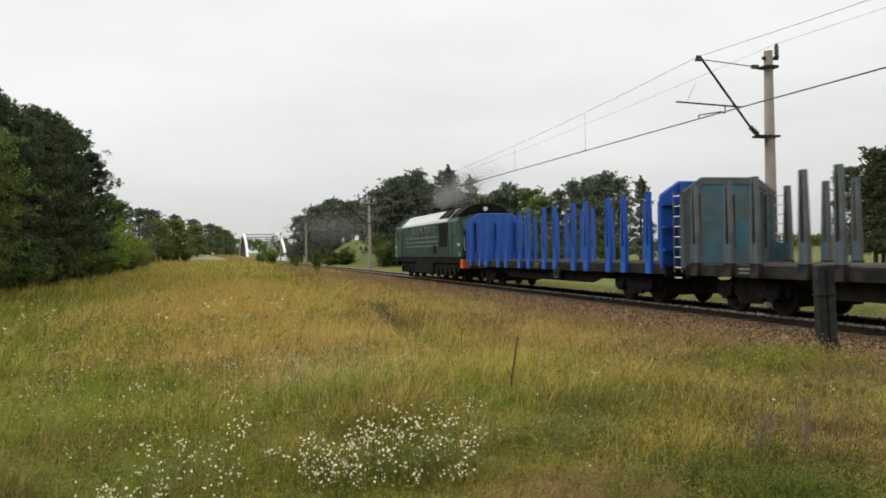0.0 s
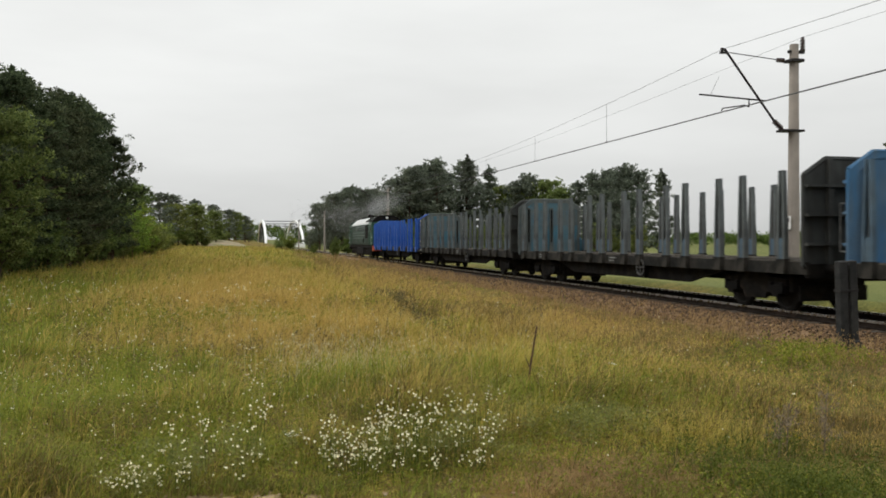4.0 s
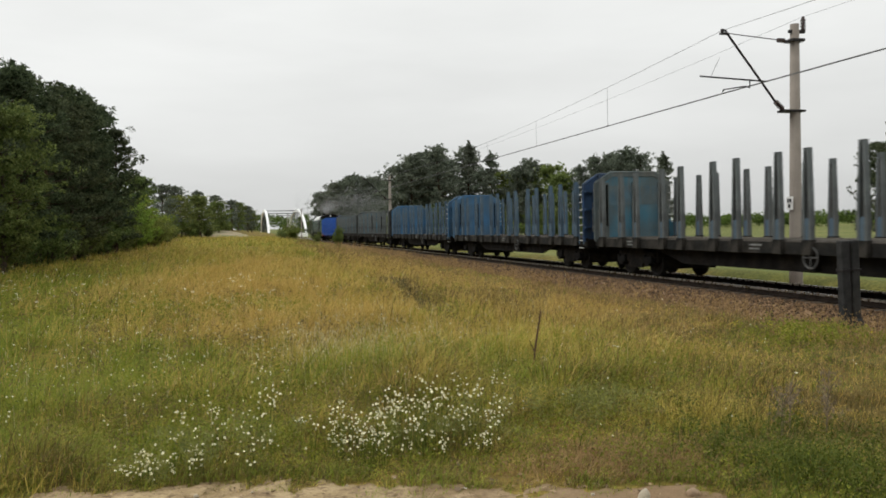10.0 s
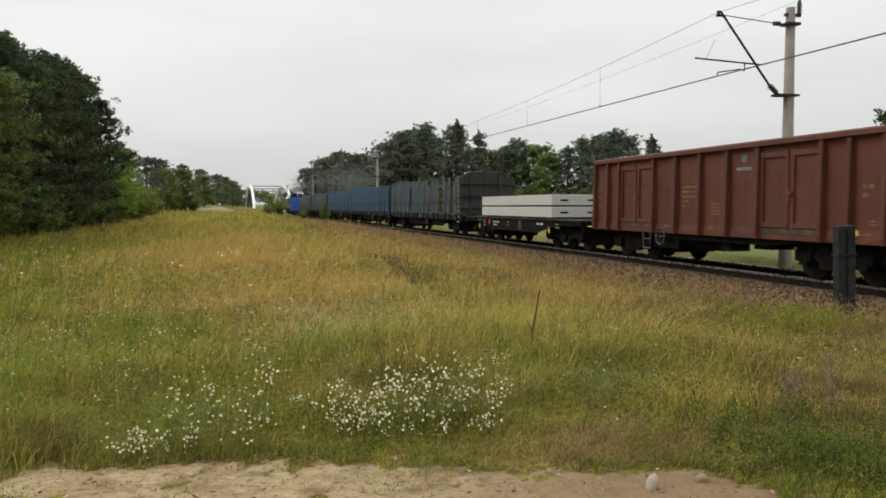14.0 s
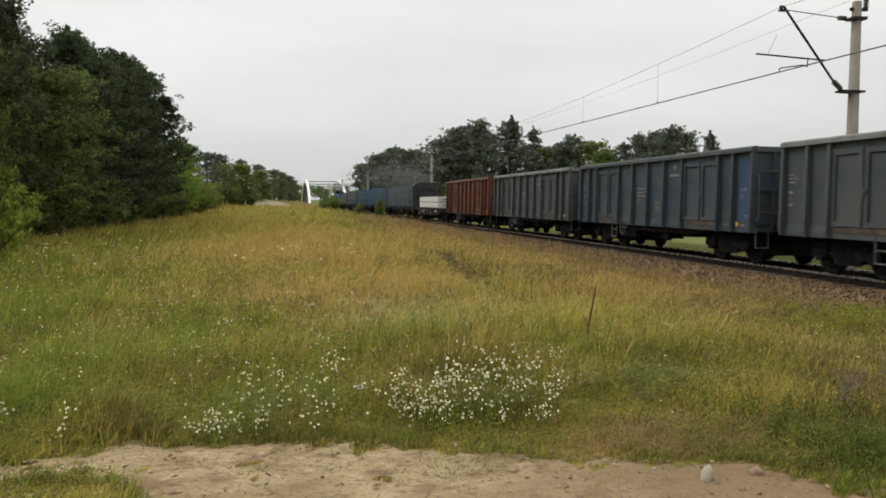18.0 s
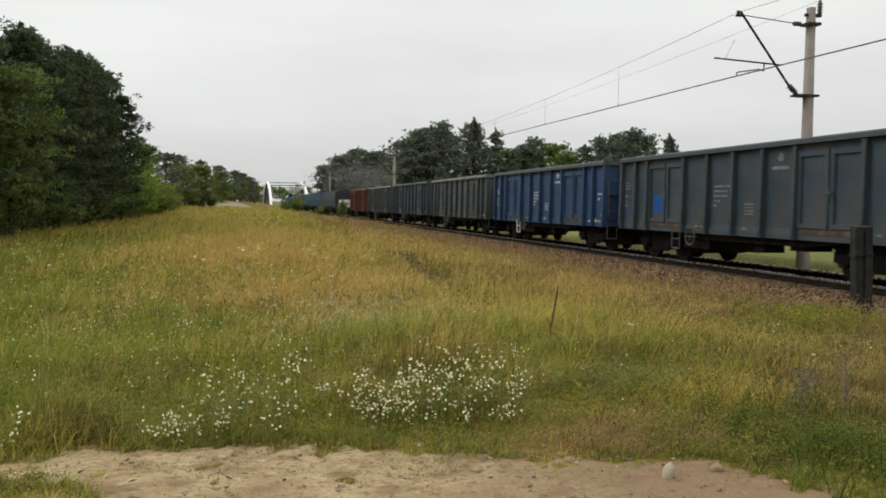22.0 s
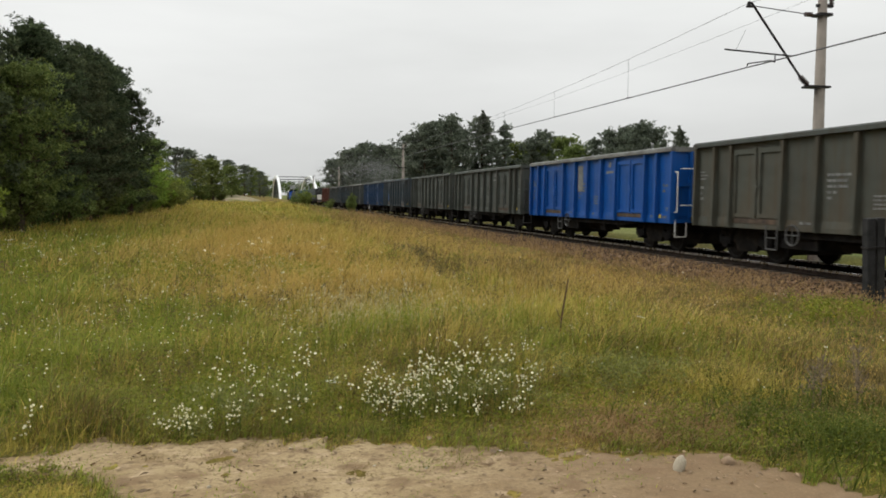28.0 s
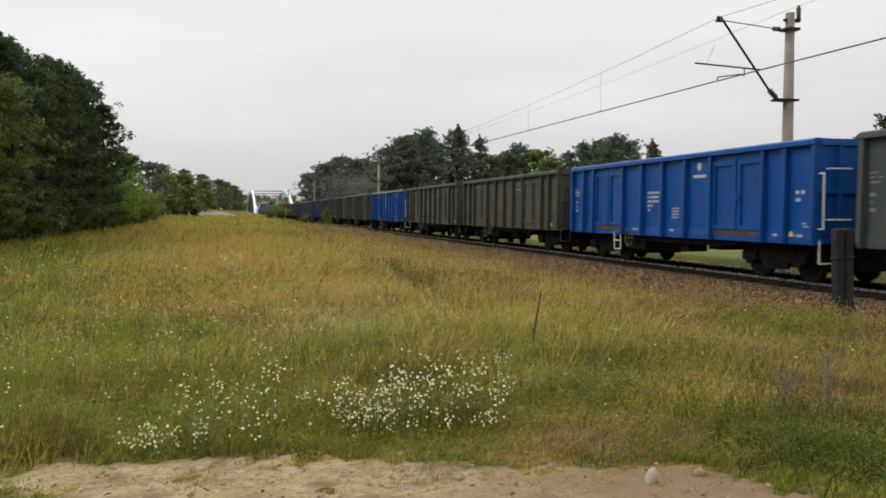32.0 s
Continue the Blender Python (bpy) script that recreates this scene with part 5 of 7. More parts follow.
def grow_low(kind, seed, height):
    """A shrub or bush: many stems from the ground with leafy clumps."""
    rng = np.random.default_rng(seed)
    bm = bmesh.new()
    cs, rs = [], []
    for k in range(26 if kind == "shrub" else 34):
        ang, out = rng.uniform(0, 2 * math.pi), rng.uniform(.1, 1.0) ** .6
        top = height * (1.0 - .45 * out ** 2) * rng.uniform(.7, 1.05)
        reach = height * (.46 if kind == "shrub" else .50) * out
        root = Vector((rng.normal() * .06 * height, rng.normal() * .06 * height, -.1))
        mid = Vector((math.cos(ang) * reach * .55, math.sin(ang) * reach * .55, top * .5))
        tip = Vector((math.cos(ang) * reach, math.sin(ang) * reach, top * .93))
        limb(bm, root, mid, .012 * height, .008 * height)
        limb(bm, mid, tip, .008 * height, .003)
        for j in range(9):
            q = root.lerp(mid, j / 4) if j < 4 else mid.lerp(tip, (j - 4) / 4)
            if q.z < .06 * height:
                continue
            for i in range(2):
                w = .055 * height
                cs.append((q.x + rng.normal() * w, q.y + rng.normal() * w, max(.03 * height, q.z + rng.normal() * w * .7)))
                rs.append(height * rng.uniform(.045, .085))
    cs, rs = np.array(cs), np.array(rs)
    each = 26 if kind == "shrub" else 40
    return mesh_of(bm, "trunk"), fast_quads("crown", puff_cloud(cs, rs, each, height * (.019 if kind == "shrub" else .022), rng, .3, .5))


def grow(kind, seed, height, far=False):
    """Trunk with limbs, and a crown of separate foliage pads, each of several tufts, for one tree of that height."""
    if kind in ("shrub", "bush"):
        return grow_low(kind, seed, height)
    rng = np.random.default_rng(seed)
    bm = bmesh.new()
    cs, rs = [], []
    lean = rng.uniform(-.03, .03, 2) * height
    pts = [Vector((0, 0, -.4))] + [Vector((lean[0] * f + rng.uniform(-.1, .1), lean[1] * f + rng.uniform(-.1, .1), height * f)) for f in (.2, .4, .6, .8, .95)]
    r = height * .016
    for k, (a, b) in enumerate(zip(pts, pts[1:])):
        limb(bm, a, b, r * (1.15 - .2 * k), r * (1.15 - .2 * (k + 1)))

    def along(f):
        x = f * 5
        k = min(4, int(x))
        return pts[k].lerp(pts[k + 1], x - k)
    start, spread, levels, ring = {"pine": (.13, .25, 11, 5), "thin": (.14, .14, 13, 4)}.get(kind, (.16, .27, 11, 6))
    side = rng.uniform(.65, 1.2, 7)
    for lev in range(levels):
        whorl = rng.uniform(.65, 1.15)
        for k in range(ring):
            g = min(.99, max(0.0, (lev + rng.uniform(-.3, .3)) / (levels - 1)))
            f = start + (.96 - start) * g
            a = along(f)
            ang = 2 * math.pi * (k + rng.uniform(0, .9)) / ring + lev * 1.1
            bulge = side[int(ang / (2 * math.pi) * 7) % 7] * whorl * rng.uniform(.7, 1.12)
            if kind == "pine":
                reach = height * spread * (.22 + .78 * (1 - g ** 2.0)) * min(1, .7 + g * 2) * bulge
                rise = reach * rng.uniform(-.05, .30) + reach * .40 * g
            elif kind == "thin":
                reach = height * spread * (1.05 - g) * bulge + .12
                rise = reach * rng.uniform(-.2, .3)
            else:
                reach = height * spread * math.sin(math.pi * min(1, .22 + g * .70)) ** .6 * bulge
                rise = reach * rng.uniform(.2, .7)
            tip = a + Vector((math.cos(ang) * reach, math.sin(ang) * reach, rise))
            bow = a.lerp(tip, .5) - Vector((0, 0, .08 * reach))
            limb(bm, a, bow, max(.02, r * .34 * (1.1 - f)), max(.014, r * .2 * (1.1 - f)))
            limb(bm, bow, tip, max(.014, r * .2 * (1.1 - f)), .008)
            # foliage sits in flat pads towards the limb's end, with bare wood and gaps between
            for j, along_limb in enumerate((.45, .74, 1.0) if reach > .08 * height else (.55, 1.0)):
                q = a.lerp(tip, along_limb)
                pad = height * rng.uniform(.034, .060) * (1.2 if kind == "broad" else .72 if kind == "thin" else 1)
                for i in range(4):
                    o = rng.normal(size=3) * pad * np.array([.72, .72, .34])
                    cs.append((q.x + o[0], q.y + o[1], q.z + o[2] + pad * .2))
                    rs.append(pad * rng.uniform(.42, .70))
            # a short upright candle beyond the tip
            if rng.uniform() < .7:
                for i in range(2):
                    cs.append((tip.x, tip.y, tip.z + height * (.018 + .020 * i)))
                    rs.append(height * (.016 - .004 * i))
    for i in range(5):
        cs.append((pts[-1].x, pts[-1].y, pts[-1].z - height * .02 + height * .016 * i))
        rs.append(height * (.026 - .004 * i))
    cs, rs = np.array(cs), np.array(rs)
    each = (11 if far else 30) if kind != "broad" else (10 if far else 26)
    leaves = puff_cloud(cs, rs, each, height * (.0145 if far else .0092), rng, .35 if kind != "broad" else .15, .40 if kind != "broad" else .55)
    return mesh_of(bm, "trunk"), fast_quads("crown", leaves)


SEEDS = {"pine": [11, 12, 13, 14, 15, 16], "thin": [21, 22], "broad": [31, 32, 33], "shrub": [41, 42, 43], "bush": [51]}
GROWN = {(kind, s, far): grow(kind, s, 2.5 if kind in ("shrub", "bush") else 10.0, far) for kind, some in SEEDS.items() for s in some for far in ((False, True) if kind not in ("shrub", "bush") else (False,))}
count_tree = [0]


def tree(kind, x, y, height, leaf="broad_leaf", label="", wide=1.0, sink=0.0, category="tree"):
    some = SEEDS[kind]
    k = count_tree[0]
    count_tree[0] += 1
    trunk, crown = GROWN[(kind, some[k % len(some)], math.hypot(x, y) > 70 and kind not in ("shrub", "bush"))]
    name = {"pine": "pine_tree", "thin": "pine_tree", "broad": "broadleaf_tree", "shrub": "shrub", "bush": "bush"}[kind]
    t = tagged(new(name), label, kind if kind in ("shrub", "bush") else category)
    s = height / (2.5 if kind in ("shrub", "bush") else 10.0)
    t.matrix_basis = pose(x, y, ground_z(x, y) - sink, 0, 0, (k * 77.7) % 360) @ Matrix.Diagonal((s * wide, s * wide, s, 1))
    part("trunk", trunk, M["pine_bark"] if kind in ("pine", "thin") else M["bark"], t)
    part("crown", crown, M[leaf], t)
    return t


rt = random.Random(5)
# the wood's edge along the meadow
for y, x, h, kind, leaf in (
        (24.0, -9.6, 10.2, "pine", "pine_leaf"), (27.0, -12.5, 11.0, "pine", "pine_leaf"), (28.5, -9.0, 9.8, "pine", "pine_leaf"), (31.0, -11.3, 10.5, "pine", "pine_leaf"),
        (33.0, -8.3, 7.2, "broad", "broad_leaf"), (34.5, -10.5, 10.6, "pine", "pine_leaf"), (37.0, -8.8, 10.0, "pine", "pine_leaf"), (38.0, -12.0, 10.8, "pine", "pine_leaf"),
        (40.0, -8.3, 9.0, "pine", "pine_leaf"), (42.5, -10.0, 10.4, "pine", "pine_leaf"), (43.5, -7.9, 9.4, "pine", "pine_leaf"), (46.0, -8.6, 10.6, "pine", "pine_leaf"),
        (47.5, -7.9, 9.6, "broad", "pine_leaf"), (49.5, -8.4, 10.8, "pine", "pine_leaf"), (50.5, -6.9, 8.6, "pine", "pine_leaf"), (53.0, -8.4, 10.6, "pine", "pine_leaf"),
        (55.0, -10.5, 10.0, "pine", "pine_leaf"), (31.0, -15.5, 11.5, "pine", "pine_leaf"), (36.0, -15.8, 11.2, "pine", "pine_leaf"), (41.0, -14.0, 11.6, "pine", "pine_leaf"),
        (46.0, -12.8, 11.3, "pine", "pine_leaf"), (51.0, -12.5, 10.8, "pine", "pine_leaf"), (22.0, -13.0, 11.0, "pine", "pine_leaf"), (20.0, -10.8, 10.0, "pine", "pine_leaf")):
    tree(kind, x, y, h * .86, leaf, "dark green pine at the edge of the wood" if kind == "pine" else "leafy tree at the edge of the pine wood", 1.05)
for y, x, h in ((30, -9.0, 2.0), (33, -8.8, 2.6), (36, -8.5, 2.2), (39, -8.3, 2.8), (42, -8.2, 2.4), (45, -8.0, 2.8), (48, -7.6, 2.6), (51, -7.3, 2.8), (54, -7.0, 2.4), (27, -9.4, 2.0), (35, -10.5, 3.3), (44, -10.0, 3.4)):
    tree("shrub", x, y, h, "broad_leaf", "dark leafy undergrowth shrub below the pines", 1.15)
# lighter shrubs past the wood, then a row of trees that runs on to the sand heap
for y, x, h, leaf in ((57, -6.7, 2.4, "bright_leaf"), (59, -6.9, 3.4, "bright_leaf"), (63, -6.2, 2.9, "light_leaf"), (67, -7.6, 3.9, "bright_leaf"), (71, -6.0, 2.3, "broad_leaf"), (76, -6.8, 2.8, "broad_leaf"), (82, -8.0, 3.0, "broad_leaf"), (90, -7.4, 2.6, "broad_leaf"), (97, -7.2, 2.8, "light_leaf"), (104, -6.0, 2.4, "broad_leaf"), (112, -5.6, 2.8, "broad_leaf"), (120, -4.4, 2.6, "broad_leaf"), (130, -3.0, 2.8, "broad_leaf"), (140, -2.0, 2.4, "broad_leaf")):
    tree("shrub", x, y, h, leaf, "light green leafy shrub beside the wood", 1.2)
for y, x, h, kind in ((84, -9.5, 6.6, "broad"), (92, -8.0, 6.2, "pine"), (98, -6.4, 5.2, "broad"), (104, -7.6, 6.6, "pine"), (110, -4.8, 6.0, "broad"), (118, -5.6, 7.0, "pine"),
                      (126, -3.0, 5.6, "broad"), (134, -3.6, 6.6, "pine"), (142, -1.2, 5.8, "pine"), (152, -.2, 5.6, "broad"), (165, 1.6, 6.0, "pine"), (180, 2.5, 5.6, "broad"), (90, -13, 7.4, "pine"), (108, -12, 7.4, "pine")):
    tree(kind, x, y, h * .92, "hazed_leaf" if kind == "pine" else "broad_leaf", "small dark tree in the row beyond the meadow", 1.45)
tree("shrub", -6.0, 17.6, 2.95, "bright_leaf", "bright green leafy shrub standing in the meadow", .85)
tree("bush", 7.15, 60.0, 1.75, "broad_leaf", "small upright green sapling near the track", .50)
tree("shrub", 6.3, 100.0, 2.1, "light_leaf", "pale green shrub near the track", 1.5)
tree("shrub", 4.9, 98.0, 1.3, "broad_leaf", "low dark shrub in the grass", 1.2)
tree("shrub", 7.6, 82.0, 1.2, "broad_leaf", "low shrub beside the ballast", 1.0)
tree("bush", 18.7, 129.0, 3.9, "bush_leaf", "dense rounded dark green bush on the bank", 1.45, .8)
tree("broad", -8.9, 27.5, 6.2, "broad_leaf", "light green birch in front of the pine wood", .7)

# groups of trees beyond the track: bearing in degrees from the track's line, distance ahead, height, kind
BEYOND = [
    (6.1, 180, 9.8, "broad", "pine_leaf"), (7.1, 178, 11.2, "broad", "pine_leaf"), (8.3, 176, 10.6, "broad", "pine_leaf"), (9.2, 172, 9.8, "broad", "pine_leaf"), (10.0, 168, 9.2, "broad", "pine_leaf"), (10.4, 160, 8.4, "broad", "broad_leaf"),
    (6.4, 170, 4.6, "shrub", "broad_leaf"), (7.6, 168, 4.8, "shrub", "broad_leaf"), (8.8, 165, 4.8, "shrub", "broad_leaf"), (9.8, 160, 4.6, "shrub", "broad_leaf"), (5.2, 185, 4.5, "shrub", "broad_leaf"),
    (11.6, 116, 10.6, "broad", "pine_leaf"), (12.5, 116, 11.8, "broad", "pine_leaf"), (13.5, 118, 11.6, "broad", "pine_leaf"), (18.9, 110, 9.4, "pine", "pine_leaf"), (19.8, 108, 9.2, "broad", "broad_leaf"), (25.3, 98, 10.2, "pine", "pine_leaf"), (26.4, 96, 10.6, "pine", "pine_leaf"),
    (11.4, 108, 4.6, "shrub", "broad_leaf"), (13.0, 106, 4.8, "shrub", "broad_leaf"), (14.4, 106, 4.6, "shrub", "broad_leaf"), (18.0, 102, 4.8, "shrub", "broad_leaf"), (22.0, 96, 4.4, "shrub", "light_leaf"), (23.4, 94, 4.6, "shrub", "broad_leaf"), (27.4, 86, 4.4, "shrub", "broad_leaf"),
    (5.6, 176, 9.5, "broad", "broad_leaf"), (6.6, 172, 11.0, "broad", "broad_leaf"), (7.7, 170, 11.2, "broad", "broad_leaf"), (8.9, 168, 9.6, "broad", "broad_leaf"), (9.6, 175, 9.0, "broad", "broad_leaf"),
    (11.0, 112, 10.2, "broad", "pine_leaf"), (12.0, 110, 11.6, "broad", "pine_leaf"), (13.1, 112, 12.0, "broad", "pine_leaf"), (13.9, 108, 12.6, "pine", "pine_leaf"), (14.6, 114, 10.8, "broad", "pine_leaf"),
    (15.8, 114, 13.4, "thin", "pine_leaf"), (15.9, 116, 12.6, "pine", "pine_leaf"), (16.8, 110, 9.4, "broad", "pine_leaf"), (17.5, 106, 11.8, "thin", "pine_leaf"), (18.3, 108, 9.0, "broad", "broad_leaf"),
    (19.2, 104, 9.8, "pine", "pine_leaf"), (20.4, 103, 10.9, "pine", "pine_leaf"), (21.5, 102, 9.9, "broad", "broad_leaf"), (22.6, 98, 8.7, "broad", "light_leaf"), (23.6, 97, 9.7, "pine", "pine_leaf"),
    (24.6, 95, 10.7, "pine", "pine_leaf"), (25.8, 93, 10.9, "pine", "pine_leaf"), (26.8, 90, 11.3, "pine", "pine_leaf"), (27.7, 88, 10.3, "pine", "pine_leaf"), (29.1, 76, 9.4, "thin", "pine_leaf"),
    (12.6, 120, 8.0, "shrub", "broad_leaf"), (16.3, 104, 5.0, "shrub", "light_leaf"), (20.8, 98, 5.0, "shrub", "light_leaf"), (25.2, 88, 4.6, "shrub", "broad_leaf"),
    (42.2, 62, 9.0, "pine", "pine_leaf"), (43.8, 63, 10.0, "pine", "pine_leaf"), (44.3, 56, 10.2, "pine", "pine_leaf"), (46.0, 60, 10.6, "pine", "pine_leaf"), (48.0, 59, 10.6, "pine", "pine_leaf"), (50.5, 56, 10.4, "pine", "pine_leaf"), (43.4, 58, 10.2, "pine", "pine_leaf"), (45.0, 58, 10.6, "pine", "pine_leaf"), (47.0, 56, 10.8, "pine", "pine_leaf"), (44.2, 66, 9.0, "broad", "pine_leaf"), (49.0, 54, 10.4, "pine", "pine_leaf"),
]
for k, (bearing, dist, h, kind, leaf) in enumerate(BEYOND):
    if kind == "broad" and leaf == "pine_leaf" and k % 5 not in (0, 3):
        kind = "pine"
    leaf = "broad_leaf" if leaf == "light_leaf" else leaf
    # distant crowns take the leaf colour with haze mixed in
    leaf = "hazed_leaf" if (leaf == "pine_leaf" and bearing < 40) or bearing < 10.5 else leaf
    x = math.tan(radians(bearing)) * dist
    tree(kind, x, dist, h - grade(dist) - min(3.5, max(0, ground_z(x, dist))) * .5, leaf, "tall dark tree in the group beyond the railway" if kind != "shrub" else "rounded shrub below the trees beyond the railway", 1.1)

# the far edge of the fields: an unbroken line of woods
rng = np.random.default_rng(8)
cs, rs = [], []
for k in range(900):
    b = rng.uniform(-35, 75)
    d = rng.uniform(300, 340) if b > 15 else rng.uniform(380, 420)
    top = rng.uniform(.6, 2.6) if b > 27 else rng.uniform(.5, 7.6) if abs(b - 2) < 5 else rng.uniform(.5, 5.5) + 1.5 * math.sin(b * .7)
    cs.append((math.sin(radians(b)) * d, math.cos(radians(b)) * d, max(.3, top)))
    rs.append(rng.uniform(1.6, 3.2))
woods = tagged(part("far_woods", fast_quads("far_woods", leaf_cloud(np.array(cs), np.array(rs), 120000, .5, rng)), M["bush_leaf"]), "low dark line of distant woods behind the fields", "woods", kind="stuff")

# a heap of pale sand at the meadow's far end
bm = bmesh.new()
n = 26
g = {}
for i in range(n):
    for j in range(n):
        u, v = (i / (n - 1) - .5) * 2, (j / (n - 1) - .5) * 2
        x, y = -4.6 + u * 6.5, 128 + v * 9
        lift = .9 * max(0, 1 - u * u) * max(0, 1 - v * v) ** .8 * (1 + .35 * noise.noise((u * 2.5, v * 2.5, 2)))
        g[i, j] = bm.verts.new((x, y, ground_z(x, y) - .15 + lift))
for i in range(n - 1):
    for j in range(n - 1):
        bm.faces.new((g[i, j], g[i + 1, j], g[i + 1, j + 1], g[i, j + 1]))
tagged(smooth(part("sand_heap", bm, shader("grassy_sand", (0.36, 0.29, 0.19), .95, vary=.2, scale=.8, fine=6, second=(.14, .15, .05), patch=.8, patch_scale=.35))), "low heap of pale sand with grass on it", "sand heap", kind="structure")

# ---- the sandy path in the foreground ----
def path_edge(x):
    """Far edge of the bare path."""
    edge = np.interp(x, (-7, -1.75, -1.25, -1.0, -.7, .25, 1.05, 1.5, 2.15, 2.85, 3.2, 4.2), (4.75, 5.40, 5.58, 5.84, 5.56, 5.46, 5.24, 5.06, 4.84, 4.62, 4.3, 3.2))
    return float(edge) + .05 * noise.noise((x * 2.1, 0, 9)) + .06 * noise.noise((x * 6, 3, 9))


def on_path(x, y):
    """1 on bare sand, 0 in the grass: a band with ragged edges and a grassy tongue on its near side."""
    wob = .14 * noise.noise((x * 2.6, y * 2.6, 4)) + .14 * noise.noise((x * 7, y * 7, 4)) + .14 * noise.noise((x * 17, y * 17, 4))
    far = step(.26, -.26, y - path_edge(x) + wob * 1.3)
    top = float(np.interp(x, (-7, -1.8, -1.25, -.95, -.7, -.3), (4.0, 4.96, 5.06, 4.84, 4.45, 3.6)))
    tongue = step(.09, -.09, y - top + wob * .7) * step(.0, -.25, x + .35)
    right = step(.22, -.22, x - 3.25 + .35 * (y - 4.2) + wob * 2)
    near = step(1.5, 2.1, y + .12 * x + wob * 2) * step(-6.8, -5.6, x + wob * 3)
    return far * (1 - tongue) * right * near


def sand_material():
    m = bpy.data.materials.new("trodden_sand")
    m.use_nodes = True
    N, L = m.node_tree.nodes, m.node_tree.links
    b = N["Principled BSDF"]
    b.inputs["Roughness"].default_value, b.inputs["Specular IOR Level"].default_value = .96, .1
    tc = N.new("ShaderNodeTexCoord")

    def nz(scale, stretch, detail, lo, hi, off):
        mp, t, r = N.new("ShaderNodeMapping"), N.new("ShaderNodeTexNoise"), N.new("ShaderNodeMapRange")
        mp.inputs["Scale"].default_value, mp.inputs["Location"].default_value = stretch, (off, off, 0)
        t.inputs["Scale"].default_value, t.inputs["Detail"].default_value = scale, detail
        r.inputs[1].default_value, r.inputs[2].default_value = lo, hi
        L.new(tc.outputs["Object"], mp.inputs[0])
        L.new(mp.outputs[0], t.inputs["Vector"])
        L.new(t.outputs[0], r.inputs[0])
        return r.outputs[0], t.outputs[0]

    def mix(fac, a, c, kind="MIX"):
        n = N.new("ShaderNodeMix")
        n.data_type, n.blend_type = "RGBA", kind
        L.new(fac, n.inputs[0])
        for slot, v in ((6, a), (7, c)):
            if isinstance(v, tuple):
                n.inputs[slot].default_value = (*v, 1)
            else:
                L.new(v, n.inputs[slot])
        return n.outputs[2]
    col = mix(nz(1.6, (1, 1.3, 1), 8, .40, .62, 0)[0], (0.390, 0.300, 0.170), (0.280, 0.200, 0.108))
    col = mix(nz(3.0, (1, 1.5, 1), 8, .52, .66, 5)[0], col, (0.215, 0.145, 0.082))
    col = mix(nz(13, (1, 1.2, 1), 8, .57, .70, 9)[0], col, (0.155, 0.105, 0.060))
    col = mix(nz(6, (1, 1.5, 1), 6, .56, .70, 14)[0], col, (0.455, 0.345, 0.215))
    # soil shows browner towards the path's grassy end
    where, end = N.new("ShaderNodeSeparateXYZ"), N.new("ShaderNodeMapRange")
    L.new(tc.outputs["Object"], where.inputs[0])
    L.new(where.outputs[0], end.inputs[0])
    end.inputs[1].default_value, end.inputs[2].default_value, end.inputs[4].default_value = .8, 2.3, .85
    col = mix(end.outputs[0], col, (0.205, 0.135, 0.078))
    # bare soil shows where the sand thins out under the grass
    worn, near = N.new("ShaderNodeAttribute"), N.new("ShaderNodeMapRange")
    worn.attribute_name = "tread"
    L.new(worn.outputs["Fac"], near.inputs[0])
    near.inputs[1].default_value, near.inputs[2].default_value, near.inputs[3].default_value, near.inputs[4].default_value = .25, .98, .95, 0
    col = mix(near.outputs[0], col, (0.135, 0.095, 0.045))
    col = mix(nz(30, (1, 1, 1), 8, .50, .72, 21)[0], col, (0.20, 0.14, 0.08))
    fine, raw = nz(70, (1, 1, 1), 4, .3, .7, 2)
    col = mix(fine, col, mix(fine, (.55, .55, .55), (1.2, 1.2, 1.2)), "MULTIPLY")
    L.new(col, b.inputs["Base Color"])
    bp = N.new("ShaderNodeBump")
    bp.inputs["Strength"].default_value, bp.inputs["Distance"].default_value = .8, .016
    L.new(nz(22, (1, 1, 1), 7, 0, 1, 3)[1], bp.inputs["Height"])
    L.new(bp.outputs[0], b.inputs["Normal"])
    return m


M["sand"] = sand_material()
xs, ys = np.arange(-7.0, 4.2, .06), np.arange(-3.0, 6.6, .06)
verts, faces, index = [], [], {}
bareness = {(i, j): on_path(x, y) for i, x in enumerate(xs) for j, y in enumerate(ys)}
for (i, j), v in bareness.items():
    x, y = xs[i], ys[j]
    index[i, j] = len(verts)
    verts.append((x, y, ground_z(x, y) + .008 - .024 * (1 - v) + .010 * noise.noise((x * 3, y * 4, 1)) * v + .009 * noise.noise((x * 9, y * 11, 1)) * v))
for i in range(len(xs) - 1):
    for j in range(len(ys) - 1):
        faces.append((index[i, j], index[i + 1, j], index[i + 1, j + 1], index[i, j + 1]))
sheet = quick_mesh("path", verts, faces)
sheet.attributes.new("tread", "FLOAT", "POINT").data.foreach_set("value", np.array(list(bareness.values()), np.float32))
path = tagged(smooth(part("path", sheet, M["sand"])), "bare trodden sandy path along the meadow's edge", "path", kind="structure")


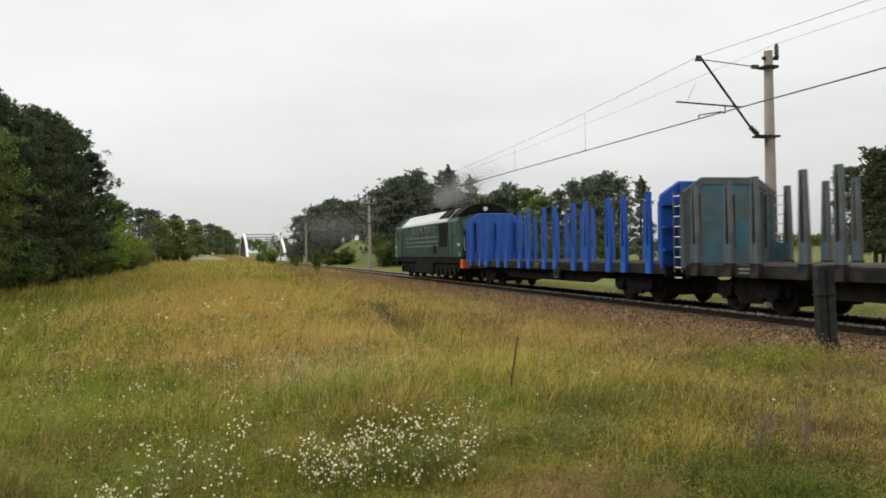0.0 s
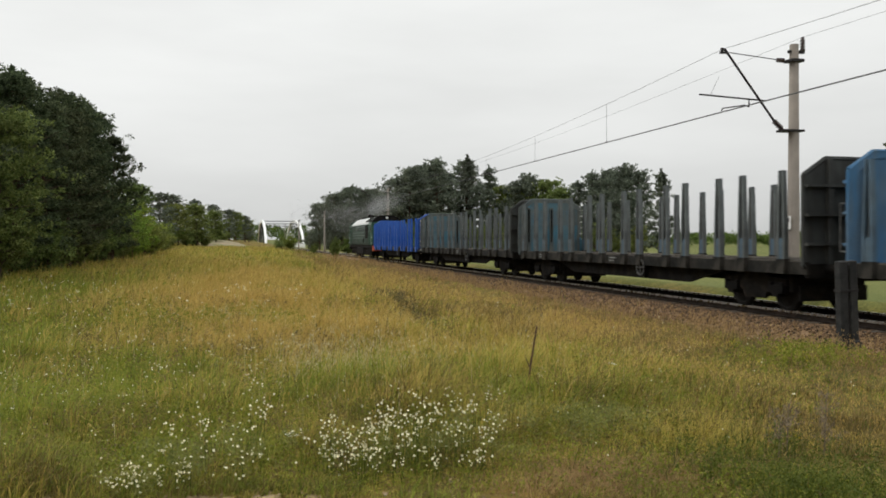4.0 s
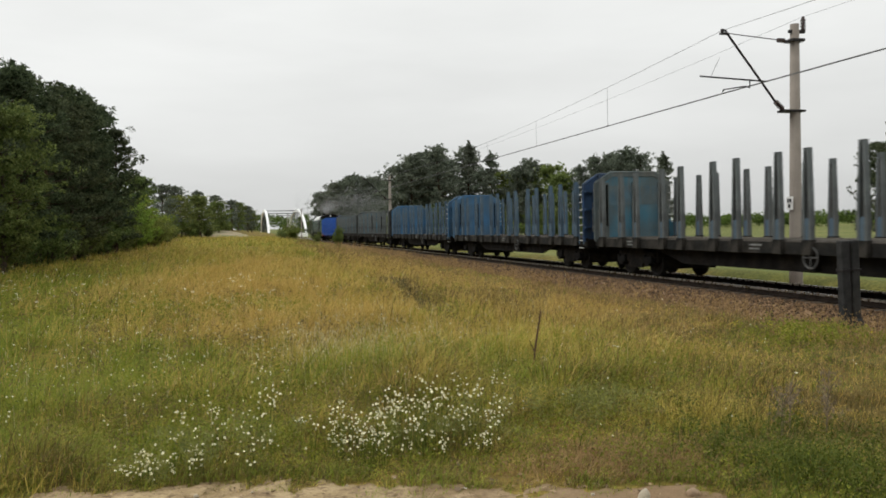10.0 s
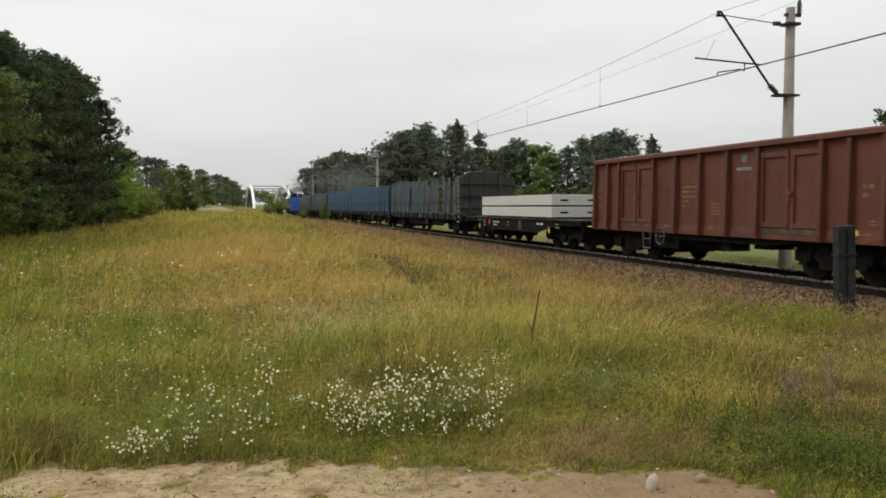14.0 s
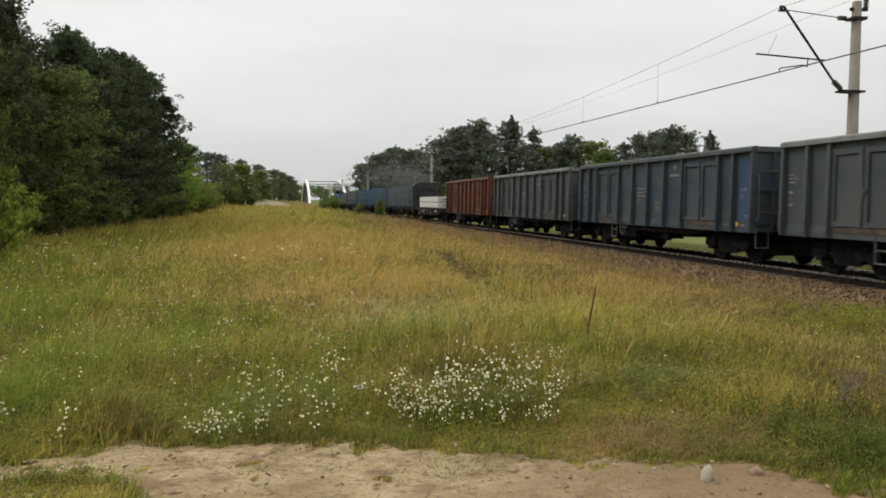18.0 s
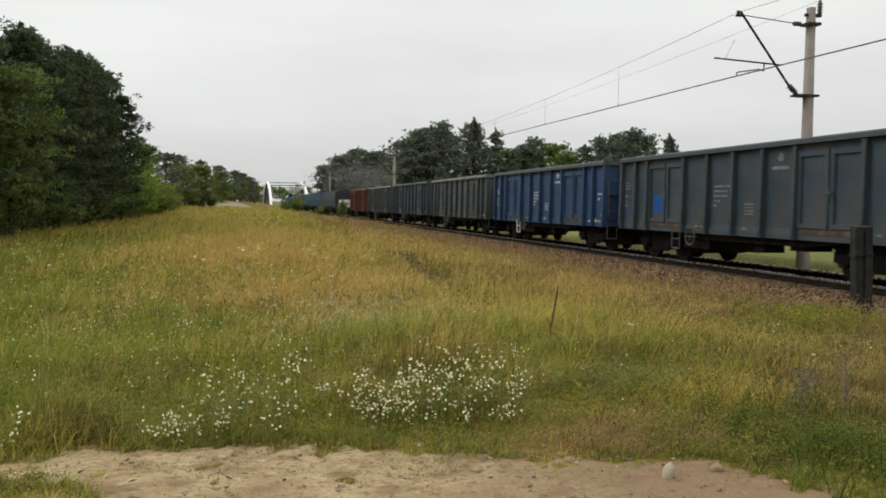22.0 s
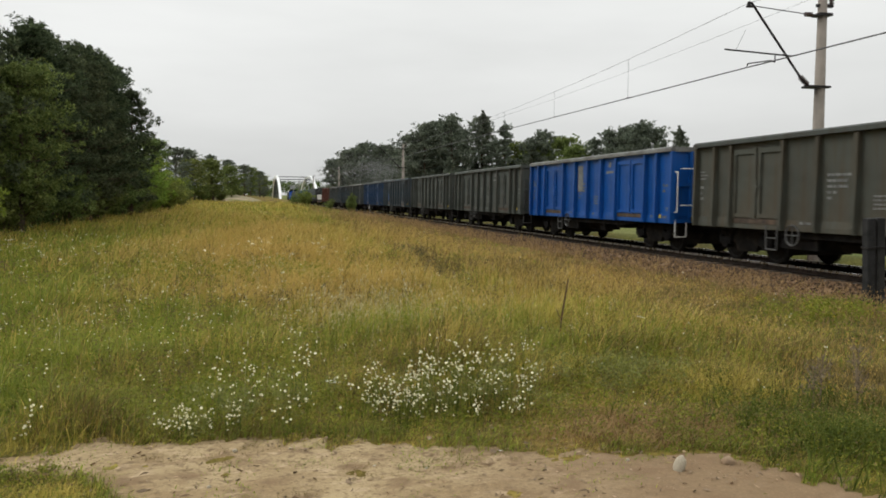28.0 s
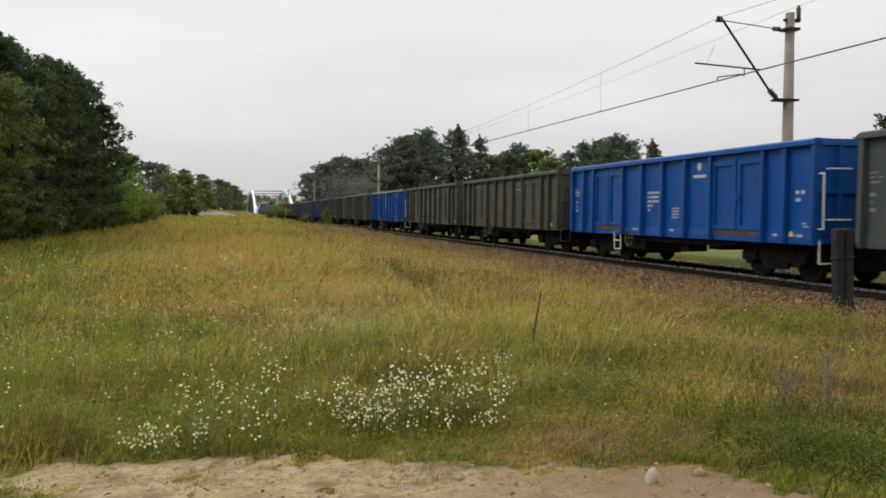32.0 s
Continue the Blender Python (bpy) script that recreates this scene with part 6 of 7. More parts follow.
# ---- grass ----
def grass_material(name, stops, patch_scale, patch=0.5, rough=.7):
    """Blade colours along a ramp, chosen by patches of the meadow and by blade."""
    m = bpy.data.materials.new(name)
    m.use_nodes = True
    N, L = m.node_tree.nodes, m.node_tree.links
    b = N["Principled BSDF"]
    b.inputs["Roughness"].default_value, b.inputs["Specular IOR Level"].default_value = rough, .15
    tc, geo = N.new("ShaderNodeTexCoord"), N.new("ShaderNodeNewGeometry")
    t = N.new("ShaderNodeTexNoise")
    t.inputs["Scale"].default_value, t.inputs["Detail"].default_value = patch_scale, 5.0
    L.new(tc.outputs["Object"], t.inputs["Vector"])
    wide = N.new("ShaderNodeMapRange")
    wide.inputs[1].default_value, wide.inputs[2].default_value = .32, .68
    L.new(t.outputs[0], wide.inputs[0])
    t2 = N.new("ShaderNodeTexNoise")
    t2.inputs["Scale"].default_value, t2.inputs["Detail"].default_value = patch_scale * 9, 3.0
    L.new(tc.outputs["Object"], t2.inputs["Vector"])
    tuft = N.new("ShaderNodeMapRange")
    tuft.inputs[1].default_value, tuft.inputs[2].default_value = .38, .62
    L.new(t2.outputs[0], tuft.inputs[0])
    half = N.new("ShaderNodeMix")
    half.inputs[0].default_value = .62
    L.new(wide.outputs[0], half.inputs[2])
    L.new(tuft.outputs[0], half.inputs[3])
    mixed = N.new("ShaderNodeMix")
    mixed.inputs[0].default_value = 1 - patch
    L.new(half.outputs[0], mixed.inputs[2])
    L.new(geo.outputs["Random Per Island"], mixed.inputs[3])
    r = N.new("ShaderNodeValToRGB")
    e = r.color_ramp.elements
    e[0].position, e[0].color = stops[0][0], (*stops[0][1], 1)
    e[1].position, e[1].color = stops[-1][0], (*stops[-1][1], 1)
    for p, c in stops[1:-1]:
        k = e.new(p)
        k.color = (*c, 1)
    L.new(mixed.outputs[0], r.inputs[0])
    L.new(r.outputs[0], b.inputs["Base Color"])
    tr = N.new("ShaderNodeBsdfTranslucent")
    L.new(r.outputs[0], tr.inputs[0])
    ms = N.new("ShaderNodeMixShader")
    ms.inputs[0].default_value = .28
    L.new(b.outputs[0], ms.inputs[1])
    L.new(tr.outputs[0], ms.inputs[2])
    L.new(ms.outputs[0], N["Material Output"].inputs[0])
    return m


M["grass_green"] = grass_material("green_grass", ((.1, (0.088, 0.131, 0.014)), (.45, (0.196, 0.246, 0.030)), (.7, (0.298, 0.329, 0.048)), (.9, (0.438, 0.398, 0.084))), .8, .58)
M["grass_yellow"] = grass_material("yellowing_grass", ((.1, (0.246, 0.218, 0.037)), (.5, (0.424, 0.338, 0.067)), (.9, (0.591, 0.465, 0.120))), .8, .55)
M["grass_dry"] = grass_material("dry_grass", ((.1, (0.394, 0.275, 0.068)), (.5, (0.532, 0.370, 0.104)), (.9, (0.630, 0.460, 0.164))), .6, .55)
M["grass_brown"] = grass_material("brown_grass", ((.1, (0.084, 0.072, 0.021)), (.5, (0.163, 0.125, 0.040)), (.9, (0.271, 0.195, 0.070))), .9, .55)
M["grass_pale"] = grass_material("pale_straw", ((.1, (0.45, 0.38, 0.19)), (.9, (0.66, 0.58, 0.34))), .9, .4)
M["weed_green"] = grass_material("weed_leaves", ((.1, (0.039, 0.060, 0.009)), (.6, (0.098, 0.124, 0.019)), (.9, (0.182, 0.180, 0.038))), .9, .4)
M["grass_red"] = grass_material("reddish_dry_grass", ((.1, (0.19, 0.118, 0.048)), (.5, (0.325, 0.21, 0.092)), (.9, (0.44, 0.30, 0.14))), .8, .5)
M["crumb"] = shader("soil_crumbs", (0.24, 0.17, 0.105), .95, vary=.2, scale=20, island=.6)
M["petal"] = shader("white_petals", (0.82, 0.78, 0.56), .7, vary=.1, scale=20, island=.12)
M["petal_yellow"] = shader("yellow_petals", (0.52, 0.42, 0.03), .7, vary=.15, scale=20, island=.2)

# a height table, so that many blades can be stood on the ground at once
TX, TY = np.arange(-46, 14.01, .5), np.arange(-4, 124.01, .5)
TABLE = np.array([[ground_z(x, y) for y in TY] for x in TX])


def stand(x, y):
    fx, fy = np.clip((x - TX[0]) / .5, 0, len(TX) - 1.001), np.clip((y - TY[0]) / .5, 0, len(TY) - 1.001)
    i, j = fx.astype(int), fy.astype(int)
    a, b = fx - i, fy - j
    z = (TABLE[i, j] * (1 - a) + TABLE[i + 1, j] * a) * (1 - b) + (TABLE[i, j + 1] * (1 - a) + TABLE[i + 1, j + 1] * a) * b
    bed = np.interp(x - TRACK, (-4.4, -4.3, -3.1, -2.0), (-2.0, -.76, -.52, -.20)) + grade(y)
    return np.maximum(z, np.where(x > TRACK - 4.4, bed, -9.0))


def patches(x, y, scale, seed):
    """Smooth noise between 0 and 1 at many places, from a few waves."""
    r = np.random.default_rng(seed)
    out = np.zeros_like(x)
    for k in range(7):
        a, ph, f = r.uniform(0, 6.28), r.uniform(0, 6.28), scale * r.uniform(.6, 2.2)
        out += np.sin((x * math.cos(a) + y * math.sin(a)) * f + ph)
    return np.clip(.5 + out / 5.5, 0, 1)


def sow(n, seed, near=4.3, far=110.0, left=-24, right=46, tuft=16):
    """Places over the meadow in tufts, thinning evenly with distance from the path."""
    r = np.random.default_rng(seed)
    m = n // tuft
    d = near * (far / near) ** r.uniform(0, 1, m)
    a = np.radians(r.uniform(left, right, m))
    spread = .075 * (d / 6) ** .75
    pick = r.integers(0, m, n)
    x = (d * np.sin(a))[pick] + r.normal(0, 1, n) * spread[pick]
    y = (d * np.cos(a))[pick] + r.normal(0, 1, n) * spread[pick]
    share = r.uniform(0, 1, m)[pick]
    return x, y, np.hypot(x, y), share, r


def bare(x, y):
    return np.array([on_path(p, q) if q < 7 and p < 4.5 else 0.0 for p, q in zip(x, y)])


def blades(x, y, z, h, w, lean, r, bow=.45):
    """Bent grass blades: a quad and a tip each."""
    n = len(x)
    a = r.uniform(0, 2 * np.pi, n)
    side = np.stack([np.cos(a), np.sin(a), np.zeros(n)], 1)
    b = a + np.pi / 2 + r.normal(0, .5, n)
    # a light breeze bends the stems one way
    fwd = np.stack([np.cos(b) * .8 + .35, np.sin(b) * .8 + .1, np.zeros(n)], 1)
    root = np.stack([x, y, z - .02], 1)
    up = np.array([0, 0, 1.0])
    mid = root + up * (h * .55)[:, None] + fwd * (lean * h * .3)[:, None]
    tip = root + up * (h * (1 - lean * .22))[:, None] + fwd * (lean * h * (.3 + bow))[:, None]
    hw = side * (w / 2)[:, None]
    v = np.stack([root - hw, root + hw, mid + hw * .8, mid - hw * .8, tip], 1).reshape(-1, 3)
    return v


def blade_mesh(name, v):
    n = len(v) // 5
    me = bpy.data.meshes.new(name)
    me.vertices.add(n * 5)
    me.vertices.foreach_set("co", v.astype(np.float32).ravel())
    base = (np.arange(n) * 5)[:, None]
    loops = (base + np.array([[0, 1, 2, 3, 3, 2, 4]])).astype(np.int32).ravel()
    me.loops.add(len(loops))
    me.loops.foreach_set("vertex_index", loops)
    starts = (np.arange(n) * 7)[:, None] + np.array([[0, 4]])
    me.polygons.add(n * 2)
    me.polygons.foreach_set("loop_start", starts.astype(np.int32).ravel())
    me.update(calc_edges=True)
    return me


def keep(mask, *arrays):
    return [a[mask] for a in arrays]


def ballast_clear(x, y):
    """Grass keeps off the ballast and thins out in the slanting rut."""
    rut = np.exp(-((x - rut_x(y)) / .30) ** 2) * ((y > 11) & (y < 34))
    return (x < 10.25 - 1.3 * patches(x, y, 1.2, 77)) & (rut < .35 + .4 * patches(x, y, 3.0, 78))


def rut_x(y):
    return 4.05 + .25 * np.sin(y * .35) + .012 * (y - 20)


def low_near_track(x):
    return np.clip(1.2 - (x - 3.4) / 4.4, .40, 1.0)


def blob(x, y, cx, cy, rx, ry):
    return np.exp(-((x - cx) / rx) ** 2 - ((y - cy) / ry) ** 2)


def zones(x, y):
    """How lush, how orange and how brown the meadow is at each place."""
    lush = .55 * blob(x, y, -1.5, 8.0, 2.6, 2.4) + .35 * blob(x, y, 2.2, 8.2, 1.8, 1.8) + blob(x, y, -1.3, 7.3, 1.3, 1.2) + blob(x, y, -2.4, 9.2, 1.4, 1.5) + .8 * blob(x, y, -.6, 10.4, 1.0, 1.2) + blob(x, y, 3.6, 4.4, .8, .9) \
        + .7 * blob(x, y, -6, 26, 3, 9) + blob(x, y, 6.9, 8.5, .9, .6) + 1.6 * blob(x, y, 8.0, 9.4, 1.0, .8) + .8 * blob(x, y, -4.2, 12.5, 2.0, 3.0) + .6 * blob(x, y, -5.0, 19, 3.0, 6) + .5 * blob(x, y, 3.0, 7.2, .9, .9)
    orange = .25 * blob(x, y, -2.4, 19, 3.4, 5) + .6 * blob(x, y, .2, 19, 1.8, 4) + .9 * blob(x, y, .6, 27, 2.2, 9) + .9 * blob(x, y, 2.3, 17, 1.2, 6) + .6 * blob(x, y, .4, 13.5, 1.3, 1.6) \
        + .8 * blob(x, y, 6.0, 34, 1.6, 14) + 1.0 * blob(x, y, 5.3, 8.7, .8, .55) + .5 * blob(x, y, 6.6, 14, 1.2, 6)
    brown = 1.5 * np.clip((x - 3.8) / 3.2, 0, 1) * (.4 + .9 * patches(x, y, 1.4, 66)) + 1.6 * blob(x, y, 4.9, 5.7, 1.2, 1.5) + .5 * blob(x, y, -.2, 5.9, 1.6, .35) + .45 * blob(x, y, 1.6, 6.6, 2.6, 1.2)
    k = .45 + 1.1 * patches(x, y, 1.1, 61) * patches(x, y, 2.6, 62) * 2
    return lush * k, orange * (.5 + patches(x, y, .8, 63)), brown


x, y, d, share, r = sow(640000, 101, tuft=22)
ok = ballast_clear(x, y) & (r.uniform(0, 1, len(x)) > bare(x, y) * 1.02)
x, y, d, share = keep(ok, x, y, d, share)
lush, orange, brown = zones(x, y)
tall = (.07 + .20 * patches(x, y, .9, 5) ** 1.4 + .24 * patches(x, y, 3.2, 6) ** 2.2) * low_near_track(x) * (.6 + .8 * share)
tall *= np.clip((y - 4.2) / 3.2, .24, 1)
h = tall * r.uniform(.35, 1.5, len(x))
w = .0040 * (d / 5) ** .74 * r.uniform(.5, 1.5, len(x))
v = blades(x, y, stand(x, y), h, w, r.uniform(.2, 2.1, len(x)), r, .6).reshape(-1, 5, 3)
mottle = patches(x, y, .55, 64)
weight = np.stack([(.62 + 2.4 * lush + .6 * mottle) * (.30 + 1.5 * patches(x, y, 2.9, 161)),
                   (.46 + 1.0 * patches(x, y, .33, 65)) * (1 - np.clip(lush, 0, .8)) * (1 - .92 * np.clip((x - 3.3) / 2.5, 0, 1)) * (.35 + 1.3 * patches(x, y, 2.3, 162)),
                   (.06 + 2.0 * orange) * (.25 + 1.6 * patches(x, y, 2.0, 163)),
                   (.14 + 1.5 * brown + .25 * (1 - mottle)) * (.30 + 1.4 * patches(x, y, 2.6, 164))], 1)
weight = np.cumsum(weight / weight.sum(1, keepdims=True), 1)
draw = (.6 * share + .4 * r.uniform(0, 1, len(x)) - .5) * 1.2 + .5
kind_of = (draw[:, None] > weight[:, :3]).sum(1)
for k, (name, words) in enumerate((("grass_green", "fresh green grass of the meadow"), ("grass_yellow", "yellowing grass of the summer meadow"), ("grass_dry", "orange dry grass in patches of the meadow"), ("grass_brown", "withered brown grass of the meadow"))):
    tagged(part("meadow_grass", blade_mesh("meadow_grass", v[kind_of == k].reshape(-1, 3)), M[name]), words, "grass", kind="stuff")

# dry stalks, thick in the warm-coloured patches
x, y, d, share, r = sow(260000, 202, 5.6)
lush, orange, brown = zones(x, y)
ok = ballast_clear(x, y) & (r.uniform(0, 1, len(x)) < np.clip(.05 + .55 * orange + .25 * (patches(x, y, .5, 15) - .4) - .3 * lush, .03, .8) * np.clip(1.2 - (x - 3.5) / 4, .15, 1)) & (y > path_edge(0) + .35 - .1 * x)
x, y, d, share = keep(ok, x, y, d, share)
h = (.24 + .22 * patches(x, y, .8, 16)) * r.uniform(.5, 1.3, len(x)) * np.clip((y - 4.6) / 3.0, .4, 1) * low_near_track(x)
w = .0022 * (d / 5) ** .76 * r.uniform(.6, 1.4, len(x))
lean = r.uniform(.1, 1.1, len(x))
tagged(part("dry_stalks", blade_mesh("dry_stalks", blades(x, y, stand(x, y), h, w, lean, r, .3)), M["grass_dry"]), "thin straw-coloured and orange dry grass stalks", "grass", kind="stuff")


def heads(name, x, y, d, h, material, label, r, size=.011):
    """Narrow feathery sprays at the height of the stalks' tips."""
    top = np.stack([x + r.normal(0, .04, len(x)), y + r.normal(0, .04, len(x)), stand(x, y) + h * .96], 1)
    c = np.repeat(top, 4, 0) + r.normal(0, 1, (len(x) * 4, 3)) * np.array([.014, .014, .03]) * np.repeat((d / 8) ** .3, 4)[:, None]
    u = np.stack([r.normal(0, .3, len(c)), r.normal(0, .3, len(c)), np.ones(len(c))], 1)
    q = np.cross(u, r.normal(0, 1, (len(c), 3)))
    q /= np.linalg.norm(q, axis=1)[:, None]
    s = (size * (np.repeat(d, 4) / 6) ** .6)[:, None]
    tagged(part(name, fast_quads(name, np.stack([c - u * s, c - q * s * .25, c + u * s, c + q * s * .25], 1).reshape(-1, 3)), material), label, "grass", kind="stuff")


pick = (r.uniform(0, 1, len(x)) < .55) & (d < 55)
heads("seed_heads", *keep(pick, x, y, d, h), M["grass_dry"], "feathery seed heads of dry grass", r)
# a haze of reddish panicles on fine stalks, thickest beside the ballast
n = 13000
x, y = r.uniform(3.6, 10.9, n), 6 * (60 / 6) ** r.uniform(0, 1, n)
near_bed = np.clip((x - 3.2) / 6.0, 0, 1)
x, y, near_bed = keep((r.uniform(0, 1, n) < (.15 + .85 * near_bed) * (.15 + 1.1 * patches(x, y, 1.3, 171))) & (x < 10.6 - 1.2 * patches(x, y, 1.7, 172)), x, y, near_bed)
d = np.hypot(x, y)
h = r.uniform(.14, .42, len(x))
tagged(part("reddish_stalks", blade_mesh("reddish_stalks", blades(x, y, stand(x, y), h, .0022 * (d / 5) ** .76, r.uniform(.1, .9, len(x)), r, .3)), M["grass_red"]), "fine reddish stalks of grass beside the ballast", "grass", kind="stuff")
heads("reddish_heads", x, y, d, h, M["grass_red"], "airy reddish panicles beside the ballast", r, .013)
# a loose stand of tall pale straw near the flowers, and single stalks elsewhere
n = 520
x = np.concatenate([r.normal(1.5, .55, n // 2), r.normal(1.0, 2.6, n // 2)])
y = np.concatenate([r.normal(9.6, .7, n // 2), r.normal(10.5, 3.0, n // 2)])
x, y = keep((y > 6.3) & (x < 5.5), x, y)
d = np.hypot(x, y)
h = r.uniform(.28, .55, len(x)) * low_near_track(x)
tagged(part("pale_straw", blade_mesh("pale_straw", blades(x, y, stand(x, y), h, .0045 * (d / 6) ** .6, r.uniform(.05, .5, len(x)), r, .25)), M["grass_pale"]), "tall pale straw stalks standing above the grass", "grass", kind="stuff")
heads("straw_heads", x, y, d, h, M["grass_pale"], "pale seed heads of tall straw", r, .014)


def flowers(name, spots, n, seed, size, material, stem, label, category, spray=9):
    """Clumps of small round flower heads on thin stems; spots: x, y, radius x, radius y, height, share."""
    r = np.random.default_rng(seed)
    share = np.array([s[5] for s in spots], float)
    pick = r.choice(len(spots), n, p=share / share.sum())
    sp = np.array(spots)[pick]
    x, y = sp[:, 0] + r.normal(0, .5, n) * sp[:, 2], sp[:, 1] + r.normal(0, .5, n) * sp[:, 3]
    # several heads share a plant
    host = (np.arange(n) // spray) * spray
    x, y, sp = x[host] + r.normal(0, .035, n), y[host] + r.normal(0, .035, n), sp[host]
    ok = bare(x, y) < .4
    x, y, sp = keep(ok, x, y, sp)
    n = len(x)
    z = stand(x, y)
    h = sp[:, 4] * np.clip(r.uniform(.45, 1.0, n)[(np.arange(n) // spray) * spray] + r.normal(0, .12, n), .2, 1.1)
    lean = r.uniform(0, .35, n)
    bl = blades(x, y, z, h, np.full(n, .004) * (np.maximum(y, 5) / 6) ** .6, lean, r, .2)
    tips = bl.reshape(-1, 5, 3)[:, 4]
    tagged(part(name + "_stems", blade_mesh(name + "_stems", bl), stem), "thin green stems of " + category, "stems", kind="stuff")
    # each head: two crossed hexagon-like discs, tilted
    out = []
    for k in range(3):
        u = r.normal(0, 1, (n, 3)); u /= np.linalg.norm(u, axis=1)[:, None]
        v = np.cross(u, r.normal(0, 1, (n, 3))); v /= np.linalg.norm(v, axis=1)[:, None]
        s = (size * r.uniform(.6, 1.3, n) * np.maximum(1, y / 8) ** .5)[:, None]
        out.append(np.stack([tips - u * s, tips - v * s, tips + u * s, tips + v * s], 1).reshape(-1, 3))
    return tagged(part(name, fast_quads(name, np.concatenate(out)), material), label, category, kind="stuff")


flowers("white_flowers", [(1.10, 5.72, .36, .30, .36, 6), (1.52, 5.85, .44, .42, .54, 9), (2.05, 5.85, .30, .33, .46, 3), (1.5, 5.48, .74, .16, .24, 3)], 600, 1, .0098, M["petal"], M["weed_green"],
        "dense clump of small white flower heads at the path's edge", "wild flowers")
flowers("white_flowers", [(-.38, 5.58, .34, .12, .22, 5), (-.05, 5.62, .46, .16, .34, 5), (.15, 5.9, .5, .3, .50, 2.5), (.42, 6.2, .35, .35, .52, 1.2), (-1.45, 5.72, .16, .25, .26, 1.6), (-1.7, 6.2, .25, .25, .32, .6)], 340, 2, .0096, M["petal"], M["weed_green"],
        "loose clump of small white flower heads at the path's edge", "wild flowers")
flowers("scattered_flowers", [(-2, 12, 7, 8, .42, 5), (-4, 20, 8, 12, .45, 4), (3, 9, 5, 4, .38, 1), (0, 9, 4, 3, .4, 3), (-2, 8.5, 3, 2.5, .35, 3)], 1100, 3, .0085, M["petal"], M["grass_green"],
        "scattered white umbels among the meadow grass", "wild flowers", 2)
flowers("yellow_flowers", [(7.4, 9.4, 1.2, .7, .22, 3), (8.2, 10.0, .9, .5, .22, 2), (4.6, 5.6, .25, .3, .30, .25)], 210, 4, .010, M["petal_yellow"], M["weed_green"],
        "small yellow flowers near the ballast", "wild flowers")

# flat white umbels on tall stems farther off
r = np.random.default_rng(77)
n = 80
x, y = r.uniform(-6.5, 2.0, n), r.uniform(9.0, 22, n)
c = np.stack([x, y, stand(x, y) + r.uniform(.30, .48, n)], 1)
quads = []
for k in range(7):
    o = np.stack([r.normal(0, .014, n), r.normal(0, .014, n), r.normal(0, .004, n)], 1) * (y / 9)[:, None]
    a, g = r.uniform(0, 6.28, n), (r.uniform(.005, .010, n) * (y / 9))[:, None]
    u = np.stack([np.cos(a), np.sin(a), r.normal(0, .25, n)], 1) * g
    v = np.stack([-np.sin(a), np.cos(a), r.normal(0, .25, n)], 1) * g
    quads.append(np.stack([c + o - u, c + o - v, c + o + u, c + o + v], 1).reshape(-1, 3))
tagged(part("white_umbels", fast_quads("white_umbels", np.concatenate(quads)), M["petal"]), "flat white umbels standing above the meadow grass", "wild flowers", kind="stuff")
tagged(part("umbel_stems", blade_mesh("umbel_stems", blades(x, y, stand(x, y), c[:, 2] - stand(x, y), .006 * (y / 9), np.zeros(n), r, 0)), M["grass_green"]), "thin green stems of white umbels", "stems", kind="stuff")

# leafy herbs in low clumps all over the meadow; thick along the rut, darkened for its shade
def herbs(name, n, seed, material, label, rut=False, big=1.0):
    r = np.random.default_rng(seed)
    if rut:
        y = r.uniform(11, 26, n)
        x = rut_x(y) + r.normal(.1, .16, n)
    else:
        d = 4.8 * (20 / 4.8) ** r.uniform(0, 1, n)
        a = np.radians(r.uniform(-24, 46, n))
        x, y = d * np.sin(a), d * np.cos(a)
        ok = ballast_clear(x, y) & (patches(x, y, .5, seed) + .5 * np.clip(zones(x, y)[0], 0, 1) > r.uniform(.25, .9, n)) & (bare(x, y) < .2) & ((x < r.uniform(3.5, 7.5, n)) | (big < 1))
        x, y = keep(ok, x, y)
    d = np.hypot(x, y)
    tall = r.uniform(.03, .30, len(x)) * np.clip((y - 4.0) / 3, .4, 1) * low_near_track(x)
    c = np.stack([x, y, stand(x, y) + tall * .75], 1)
    rad = r.uniform(.035, .15, len(x)) * (d / 7) ** .45 * big
    quad = leaf_cloud(c, rad, int(len(x) * 26), 1.0, r, .9).reshape(-1, 4, 3)
    mid = quad.mean(1, keepdims=True)
    size = .0105 * (np.linalg.norm(mid, axis=2, keepdims=True) / 6) ** .75
    quad = mid + (quad - mid) * size
    return tagged(part(name, fast_quads(name, quad.reshape(-1, 3)), material), label, "herbs", kind="stuff")


M["flower_green"] = grass_material("flower_leaves", ((.1, (0.118, 0.138, 0.039)), (.5, (0.224, 0.237, 0.072)), (.9, (0.358, 0.341, 0.121))), 1.3, .5)
M["herb_green"] = grass_material("herb_leaves", ((.1, (0.088, 0.116, 0.013)), (.5, (0.204, 0.234, 0.029)), (.9, (0.375, 0.354, 0.060))), 1.1, .5)
M["herb_olive"] = grass_material("olive_herbs", ((.1, (0.085, 0.075, 0.03)), (.5, (0.18, 0.145, 0.06)), (.9, (0.30, 0.21, 0.10))), 1.1, .5)
M["herb_rut_shade"] = grass_material("dark_herbs", ((.1, (0.06, 0.055, 0.025)), (.5, (0.12, 0.10, 0.05)), (.9, (0.20, 0.15, 0.07))), 1.1, .5)
herbs("green_herbs", 13000, 401, M["herb_green"], "low green leafy herbs among the grass")
herbs("olive_herbs", 4000, 402, M["herb_olive"], "brownish withering herbs among the grass", big=.95)
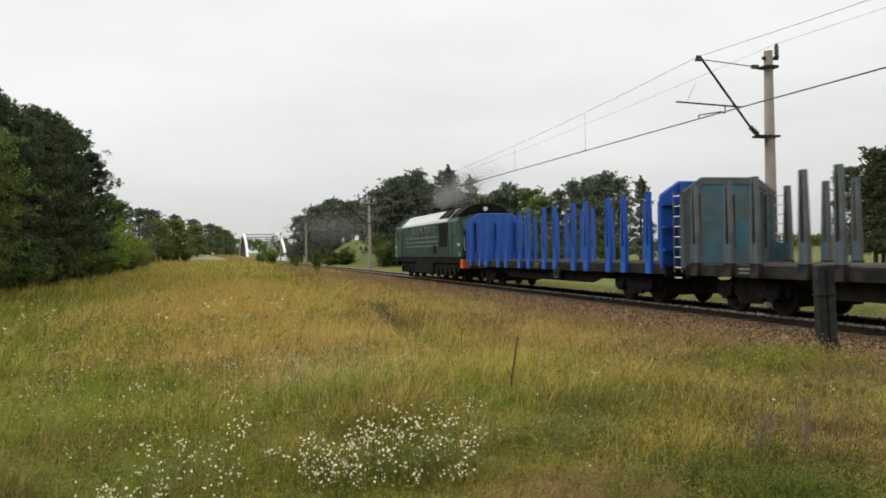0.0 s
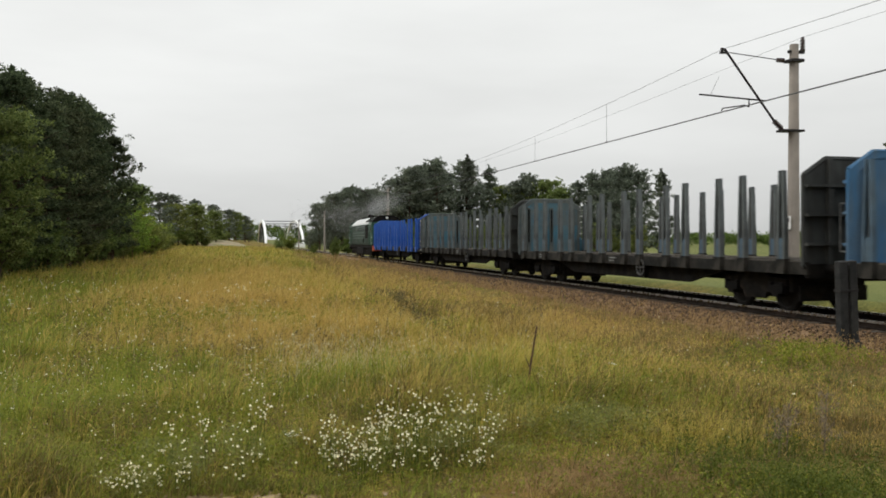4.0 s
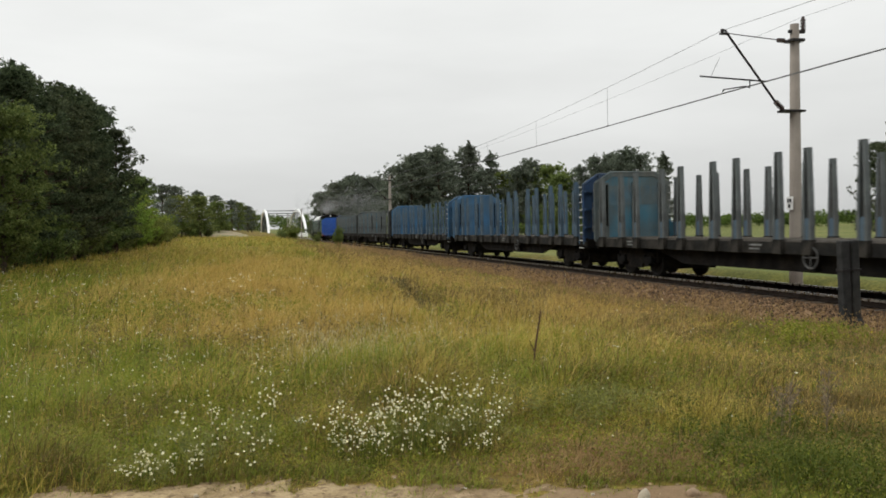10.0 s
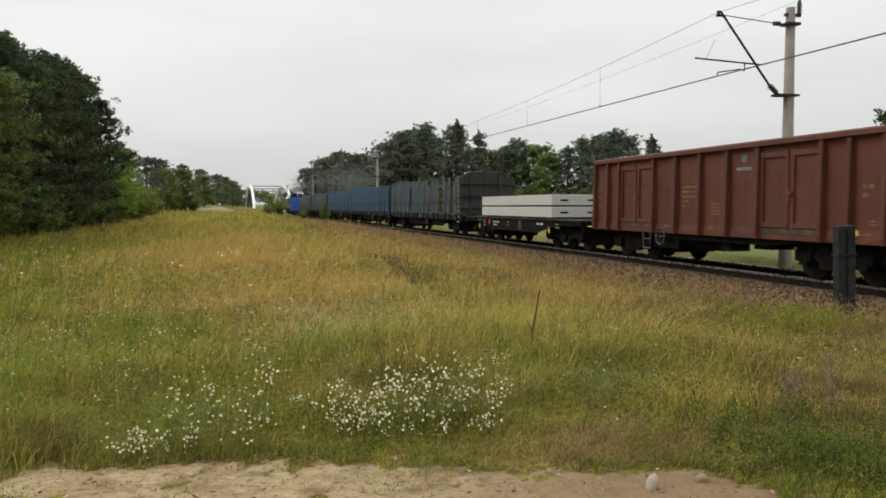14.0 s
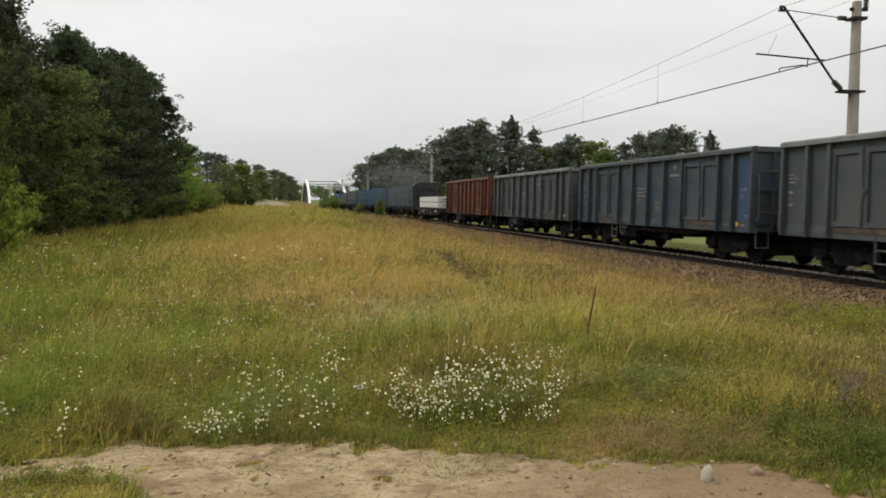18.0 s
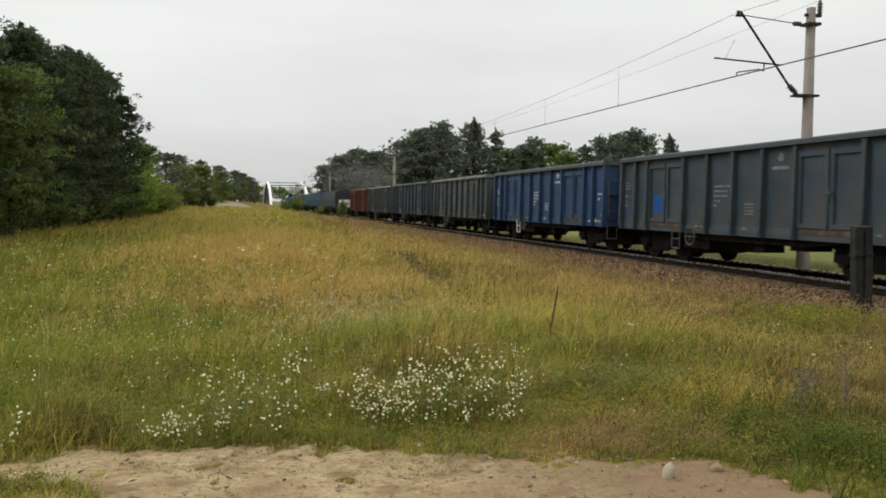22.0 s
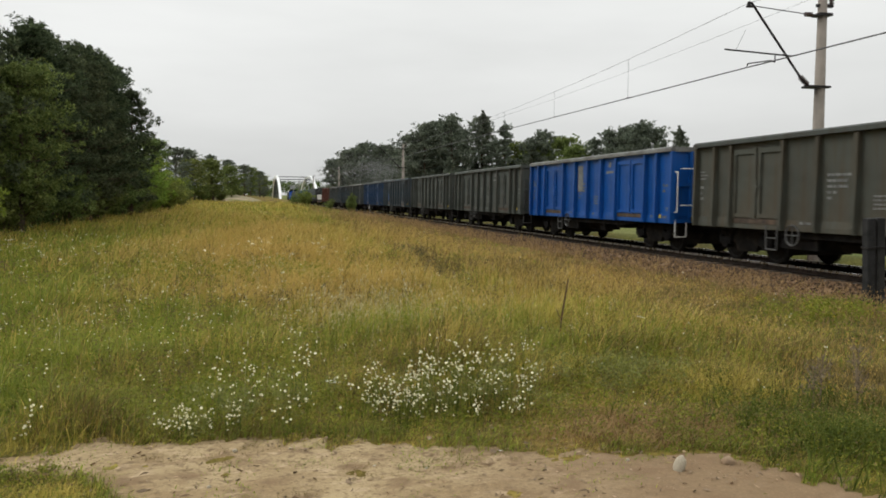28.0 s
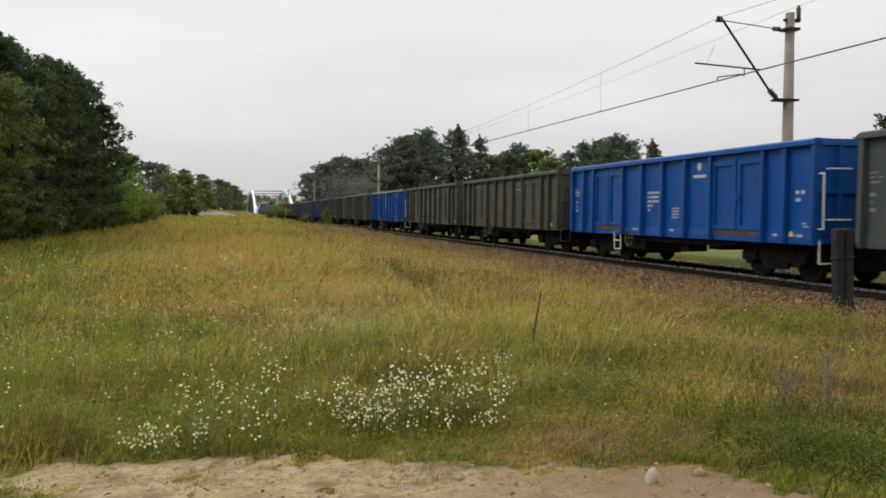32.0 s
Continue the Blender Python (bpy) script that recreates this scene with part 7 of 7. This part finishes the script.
# broad-leaved weeds crowd the path's grassy end
r = np.random.default_rng(404)
n = 130
x, y = r.normal(3.7, .4, n), r.normal(4.5, .5, n)
x, y = keep((bare(x, y) < .2) & (x > 3.2), x, y)
c = np.stack([x, y, stand(x, y) + r.uniform(.03, .24, len(x))], 1)
quad = leaf_cloud(c, r.uniform(.05, .12, len(x)), len(x) * 60, .011, r, .9)
tagged(part("broad_weeds", fast_quads("broad_weeds", quad), M["weed_green"]), "lush broad-leaved weeds beside the path", "weeds", kind="stuff")
# plants along the rut, their dark colour standing in for its shade
herbs("dark_herbs", 130, 403, M["herb_rut_shade"], "withered plants darkened to give the shaded line of a worn rut", rut=True, big=1.1)

# grey-green foliage below the white flowers
r = np.random.default_rng(405)
n = 170
pick = r.integers(0, 6, n)
fx, fy = np.array([1.25, 1.62, 2.05, -.35, .0, .2])[pick], np.array([5.78, 5.88, 5.88, 5.62, 5.68, 5.95])[pick]
x, y = fx + r.normal(0, .20, n), fy + r.normal(0, .13, n)
x, y = keep(bare(x, y) < .4, x, y)
c = np.stack([x, y, stand(x, y) + r.uniform(.03, .32, len(x))], 1)
quad = leaf_cloud(c, r.uniform(.04, .09, len(x)), len(x) * 45, .010, r, .9)
tagged(part("flower_foliage", fast_quads("flower_foliage", quad), M["flower_green"]), "grey-green leaves and twigs below the white flowers", "wild flowers", kind="stuff")

# lush weeds on the path's right-hand end, dock stalks with brown heads
r = np.random.default_rng(55)
n = 26000
cx, cy = r.uniform(2.6, 8.5, n // 18), r.uniform(3.4, 9.5, n // 18)
pick = r.integers(0, n // 18, n)
x, y = cx[pick] + r.normal(0, .07, n), cy[pick] + r.normal(0, .07, n)
ok = (r.uniform(0, 1, n) < np.clip(1.5 - np.hypot((x - 3.75) / 1.0, (y - 4.6) / 1.1), .04, 1)) & (r.uniform(0, 1, n) > bare(x, y))
x, y = keep(ok, x, y)
h = r.uniform(.05, .26, len(x)) * (.5 + .9 * patches(x, y, 2.4, 91))
tagged(part("green_weeds", blade_mesh("green_weeds", blades(x, y, stand(x, y), h, r.uniform(.003, .011, len(x)), r.uniform(.4, 1.9, len(x)), r)), M["weed_green"]), "lush green weeds beside the path", "weeds", kind="stuff")
# a mat of short reddish dry grass where the path ends
n = 11000
x, y = r.normal(2.75, .42, n), r.normal(5.12, .24, n)
ok = (r.uniform(0, 1, n) > bare(x, y) * 1.3)
x, y = keep(ok, x, y)
tagged(part("reddish_grass", blade_mesh("reddish_grass", blades(x, y, stand(x, y), r.uniform(.03, .15, len(x)), r.uniform(.002, .006, len(x)), r.uniform(.5, 1.9, len(x)), r)), M["grass_red"]), "short reddish dry grass beside the path", "grass", kind="stuff")
# crumbs of soil and twigs on the path
n = 2200
x, y = r.uniform(-3.5, 3.2, n), r.uniform(3.9, 5.6, n)
c = np.stack([x, y, stand(x, y) + .016], 1)
u = r.normal(size=(n, 3)) * np.array([1, 1, .25])
v = r.normal(size=(n, 3)) * np.array([.6, .6, .35])
s = r.uniform(.004, .014, n)[:, None]
tagged(part("path_crumbs", fast_quads("path_crumbs", np.stack([c - u * s, c - v * s, c + u * s, c + v * s], 1).reshape(-1, 3)), M["crumb"]), "crumbs of soil, twigs and small pebbles on the path", "soil", kind="stuff")
# a fringe of short grass that hangs over the path's edges
n = 150000
x, y = r.uniform(-3.6, 3.4, n), r.uniform(3.9, 6.2, n)
b = bare(x, y)
x, y = keep((b > .005) & (b < .80) & (patches(x, y, 6.0, 45) > r.uniform(.05, .75, n) + .55 * b), x, y)
half = r.uniform(0, 1, len(x)) < .55
v = blades(x, y, stand(x, y), r.uniform(.03, .15, len(x)), r.uniform(.0025, .006, len(x)), r.uniform(.4, 2.0, len(x)), r).reshape(-1, 5, 3)
tagged(part("edge_grass", blade_mesh("edge_grass", v[half].reshape(-1, 3)), M["grass_green"]), "short green grass over the path's edge", "grass", kind="stuff")
tagged(part("edge_grass", blade_mesh("edge_grass", v[~half].reshape(-1, 3)), M["grass_brown"]), "short brown grass over the path's edge", "grass", kind="stuff")
# a low grey-green bushy herb beside the flowers
n = 120
x, y = r.normal(3.0, .42, n), r.normal(6.35, .25, n)
c = np.stack([x, y, stand(x, y) + r.uniform(.03, .26, n)], 1)
tagged(part("bushy_herbs", fast_quads("bushy_herbs", leaf_cloud(c, r.uniform(.05, .11, n), n * 60, .010, r, .9)), M["flower_green"]), "low grey-green bushy herb in the grass", "herbs", kind="stuff")
# pale dry grass arching beside it
n = 1500
x, y = r.normal(3.75, .30, n), r.normal(6.0, .28, n)
tagged(part("arching_grass", blade_mesh("arching_grass", blades(x, y, stand(x, y), r.uniform(.12, .36, n), r.uniform(.0025, .005, n), r.uniform(.4, 1.6, n), r, .6)), M["grass_yellow"]), "pale arching grass tuft by the path's end", "grass", kind="stuff")
# small grass tufts that grow on the sand itself
n = 5200
m = 46
cx, cy, cr = r.uniform(-2.2, 3.0, m), r.uniform(3.95, 5.35, m), r.uniform(.03, .12, m)
pick = r.integers(0, m, n)
x, y = cx[pick] + r.normal(0, 1, n) * cr[pick] * 1.3, cy[pick] + r.normal(0, 1, n) * cr[pick] * .6
v = blades(x, y, stand(x, y), r.uniform(.012, .07, n), r.uniform(.002, .005, n), r.uniform(.5, 2.2, n), r).reshape(-1, 5, 3)
half = pick % 3 > 0
tagged(part("sand_tufts", blade_mesh("sand_tufts", v[half].reshape(-1, 3)), M["grass_brown"]), "withered grass tufts growing on the sand", "grass", kind="stuff")
tagged(part("sand_tufts", blade_mesh("sand_tufts", v[~half].reshape(-1, 3)), M["grass_green"]), "small green grass tufts growing on the sand", "grass", kind="stuff")
# a mat of dead litter where the sand meets the grass
n = 60000
x, y = r.uniform(-3.6, 3.4, n), r.uniform(4.0, 6.2, n)
b = bare(x, y)
x, y = keep((b > .12) & (b < .93) & (patches(x, y, 4.0, 46) > r.uniform(.1, .8, n)), x, y)
tagged(part("dead_litter", blade_mesh("dead_litter", blades(x, y, stand(x, y) + .012, r.uniform(.008, .035, len(x)), r.uniform(.004, .009, len(x)), r.uniform(1.0, 2.6, len(x)), r)), M["grass_brown"]), "dead brown grass litter along the path's edge", "litter", kind="stuff")
# a bright green patch with small yellow flowers by the post
n = 260
x, y = r.normal(8.0, .55, n), r.normal(9.5, .45, n)
c = np.stack([x, y, stand(x, y) + r.uniform(.03, .22, n)], 1)
tagged(part("bright_herbs", fast_quads("bright_herbs", leaf_cloud(c, r.uniform(.06, .13, n), n * 40, .016, r, .9)), M["herb_green"]), "bright green leafy herbs by the ballast", "herbs", kind="stuff")
# leaf litter and sprigs strewn on the sand
n = 5200
x, y = r.uniform(-3.5, 3.2, n), r.uniform(4.0, 5.9, n)
ok = (patches(x, y, 3.2, 44) > .66) | ((bare(x, y) < .9) & (r.uniform(0, 1, n) < .6))
x, y = keep(ok, x, y)
tagged(part("path_sprigs", blade_mesh("path_sprigs", blades(x, y, stand(x, y) + .015, r.uniform(.01, .045, len(x)), r.uniform(.004, .010, len(x)), r.uniform(.6, 2.0, len(x)), r)), M["grass_green"]), "short sprigs of grass and litter on the sandy path", "grass", kind="stuff")


def dock(x, y, h, seed):
    r = np.random.default_rng(seed)
    w = tagged(new("dock_plant"), "tall grey-brown dock stalk gone to seed among the weeds", "weed", "dock stalks beside the path")
    w.matrix_basis = pose(x, y, ground_z(x, y))
    bm = bmesh.new()
    limb(bm, (0, 0, -.05), (.03, .02, h), .008, .004)
    for k in range(7):
        f = .35 + .6 * k / 7
        a = r.uniform(0, 6.28)
        limb(bm, (.03 * f, .02 * f, h * f), (.03 * f + .09 * math.cos(a), .02 * f + .09 * math.sin(a), h * f + .13), .004, .002)
    part("stalk", bm, M["dock"], w)
    c = np.stack([r.normal(.02, .05, 40), r.normal(.02, .05, 40), r.uniform(h * .45, h * 1.02, 40)], 1)
    tagged(part("seed_spray", fast_quads("seed_spray", leaf_cloud(c, np.full(40, .025), 420, .008, r)), M["dock"], w), kind="stuff")
    return w


M["dock"] = shader("dead_dock", (0.20, 0.155, 0.10), .9, vary=.3, scale=30, island=.3)
for k, (x, y, h) in enumerate(((4.2, 5.3, .34), (4.36, 5.42, .40), (4.6, 5.3, .30), (5.1, 5.9, .36))):
    dock(x, y, h, 300 + k)


# ---- stones: two pale cobbles on the path's edge, litter, and the ballast's loose faces ----
def cobble(x, y, s, label, m, squash=(1, .7, .8)):
    bm = bmesh.new()
    bmesh.ops.create_icosphere(bm, subdivisions=3, radius=1.0)
    for v in bm.verts:
        v.co *= 1 + .16 * noise.noise(v.co * 1.3 + Vector((x, y, 0)))
        v.co = Vector((v.co.x * squash[0], v.co.y * squash[1], v.co.z * squash[2])) * s
    ob = tagged(smooth(part("stone", bm, m)), label, "stone")
    ob.matrix_basis = pose(x, y, ground_z(x, y) + s * squash[2] * .45, 8, 14, 40)
    return ob


M["pale_stone"] = shader("pale_stone", (0.40, 0.35, 0.26), .9, vary=.15, scale=20, fine=90, bump=.004, second=(.3, .26, .2), patch=.6, patch_scale=14)
cobble(2.50, 4.28, .046, "pale rounded stone lying at the path's edge", M["pale_stone"], (.62, .8, 1.5))
cobble(2.86, 4.33, .05, "tan half-buried stone at the path's edge", shader("tan_stone", (.27, .19, .12), .9, vary=.2, scale=18, bump=.004), (1, .8, .7))
for k in range(14):
    rr = random.Random(900 + k)
    cobble(rr.uniform(-2.4, 2.6), rr.uniform(4.3, 5.3), rr.uniform(.008, .02), "small pebble on the sandy path", M["pale_stone"])


M["paper"] = shader("white_paper", (0.85, 0.84, 0.80), .7, vary=.06, scale=30)


def scrap(x, y, z, s, label, seed):
    """A crumpled scrap of paper or foil."""
    r = np.random.default_rng(seed)
    bm = bmesh.new()
    g = {}
    for i in range(5):
        for j in range(4):
            g[i, j] = bm.verts.new(((i - 2) * s * .5, (j - 1.5) * s * .4, r.uniform(0, s * .22)))
    for i in range(4):
        for j in range(3):
            bm.faces.new((g[i, j], g[i + 1, j], g[i + 1, j + 1], g[i, j + 1]))
    bmesh.ops.solidify(bm, geom=bm.faces[:], thickness=.003)
    ob = tagged(part("paper_scrap", bm, M["paper"]), label, "litter")
    ob.matrix_basis = pose(x, y, z, 12, 5, seed * 40)


scrap(.63, 6.5, ground_z(.63, 6.5) + .13, .06, "crumpled white paper scrap caught in the grass", 1)
scrap(4.35, 8.45, ground_z(4.35, 8.45) + .23, .06, "white paper scrap lying on the grass", 2)
scrap(1.55, 4.85, ground_z(1.55, 4.85) + .015, .018, "tiny white scrap on the sandy path", 3)

r = np.random.default_rng(66)
n = 42000
v = r.uniform(0, 1, n)
yy = 6 + 74 * v ** 1.5
off = -r.uniform(1.15, 4.25, n)
zz = np.interp(-off, [1.15, 2.0, 3.1, 4.3], [-.20, -.20, -.52, -.74])
size = r.uniform(.016, .042, n) * (1 + yy / 90)
shell = np.array([(1, 0, 0), (-1, 0, 0), (0, 1, 0), (0, -1, 0), (0, 0, 1), (0, 0, -1)], float)
jit = r.uniform(.6, 1.3, (n, 6, 1))
turn = r.normal(size=(n, 3, 3))
q, _ = np.linalg.qr(turn)
pts = np.einsum("kj,nij->nki", shell, q) * jit * size[:, None, None] + np.stack([TRACK + off, yy, zz + .012 + grade(yy)], 1)[:, None, :]
tri = np.array([(0, 2, 4), (2, 1, 4), (1, 3, 4), (3, 0, 4), (2, 0, 5), (1, 2, 5), (3, 1, 5), (0, 3, 5)])
allf = ((np.arange(n) * 6)[:, None, None] + tri[None]).reshape(-1, 3)
me = bpy.data.meshes.new("ballast_stones")
me.vertices.add(n * 6)
me.vertices.foreach_set("co", pts.astype(np.float32).ravel())
me.loops.add(len(allf) * 3)
me.loops.foreach_set("vertex_index", allf.astype(np.int32).ravel())
me.polygons.add(len(allf))
me.polygons.foreach_set("loop_start", np.arange(0, len(allf) * 3, 3, dtype=np.int32))
me.update(calc_edges=True)
tagged(part("ballast_stones", me, M["stone"]), "loose brown crushed stones on the ballast shoulder", "ballast", kind="stuff")


# ---- what moves ----
def motions():
    """The train rolls away at an even pace; its wheels turn with it."""
    for thing, start in riders:
        walk(thing, [(t, pose(TRACK, start + SPEED * t, grade(start + SPEED * t), TILT)) for t in (0.0, 16.0, 32.0)])
    for ob, start, x, y, z in smokes:
        walk(ob, [(t, pose(TRACK + x, start + SPEED * t, z + grade(start + SPEED * t), 0, 0, t * 1.5)) for t in (0.0, 16.0, 32.0)])
    for ob, x, y, z in drifting:
        walk(ob, [(0.0, pose(x, y, z)), (32.0, pose(x + 3.0, y + 6.0, z + .4))])
    turning = [(k / 15.0, k / 15.0 * SPEED) for k in range(481)]
    spins = {}
    for w in wheelsets:
        r = w["radius"]
        if r not in spins:
            spins[r] = [(t, pose(0, 0, 0, -math.degrees(s / r))) for t, s in turning]
        walk(w, spins[r])


motions()
